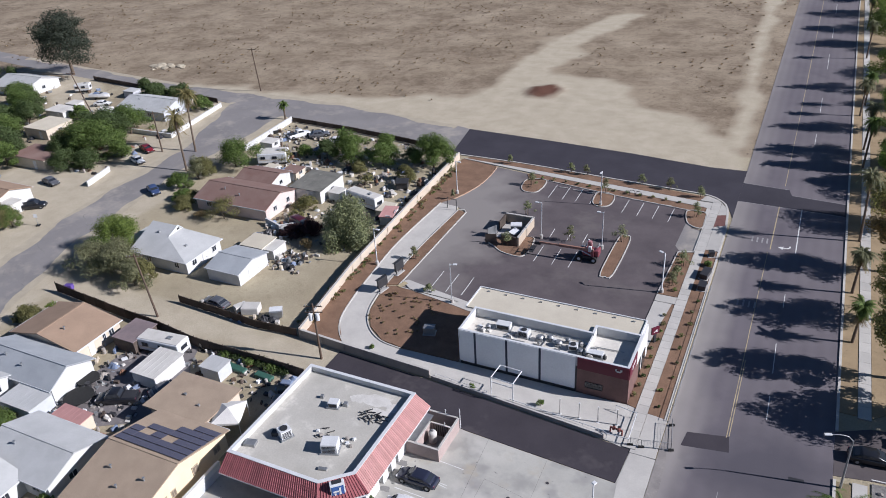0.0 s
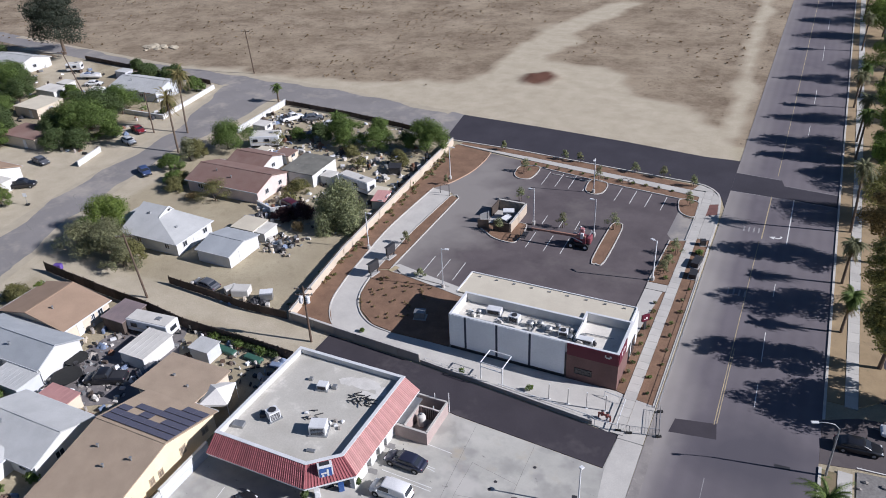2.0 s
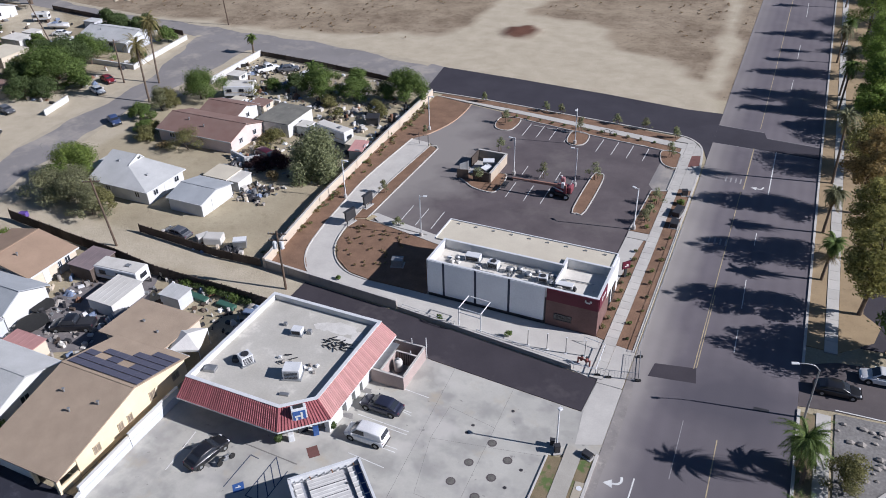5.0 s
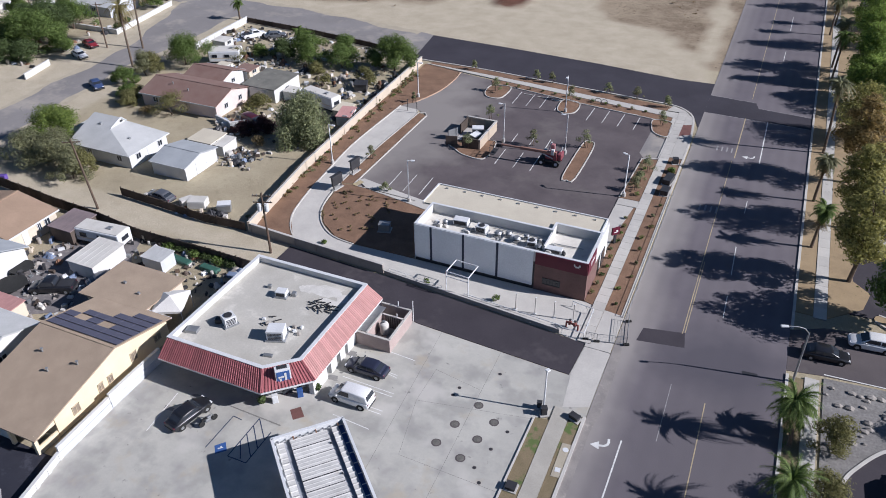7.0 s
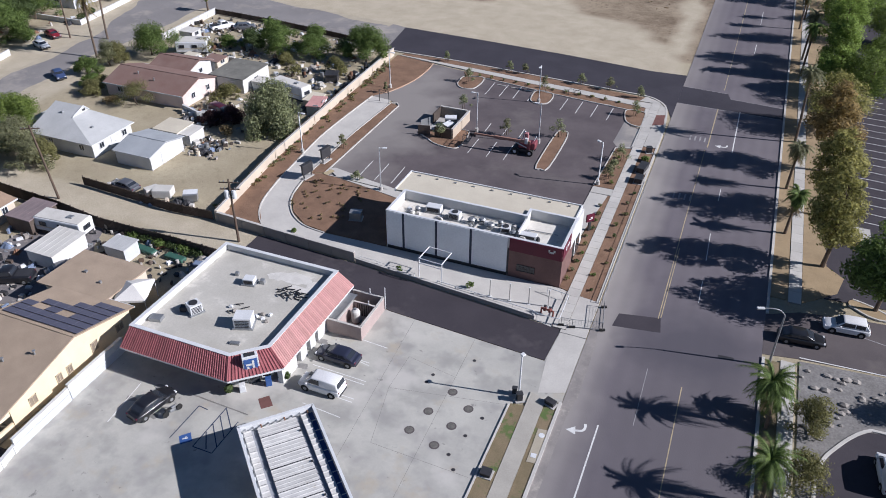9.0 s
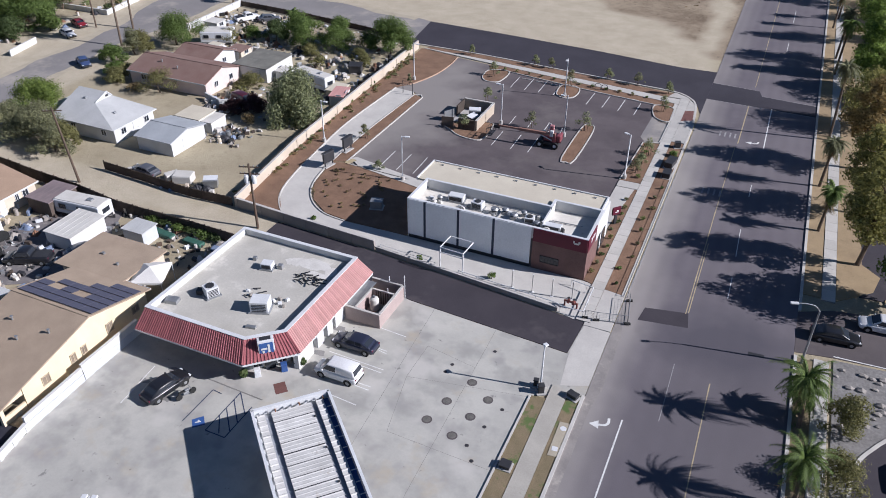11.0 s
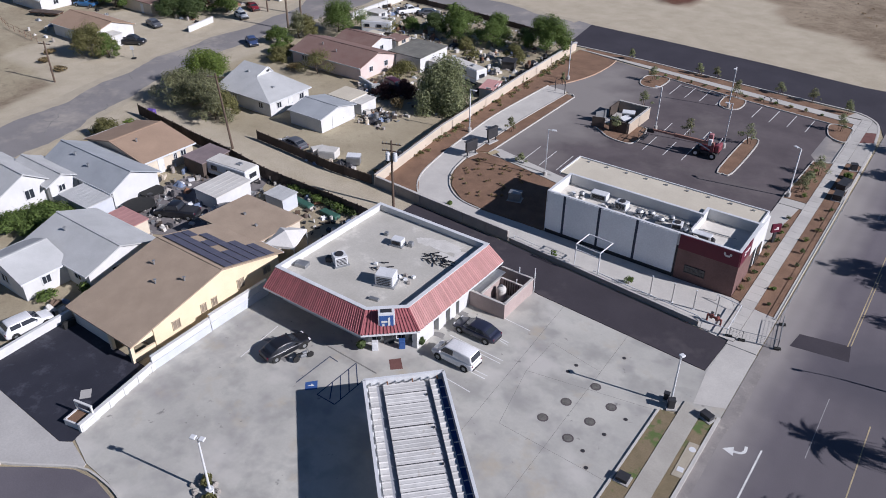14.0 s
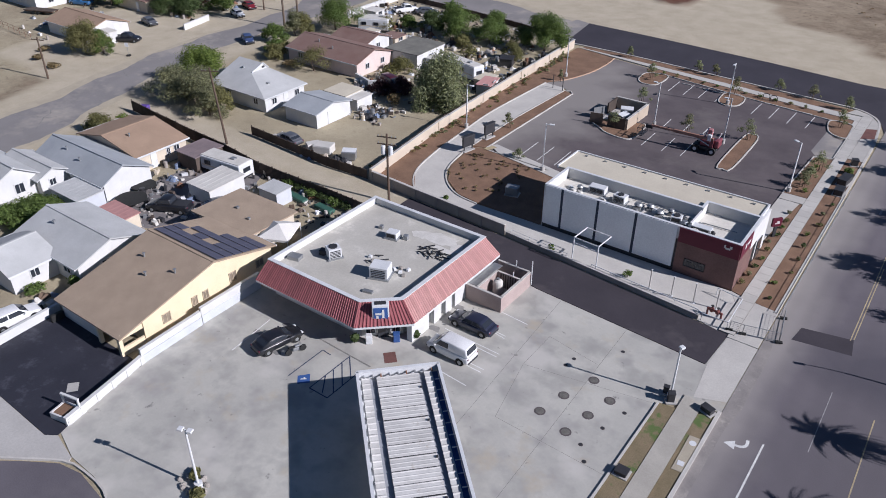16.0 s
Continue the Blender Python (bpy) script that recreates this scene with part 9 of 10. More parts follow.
for k in range(6):
    solid("wheel_stop", boxes([(-38.9 + 2.7 * k if k < 3 else -24.9 + 2.7 * (k - 3), 124.4 - 0.25 * k, 0.03, 1.7, 0.16, 0.12)], bevel=0.02), M["kerb"], "pale concrete wheel stop at a stall", "wheel stop", group="wheel stops")


def bike_rack(x, y, rz):
    ob = thing("bike_rack", "dark steel hoop bike rack", "bike rack", x, y, 0.1, rz)
    pts = [(-0.5, 0)] + [(-0.5 * math.cos(t), 0.7 + 0.3 * math.sin(t)) for t in (0, 0.6, 1.2, 1.9, 2.5, 3.14)] + [(0.5, 0)]
    bm = bmesh.new()
    for p, q in zip(pts[:-1], pts[1:]):
        rod(bm, (p[0], 0, p[1]), (q[0], 0, q[1]), 0.05)
    part("hoop", bm, M["metal_dark"], ob)
    return ob


bike_rack(-26.2, 125.3, 0)
bike_rack(-25.0, 125.1, 0)

# ---------------------------------------------------------------- forecourt details


def tank_cover(x, y, r=0.48):
    ob = thing("tank_cover", "round dark patched tank cover in concrete", "manhole cover", x, y, 0.031, group="tank covers")
    bm = bmesh.new()
    cyl(bm, 0, 0, 0, r, 0.008, n=22)
    part("collar", bm, M["asphalt_lot"], ob)
    bm = bmesh.new()
    cyl(bm, 0, 0, 0.008, r * 0.72, 0.012, n=22)
    part("lid", bm, M["metal_lid" if r > 0.3 else "metal_dark"], ob)
    return ob


M["metal_lid"] = mat("cover_metal", (0.2, 0.19, 0.17), (0.12, 0.115, 0.105), rough=0.7, fine=14, coarse=2.5, metal=0.2)
for x, y in ((-20.4, 43.0), (-19.7, 45.8), (-16.3, 47.5), (-17.0, 44.9), (-17.6, 42.2), (-18.5, 49.0)):
    tank_cover(x, y)
for x, y in ((-16.0, 41.7), (-15.0, 40.3), (-15.4, 44.3), (-14.7, 46.9), (-21.4, 49.3), (-21.2, 50.5), (-18.1, 54.0)):
    tank_cover(x, y, 0.19)


def joint(pts, w=0.05, z=0.0305, mt="joint_dark", name="slab_joint"):
    bm = bmesh.new()
    ribbon(bm, pts, w, z - 0.02, z + 0.001)
    return solid(name, bm, M[mt], "dark sealed joint in concrete", "joint", kind="structure")


M["joint_dark"] = mat("joint_sealant", (0.17, 0.163, 0.155), (0.27, 0.26, 0.245), fine=9, coarse=0.8)
joint([(-26.4, 58.0), (-24.8, 33.8)], 0.03)
joint([(-19.2, 57.6), (-18.4, 29.4)], 0.03)
for a, b in (((-23.0, 40.3), (-13.2, 40.0)), ((-24.5, 47.2), (-13.2, 49.4)), ((-23, 40.3), (-24.5, 47.2)), ((-24.5, 52), (-19.0, 51.0)), ((-24.5, 52), (-24.5, 47.2))):
    joint([a, b], 0.03)
# painted stalls by the store
for x0, y0, x1, y1 in ((-31.6, 52.6, -27.1, 52.3), (-33.0, 49.9, -27.8, 49.55), (-29.4, 49.5, -27.7, 49.2), (-33.0, 47.2, -26.9, 47.05), (-31.6, 46.75, -26.9, 46.6), (-30.5, 44.55, -26.9, 44.5), (-29.0, 44.1, -26.9, 44.05), (-31.2, 42.2, -27.0, 41.9), (-46.6, 33.2, -47.2, 38.4)):
    stripe(x0, y0, x1, y1, 0.1, z=0.031, name="stall_line")
sheet("door_mat_pad", [(-35.4, 41.0), (-34.65, 41.8), (-33.6, 40.8), (-34.4, 40.0)], "brick_red", 0.037, "red brick pad before the store door", "pad", z0=0.0)
for k, (x, y, r) in enumerate(((-33.9, 50.6, 0.8), (-44.8, 38.6, 0.9), (-43.2, 35.4, 0.6), (-33.8, 46.6, 0.7), (-46.6, 36.4, 0.6))):
    rr = random.Random(k + 40)
    pts = [(x + r * (0.7 + 0.5 * rr.random()) * math.cos(a * 0.5236), y + r * 0.6 * (0.7 + 0.5 * rr.random()) * math.sin(a * 0.5236)) for a in range(12)]
    sheet("oil_stain", smooth_line(pts, 0.15, True), "stain", 0.0325, "dark oil stain on concrete", "stain", z0=0.02)


def dumpster_pen():
    ob = thing("dumpster_pen", "brown block pen with inner partitions beside the store", "enclosure", -34.2, 52.4, 0)
    h = 1.75
    for cx, cy, sx, sy, hh in ((2.0, 0, 4.2, 0.2, h), (4.0, 2.75, 0.2, 5.3, h), (1.2, 1.9, 0.16, 3.6, h), (2.6, 3.7, 2.6, 0.14, h), (2.1, 5.45, 3.6, 0.16, h)):
        wl = part("wall", boxes([(cx, cy, -0.05, sx, sy, hh + 0.05)]), M["block_brown"], ob)
        part("coping", boxes([(cx, cy, hh, sx + 0.07, sy + 0.07, 0.06)]), M["kerb"], wl)
    part("cover", boxes([(0.6, 2.6, h - 0.1, 1.0, 4.6, 0.06)]), M["metal_grey"], ob, "dull metal lean-to over the passage")
    for k in range(7):
        part("slat", boxes([(1.75 + 0.28 * k, 3.58, 0.1, 0.1, 0.04, 1.6)]), M["wood_dark"], ob, "dark timber slat")
    for x, y, hh in ((2.3, 5.6, 2.4), (4.05, 5.75, 2.9), (3.1, 3.7, 2.3)):
        bm = bmesh.new()
        cyl(bm, x, y, 0, 0.06, hh, n=8)
        part("post", bm, M["metal_white"], ob)
    return ob


def gas_tank(x, y):
    """Upright domed steel tank with a valve collar on a skirt ring."""
    ob = thing("gas_tank", "white upright gas tank with rust stains inside the pen", "tank", x, y, 0.03)
    bm = bmesh.new()
    n = 18
    rings = [[(r * math.cos(2 * math.pi * k / n), r * math.sin(2 * math.pi * k / n), z) for k in range(n)] for r, z in ((0.46, 0.12), (0.5, 0.22), (0.5, 1.35), (0.44, 1.52), (0.28, 1.64), (0.08, 1.68))]
    loft(bm, rings)
    part("shell", bm, M["roof_white"], ob)
    bm = bmesh.new()
    cyl(bm, 0, 0, 0, 0.4, 0.14, n=16)
    part("skirt", bm, M["rust"], ob, "rusty foot ring")
    bm = bmesh.new()
    cyl(bm, 0, 0, 1.66, 0.14, 0.2, n=12)
    part("valve_collar", bm, M["metal_grey"], ob)
    return ob


M["block_brown"] = mat("block_brown", (0.43, 0.345, 0.32), (0.35, 0.28, 0.26), fine=10, coarse=0.6)
dumpster_pen()
gas_tank(-32.1, 54.9)
# Boxes added in place of the posters in the shop windows.
for x, y in ((-37.35, 41.35), (-35.5, 43.05)):
    bm = bmesh.new()
    box(bm, 0, 0, 0, 0.6, 0.5, 0.95, bevel=0.04)
    box(bm, 0, -0.26, 0.35, 0.45, 0.03, 0.45, mi=0)
    o = solid("vending_box", bm, M["metal_white" if x < -36 else "blue_fascia"], "box in place of a window poster at the store front", "vending box")
    o.matrix_basis = pose(x, y, 0.03, 0, 0, 41)


def planter_box(x, y, rz):
    ob = thing("planter_box", "white masonry planter box with plants", "planter", x, y, 0.03, rz)
    part("wall", boxes([(0, -0.7, 0, 2.0, 0.15, 0.6), (0, 0.7, 0, 2.0, 0.15, 0.6), (-0.95, 0, 0, 0.15, 1.4, 0.6), (0.95, 0, 0, 0.15, 1.4, 0.6)]), M["stucco_white"], ob)
    part("soil", boxes([(0, 0, 0, 1.8, 1.3, 0.5)]), M["mulch"], ob)
    part("post", boxes([(-0.85, 0.6, 0.6, 0.15, 0.15, 1.0), (0.85, 0.6, 0.6, 0.15, 0.15, 1.0), (0, 0.6, 1.5, 1.9, 0.2, 0.12)]), M["stucco_white"], ob)
    return ob


planter_box(-50.9, 19.9, 12)
bm = bmesh.new()
for k in range(26):
    a = k * 0.7
    rr = random.Random(k)
    bmesh.ops.create_icosphere(bm, subdivisions=1, radius=rr.uniform(0.12, 0.25), matrix=Matrix.Translation((-37.0 + 1.3 * math.cos(a) * rr.uniform(0.6, 1), 21.4 + 0.9 * math.sin(a) * rr.uniform(0.6, 1), 0.1)))
solid("rock_ring", bm, M["block_grey"], "ring of pale rocks round the lamp's foot", "rocks", kind="stuff")
street_lamp_sign = thing("street_sign", "green street name sign on a thin pole", "sign", -62.5, 15.6, 0.05, 30)
bm = bmesh.new()
cyl(bm, 0, 0, 0, 0.04, 2.8, n=8)
part("pole", bm, M["metal_grey"], street_lamp_sign)
part("blade", boxes([(0, 0, 2.6, 0.9, 0.03, 0.2)]), M["sign_green"], street_lamp_sign)
solid("storm_drain", boxes([(5.6, 64.3, 0.02, 1.5, 0.5, 0.012, 4)]), M["metal_dark"], "dark iron drain grate in the road", "drain", kind="structure")

# ---------------------------------------------------------------- yard clutter
JN = ("metal_white", "metal_grey", "rust", "wood_dark", "wood_pole", "metal_white", "stucco_cream", "metal_dark", "tarp_blue", "tyre", "kerb", "block_grey", "roof_white")


def junk_box(rnd):
    bm = bmesh.new()
    sx, sy, sz = rnd.uniform(0.4, 1.3), rnd.uniform(0.3, 0.9), rnd.uniform(0.3, 1.0)
    box(bm, 0, 0, 0, sx, sy, sz, bevel=0.05)
    box(bm, 0, 0, sz, sx * 0.92, sy * 0.92, 0.05)
    return "crate", bm


def junk_drum(rnd):
    bm = bmesh.new()
    r = rnd.uniform(0.25, 0.45)
    cyl(bm, 0, 0, 0, r, 0.85, n=12)
    cyl(bm, 0, 0, 0.4, r * 1.05, 0.06, n=12)
    cyl(bm, 0, 0, 0.85, r * 0.8, 0.03, n=12)
    return "drum", bm


def junk_pile(rnd):
    """One scrap board, leaning on a lump of rubble."""
    bm = bmesh.new()
    n = 5
    w = rnd.uniform(1.0, 1.8)
    g = [[bm.verts.new((w * (i / n - 0.5), w * 0.6 * (j / n - 0.5), 0.0 if i in (0, n) or j in (0, n) else rnd.uniform(0.15, 0.6))) for j in range(n + 1)] for i in range(n + 1)]
    for i in range(n):
        for j in range(n):
            bm.faces.new((g[i][j], g[i + 1][j], g[i + 1][j + 1], g[i][j + 1]))
    return "rubble_mound", bm


def junk_tarp(rnd):
    bm = bmesh.new()
    n = 8
    w = rnd.uniform(1.2, 2.4)
    g = [[bm.verts.new((w * (i / n - 0.5), w * 0.8 * (j / n - 0.5), max(0.0, 0.75 * math.cos(3.0 * (i / n - 0.5)) * math.cos(3.0 * (j / n - 0.5)) + rnd.uniform(-0.1, 0.1)))) for j in range(n + 1)] for i in range(n + 1)]
    for i in range(n):
        for j in range(n):
            bm.faces.new((g[i][j], g[i + 1][j], g[i + 1][j + 1], g[i][j + 1]))
    return "tarp_cover", bm


KINDS = (junk_box, junk_box, junk_drum, junk_pile, junk_tarp)
rnd = random.Random(77)
POOL = []
for k in range(30):
    nm, bm = KINDS[k % 5](rnd)
    POOL.append((nm, mesh_of(nm, bm, M[JN[(k * 7) % len(JN)]])))
LBL = {"crate": "old box standing in a cluttered yard", "drum": "old drum standing in a cluttered yard", "rubble_mound": "mound of broken scrap in a yard", "tarp_cover": "low bulk under a crumpled tarp in a yard"}


def scatter(x0, x1, y0, y1, n, seed):
    r = random.Random(seed)
    for _ in range(n):
        nm, me = r.choice(POOL)
        o = tagged(new(nm, me), LBL[nm], nm.replace("_", " "), group="yard clutter")
        s = r.uniform(0.5, 1.1)
        o.matrix_basis = pose(r.uniform(x0, x1), r.uniform(y0, y1), -0.02, 0, 0, r.uniform(0, 360)) @ Matrix.Scale(s, 4)


scatter(-80, -67, 40.2, 44.0, 14, 1)
scatter(-79, -68, 46.0, 53.0, 30, 2)
scatter(-76, -66, 57.5, 59.3, 16, 3)
scatter(-67, -53, 54.0, 58.8, 30, 4)
scatter(-74.8, -70.5, 80.5, 86.5, 28, 5)
scatter(-79, -62, 66.0, 68.8, 22, 6)
scatter(-104, -70, 112, 121, 57, 7)
scatter(-110, -70, 124, 136, 64, 8)
scatter(-84, -78, 88, 101, 32, 9)
scatter(-77, -66, 97, 102, 22, 10)
scatter(-77, -64, 107.5, 122, 35, 11)
scatter(-93, -86, 110, 116, 22, 12)
scatter(-175, -135, 98, 127, 80, 13)
scatter(-200, -160, 112, 145, 64, 14)
scatter(-66, -63.5, 104, 124, 25, 15)
scatter(-84, -80.5, 45, 58, 22, 16)
scatter(-165, -138, 72, 92, 25, 17)
scatter(-68.5, -63, 25.5, 29.5, 8, 18)


def trampoline(x, y, r):
    ob = thing("trampoline", "round black trampoline in a cluttered yard", "trampoline", x, y, 0)
    bm = bmesh.new()
    cyl(bm, 0, 0, 0.75, r, 0.05, n=26)
    part("mat", bm, M["tyre"], ob)
    for k in range(6):
        bm = bmesh.new()
        cyl(bm, r * math.cos(k * 1.047), r * math.sin(k * 1.047), 0, 0.04, 0.76, n=8)
        part("leg", bm, M["metal_grey"], ob)
    return ob


trampoline(-77.4, 44.3, 1.9)
trampoline(-79.2, 47.4, 1.5)
# green overgrown strip by the alley
for i, (x, y) in enumerate(((-65.4, 58.6), (-63.6, 58.9), (-61.6, 58.6), (-59.6, 58.9), (-57.6, 58.4), (-55.8, 58.6))):
    shrub(x, y, 1.1, 1.2, ("lf_green", "lf_dark")[i % 2], 1500 + i, 420, "overgrown green hedge by the alley fence", 0.16, name="hedge_bush")
for i, (x, y, w, d, rz, mt) in enumerate(((-62.4, 57.0, 3.4, 1.0, -6, "tarp_green"), (-57.8, 57.0, 2.8, 1.0, -4, "tarp_green"), (-54.2, 57.0, 1.6, 0.9, 10, "tarp_blue"))):
    bm = bmesh.new()
    box(bm, 0, 0, 0, w, d, 0.5, bevel=0.15)
    o = solid("tarp_cover", bm, M[mt], "long pile under a green tarp" if i < 2 else "pile under a blue tarp", "tarp")
    o.matrix_basis = pose(x, y, 0, 0, 0, rz)
car(19.9, 53.6, 95, "car_white", "van", "white van parked in the kerbed lot", z=0.045)
car(-75.4, 68.3, 175, "car_grey", "sedan", "old grey car behind the fence", z=0.0)
for x, y, w, d, h, rz in ((-70.9, 68.6, 1.9, 1.2, 1.0, 60), (-69.2, 68.9, 2.6, 1.9, 1.1, 20)):
    bm = bmesh.new()
    box(bm, 0, 0, 0, w, d, h, bevel=0.08)
    box(bm, 0, 0, h, w * 0.96, d * 0.96, 0.06)
    o = solid("storage_box", bm, M["roof_white"], "white covered storage box behind the fence", "storage box")
    o.matrix_basis = pose(x, y, 0, 0, 0, rz)
dumpster(-64.8, 69.2, 0.0, 30, "white boxy bin behind the fence")
bm = bmesh.new()
box(bm, 0, 0, 0, 1.3, 0.8, 0.9, bevel=0.12)
o = solid("purple_bin", bm, M["purple"], "purple covered bin beside the fence end", "bin")
o.matrix_basis = pose(-101.4, 63.4, 0, 0, 0, 20)

# more yard buildings and stored things
M["yard_slab"] = mat("yard_slab", (0.2, 0.185, 0.185), (0.14, 0.128, 0.13), rough=0.92, fine=6, coarse=0.4, third=(0.3, 0.27, 0.25), mottle=0.6, third_at=0.56)
sheet("pavement_yard", [(-80.6, 42.2), (-76, 41.7), (-71.4, 41.7), (-66.4, 44.6), (-66.2, 52.2), (-69, 55.4), (-70.6, 59.0), (-77.4, 59.0), (-80, 53.4)], "yard_slab", 0.012, "stained grey slab under the yard clutter", "pavement")
for nm, lb, x0, x1, y0, y1, h, rf, wl in (("storage_shed", "long white metal shed in the cluttered yard", -73.4, -69.4, 49.7, 55.0, 2.2, "roof_white", "stucco_white"),
                                          ("storage_shed", "low grey shed at the end of the cluttered yard", -65.6, -62.6, 54.0, 56.4, 2.1, "shingle_grey", "stucco_grey"),
                                          ("garden_shed", "lean-to with faded pink roof beside the grey house", -76.2, -71.6, 39.1, 41.6, 2.2, "tile_pale", "stucco_cream"),
                                          ("garden_shed", "small cream shed behind the red-roofed house", -98.6, -96.0, 110.4, 112.8, 2.0, "roof_cream", "stucco_white"),
                                          ("garden_shed", "small white shed beside the trailer", -79.0, -76.6, 105.0, 107.4, 2.0, "roof_white", "stucco_white"),
                                          ("garden_shed", "low tan shed by the block wall", -66.6, -64.2, 101.6, 105.0, 1.9, "roof_cream", "stucco_cream"),
                                          ("garden_shed", "low white shed in the corner yard", -108.0, -104.8, 121.8, 124.6, 2.2, "roof_white", "stucco_white"),
                                          ("garden_shed", "small brown-roofed shed among trees", -162.0, -158.6, 116.4, 119.2, 2.2, "shingle_red", "stucco_cream"),
                                          ("garden_shed", "pale shed beside the carport", -177.5, -174.0, 128.4, 131.4, 2.2, "roof_white", "stucco_white"),
                                          ("garden_shed", "pale shed behind the corner house", -170.2, -166.6, 141.6, 144.4, 2.1, "shingle_grey", "stucco_grey")):
    flat_shed(nm, lb, x0, x1, y0, y1, h, rf, wl, door=-120 < x0 < -80)
def water_tank(x, y):
    ob = thing("water_tank", "round white plastic water tank in a yard", "tank", x, y, 0)
    bm = bmesh.new()
    cyl(bm, 0, 0, -0.05, 1.5, 2.1, n=24)
    cyl(bm, 0, 0, 2.05, 1.5, 0.45, 0.5, n=24)
    part("shell", bm, M["metal_white"], ob)
    bm = bmesh.new()
    cyl(bm, 0, 0, 2.5, 0.3, 0.12, n=14)
    part("lid", bm, M["metal_grey"], ob)
    return ob


water_tank(-186.4, 117.2)
trailer(-186.9, 142.4, 4.2, 2.2, 2.3, 30, "small white trailer in a dirt yard", window=False)
car(-171.0, 134.6, 25, "car_white", "sedan", "white car in a dirt yard", z=0.0)


def boat(x, y, rz):
    ob = thing("boat", "white motor boat on a trailer in a yard", "boat", x, y, 0, rz)
    bm = bmesh.new()
    loft(bm, [[(px, -w, 0.9), (px, -w * 0.5, 0.5), (px, w * 0.5, 0.5), (px, w, 0.9), (px, w * 0.9, 1.5), (px, -w * 0.9, 1.5)] for px, w in ((-2.8, 1.0), (0, 1.1), (1.6, 0.9), (2.7, 0.3))])
    part("hull", bm, M["car_white"], ob)
    part("windscreen", boxes([(0.6, 0, 1.5, 0.1, 1.4, 0.5, 0, -20)]), M["glass"], ob)
    part("seat", boxes([(-1.0, 0, 1.5, 1.2, 1.4, 0.25)], bevel=0.06), M["tarp_blue"], ob)
    part("trailer_frame", boxes([(-0.3, 0, 0.35, 5.4, 0.9, 0.12)]), M["metal_grey"], ob)
    for s in (-0.9, 0.9):
        bm = bmesh.new()
        rod(bm, (-1.0, s - 0.1, 0.3), (-1.0, s + 0.1, 0.3), 0.3, n=14)
        part("wheel", bm, M["tyre"], ob)
    return ob


boat(-176.4, 138.8, 20)


def flatbed(x, y, rz):
    ob = thing("flatbed_trailer", "long dark flatbed trailer in a dirt yard", "trailer", x, y, 0, rz)
    part("deck", boxes([(0, 0, 0.75, 7.0, 2.2, 0.15)]), M["wood_dark"], ob)
    part("frame", boxes([(0, -0.8, 0.55, 7.0, 0.12, 0.2), (0, 0.8, 0.55, 7.0, 0.12, 0.2), (4.2, 0, 0.55, 1.6, 0.12, 0.14)]), M["rust"], ob)
    for px in (-1.2, -0.2):
        for s in (-1.0, 1.0):
            bm = bmesh.new()
            rod(bm, (px, s - 0.12, 0.36), (px, s + 0.12, 0.36), 0.36, n=14)
            part("wheel", bm, M["tyre"], ob)
    return ob


flatbed(-165.4, 83.5, 22)
rail("yard_rail", "dark pipe rail fence in a dirt yard", [(-170, 75.6), (-162, 73.4), (-149.4, 72.2)], 1.3, 2.6, mt="rust", mid=1)
stop = thing("traffic_sign", "small sign on a thin post by the street", "sign", -126.2, 77.6, 0, 30)
bm = bmesh.new()
cyl(bm, 0, 0, -0.1, 0.04, 2.2, n=8)
part("post", bm, M["metal_grey"], stop)
part("plate", boxes([(0, -0.05, 1.7, 0.7, 0.04, 0.7)], bevel=0.01), M["metal_white"], stop)
part("base", boxes([(0, 0, -0.05, 0.7, 0.7, 0.25)], bevel=0.05), M["tyre"], stop)
# cracks across the old street
for k, (x0, y0, x1, y1) in enumerate(((-117.2, 63.6, -113.4, 58.6), (-115.6, 50.8, -109.6, 53.6), (-112.0, 63.0, -108.6, 60.0), (-121.5, 84.0, -116.8, 80.6), (-106, 47.5, -112.8, 55.0), (-123.5, 97.0, -119.0, 93.0), (-120.4, 72.4, -116.0, 70.6))):
    rr = random.Random(k + 3)
    n = 7
    pts = [(x0 + (x1 - x0) * i / n + rr.uniform(-0.35, 0.35), y0 + (y1 - y0) * i / n + rr.uniform(-0.35, 0.35)) for i in range(n + 1)]
    bm = bmesh.new()
    ribbon(bm, pts, 0.14, 0.0, 0.021)
    solid("road_crack", bm, M["joint_dark"], "dark tar-filled crack across the old street", "crack", kind="structure")
bm = bmesh.new()
rr = random.Random(12)
for k in range(22):
    bmesh.ops.create_icosphere(bm, subdivisions=2, radius=rr.uniform(0.5, 1.5), matrix=Matrix.Translation((-181.6 + rr.gauss(0, 3.0), 169.4 + rr.gauss(0, 1.6), 0.0)) @ Matrix.Diagonal((1.3, 1.0, 0.4, 1)))
for v in bm.verts:
    v.co += Vector((rr.uniform(-0.25, 0.25), rr.uniform(-0.2, 0.2), rr.uniform(-0.15, 0.15)))
solid("dirt_pile", bm, M["dust"], "piles of dry soil and rubble in the field", "dirt pile", kind="stuff")
trailer(-162.4, 128.2, 3.6, 2.2, 2.3, 20, "small white box trailer in a yard", window=False)
block_wall("yard_wall", "low white block wall before the house", [(-84.6, 93.0), (-80.6, 91.6), (-77.4, 94.4)], 1.1, "stucco_white")
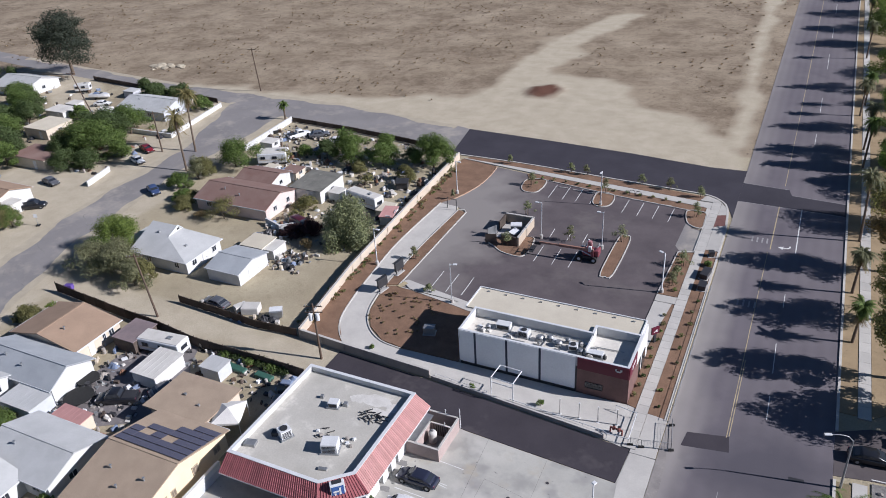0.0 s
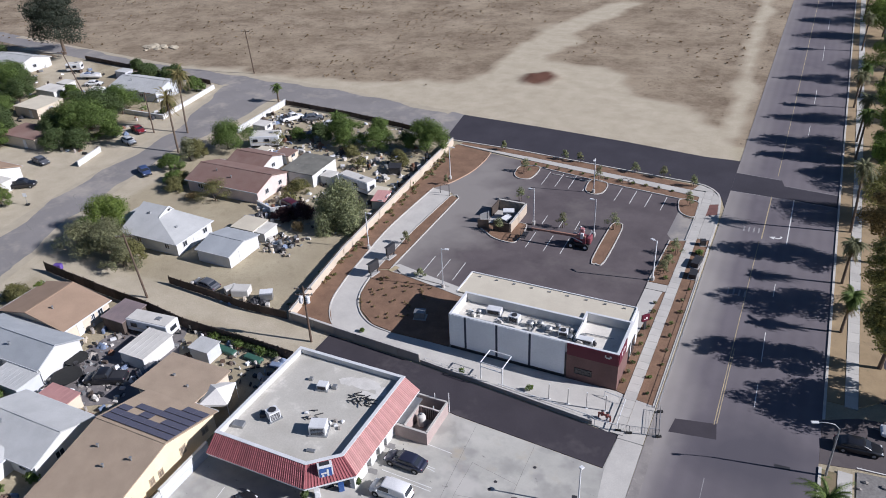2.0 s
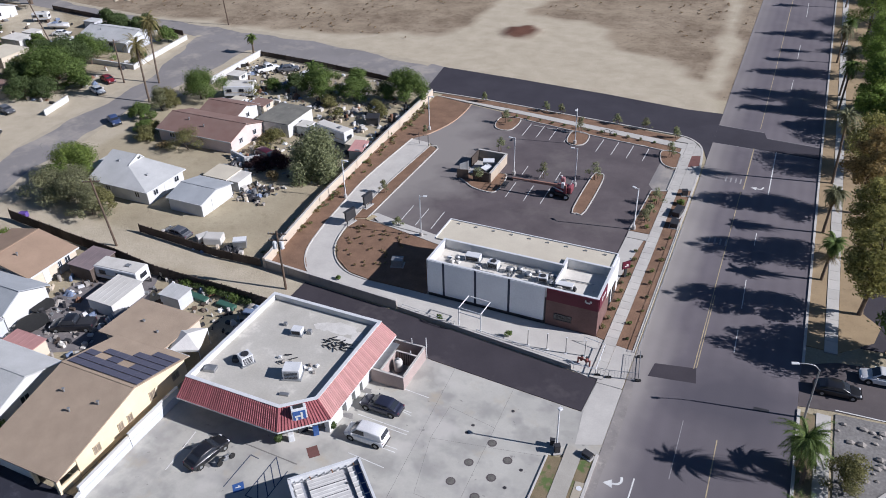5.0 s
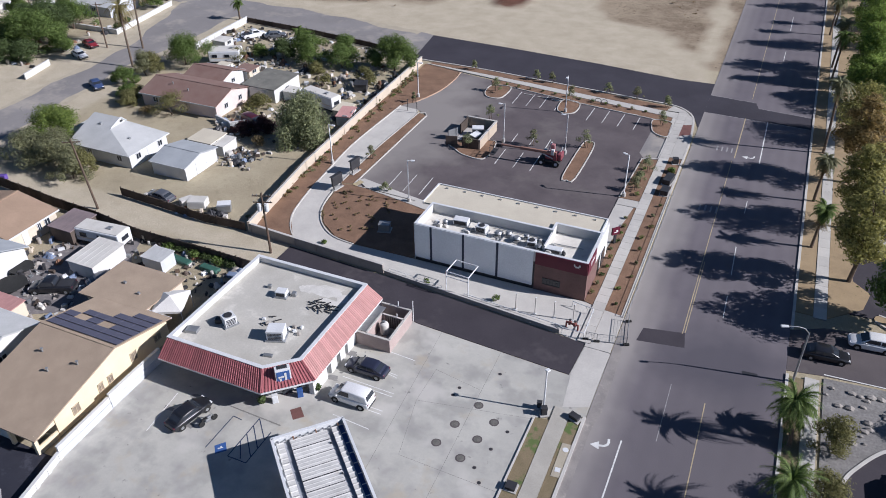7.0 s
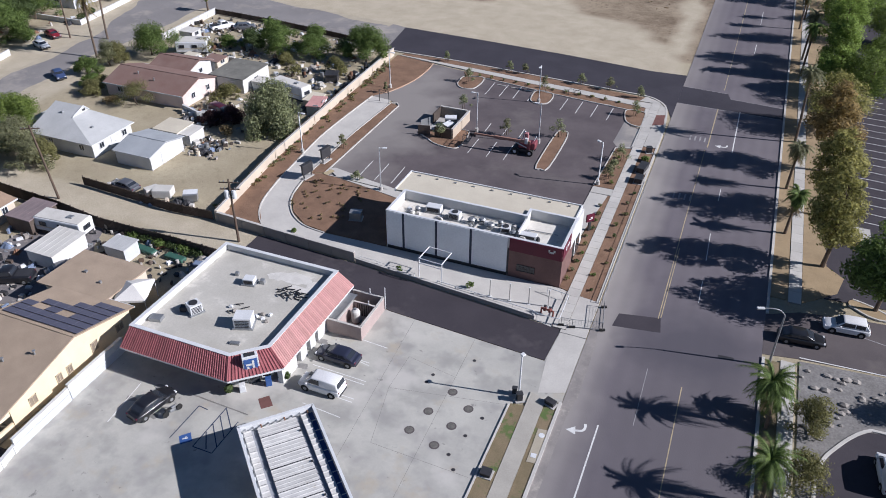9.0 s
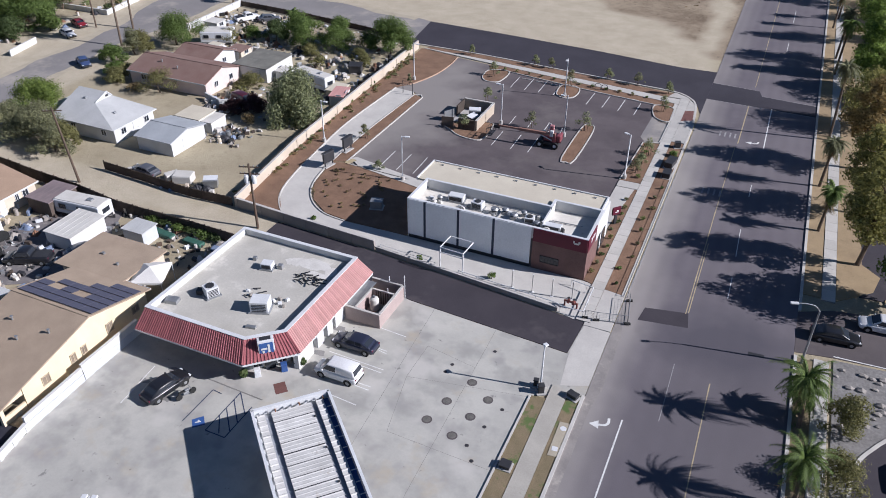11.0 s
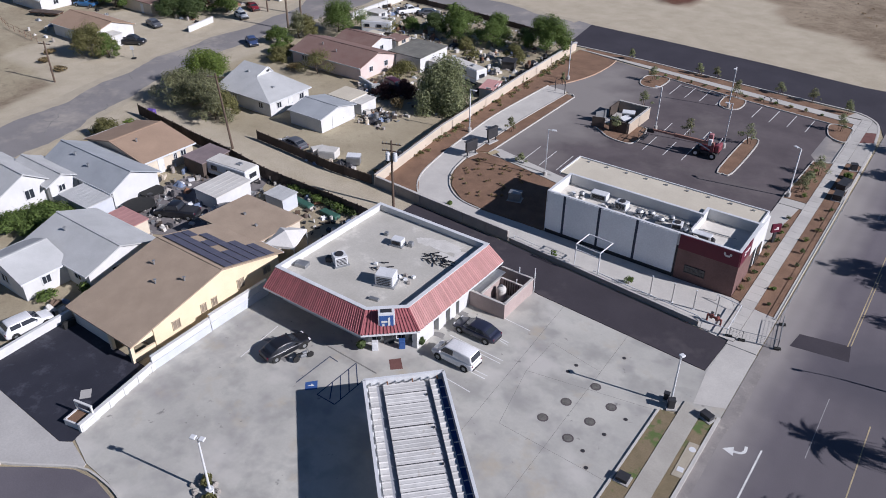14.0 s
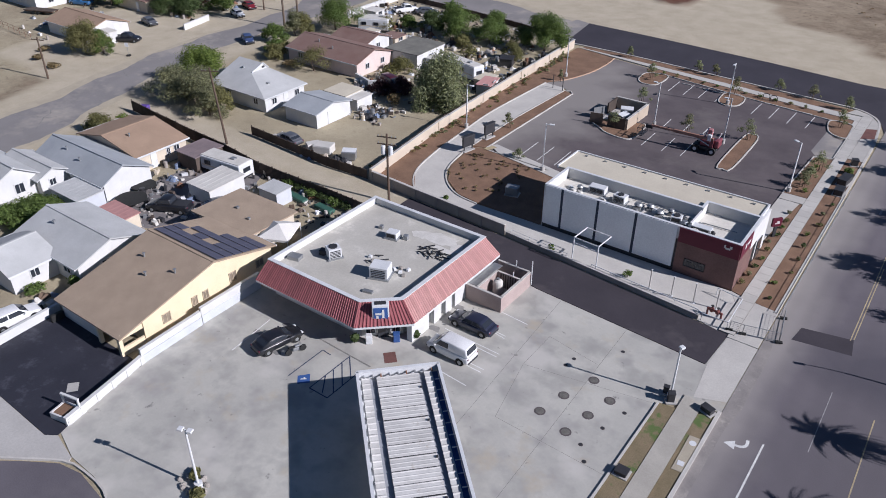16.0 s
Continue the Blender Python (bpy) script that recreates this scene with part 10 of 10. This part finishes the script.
def debris(x0, x1, y0, y1, n, seed, label):
    """Small loose scraps, past counting, between the larger things."""
    r = random.Random(seed)
    bm = bmesh.new()
    for _ in range(n):
        box(bm, r.uniform(x0, x1), r.uniform(y0, y1), -0.02, r.uniform(0.15, 0.8), r.uniform(0.1, 0.5), r.uniform(0.08, 0.5), r.uniform(0, 360), rx=r.uniform(-12, 12), mi=r.randrange(5))
    ob = new("loose_scrap", mesh_of("loose_scrap", bm, [M[k] for k in ("roof_white", "metal_dark", "block_grey", "wood_dark", "metal_grey")]))
    return tagged(ob, label, "scrap", kind="stuff")


debris(-80.5, -68, 41.5, 58.8, 170, 31, "loose scrap strewn over the junk yard")
debris(-66.5, -53.5, 52.5, 58.6, 70, 32, "loose scrap behind the yellow house")
debris(-77, -69, 80, 87, 60, 33, "loose scrap heap beside the garage")
debris(-104, -66, 110, 135, 300, 34, "loose scrap in the northern yard")
debris(-84, -64, 88, 108, 90, 35, "loose scrap beside the pink house")
debris(-111, -96, 122, 137, 150, 36, "loose scrap in the walled corner yard")
scatter(-100, -82, 113, 122, 40, 21)
scatter(-84, -74, 89.5, 94, 16, 22)
scatter(-81, -70, 58.0, 59.4, 10, 23)
scatter(-112, -104, 124, 134, 24, 24)

# field scrub: too many to count
rs = np.random.RandomState(9)
pts = []
while len(pts) < 1500:
    x, y = rs.uniform(-290, -9.5), rs.uniform(160, 300)
    if abs(x + 70 - max(0, y - 215) * 0.26) < 7.5 and y < 266 or (y < 174 and x > -84) or (x > -64 and y < 196 - 0.6 * max(0, x + 50) and y < 194) or abs(x + 12 + 0.04 * max(0, y - 180)) < 2.2:
        continue
    v = noise.fractal(Vector((x * 0.04, y * 0.04, 3)), 1.0, 2.0, 3)
    if v + rs.uniform(-0.4, 0.4) > 0.02:
        pts.append((x, y, 0.02, rs.uniform(0.12, 0.42) * (1.5 if x > -40 else 1), rs.uniform(0.12, 0.4), rs.uniform(0.06, 0.2)))
sc = new("field_scrub", leaf_mesh("field_scrub", pts, 13000, 0.22, M["lf_scrub"], 77))
tagged(sc, "low dry scrub and tumbleweeds in the field", "scrub", kind="stuff")
# accessible stall with hatched aisle in blue paint
M["paint_blue"] = mat("paint_blue", (0.03, 0.042, 0.085), (0.05, 0.064, 0.11), fine=20, coarse=1.2, bump=0.05)


def blue_line(x0, y0, x1, y1, w=0.1, mt="paint_blue"):
    bm = bmesh.new()
    ribbon(bm, [(x0, y0), (x1, y1)], w, 0.031, 0.0365)
    return solid("stall_line", bm, M[mt], "worn dark blue stall line", "road marking", kind="structure")


for r in ((-37.5, 33.8, -37.5, 38.9), (-35.45, 33.8, -35.45, 37.8), (-37.5, 33.8, -35.45, 33.8), (-37.45, 35.7, -36.2, 34.0), (-37.45, 36.7, -35.5, 34.6), (-37.45, 37.8, -35.5, 35.7), (-37.45, 38.8, -35.5, 36.8), (-40.05, 33.8, -40.05, 38.1), (-40.05, 38.1, -39.0, 38.0)):
    blue_line(*r)
joint([(-41.5, 39.1), (-35.1, 38.9)], 0.12, 0.05)
sheet("stall_emblem", [(-39.4, 34.3), (-38.7, 35.1), (-37.95, 34.3), (-38.7, 33.55)], "blue_fascia", 0.037, "blue painted accessible stall square", "road marking", z0=0.0)
solid("stall_emblem_mark", boxes([(-38.7, 34.3, 0.037, 0.5, 0.12, 0.004, 40), (-38.75, 34.45, 0.0375, 0.14, 0.14, 0.004, 10)]), M["paint_white"], "white wheelchair-like emblem strokes", "road marking", kind="structure")
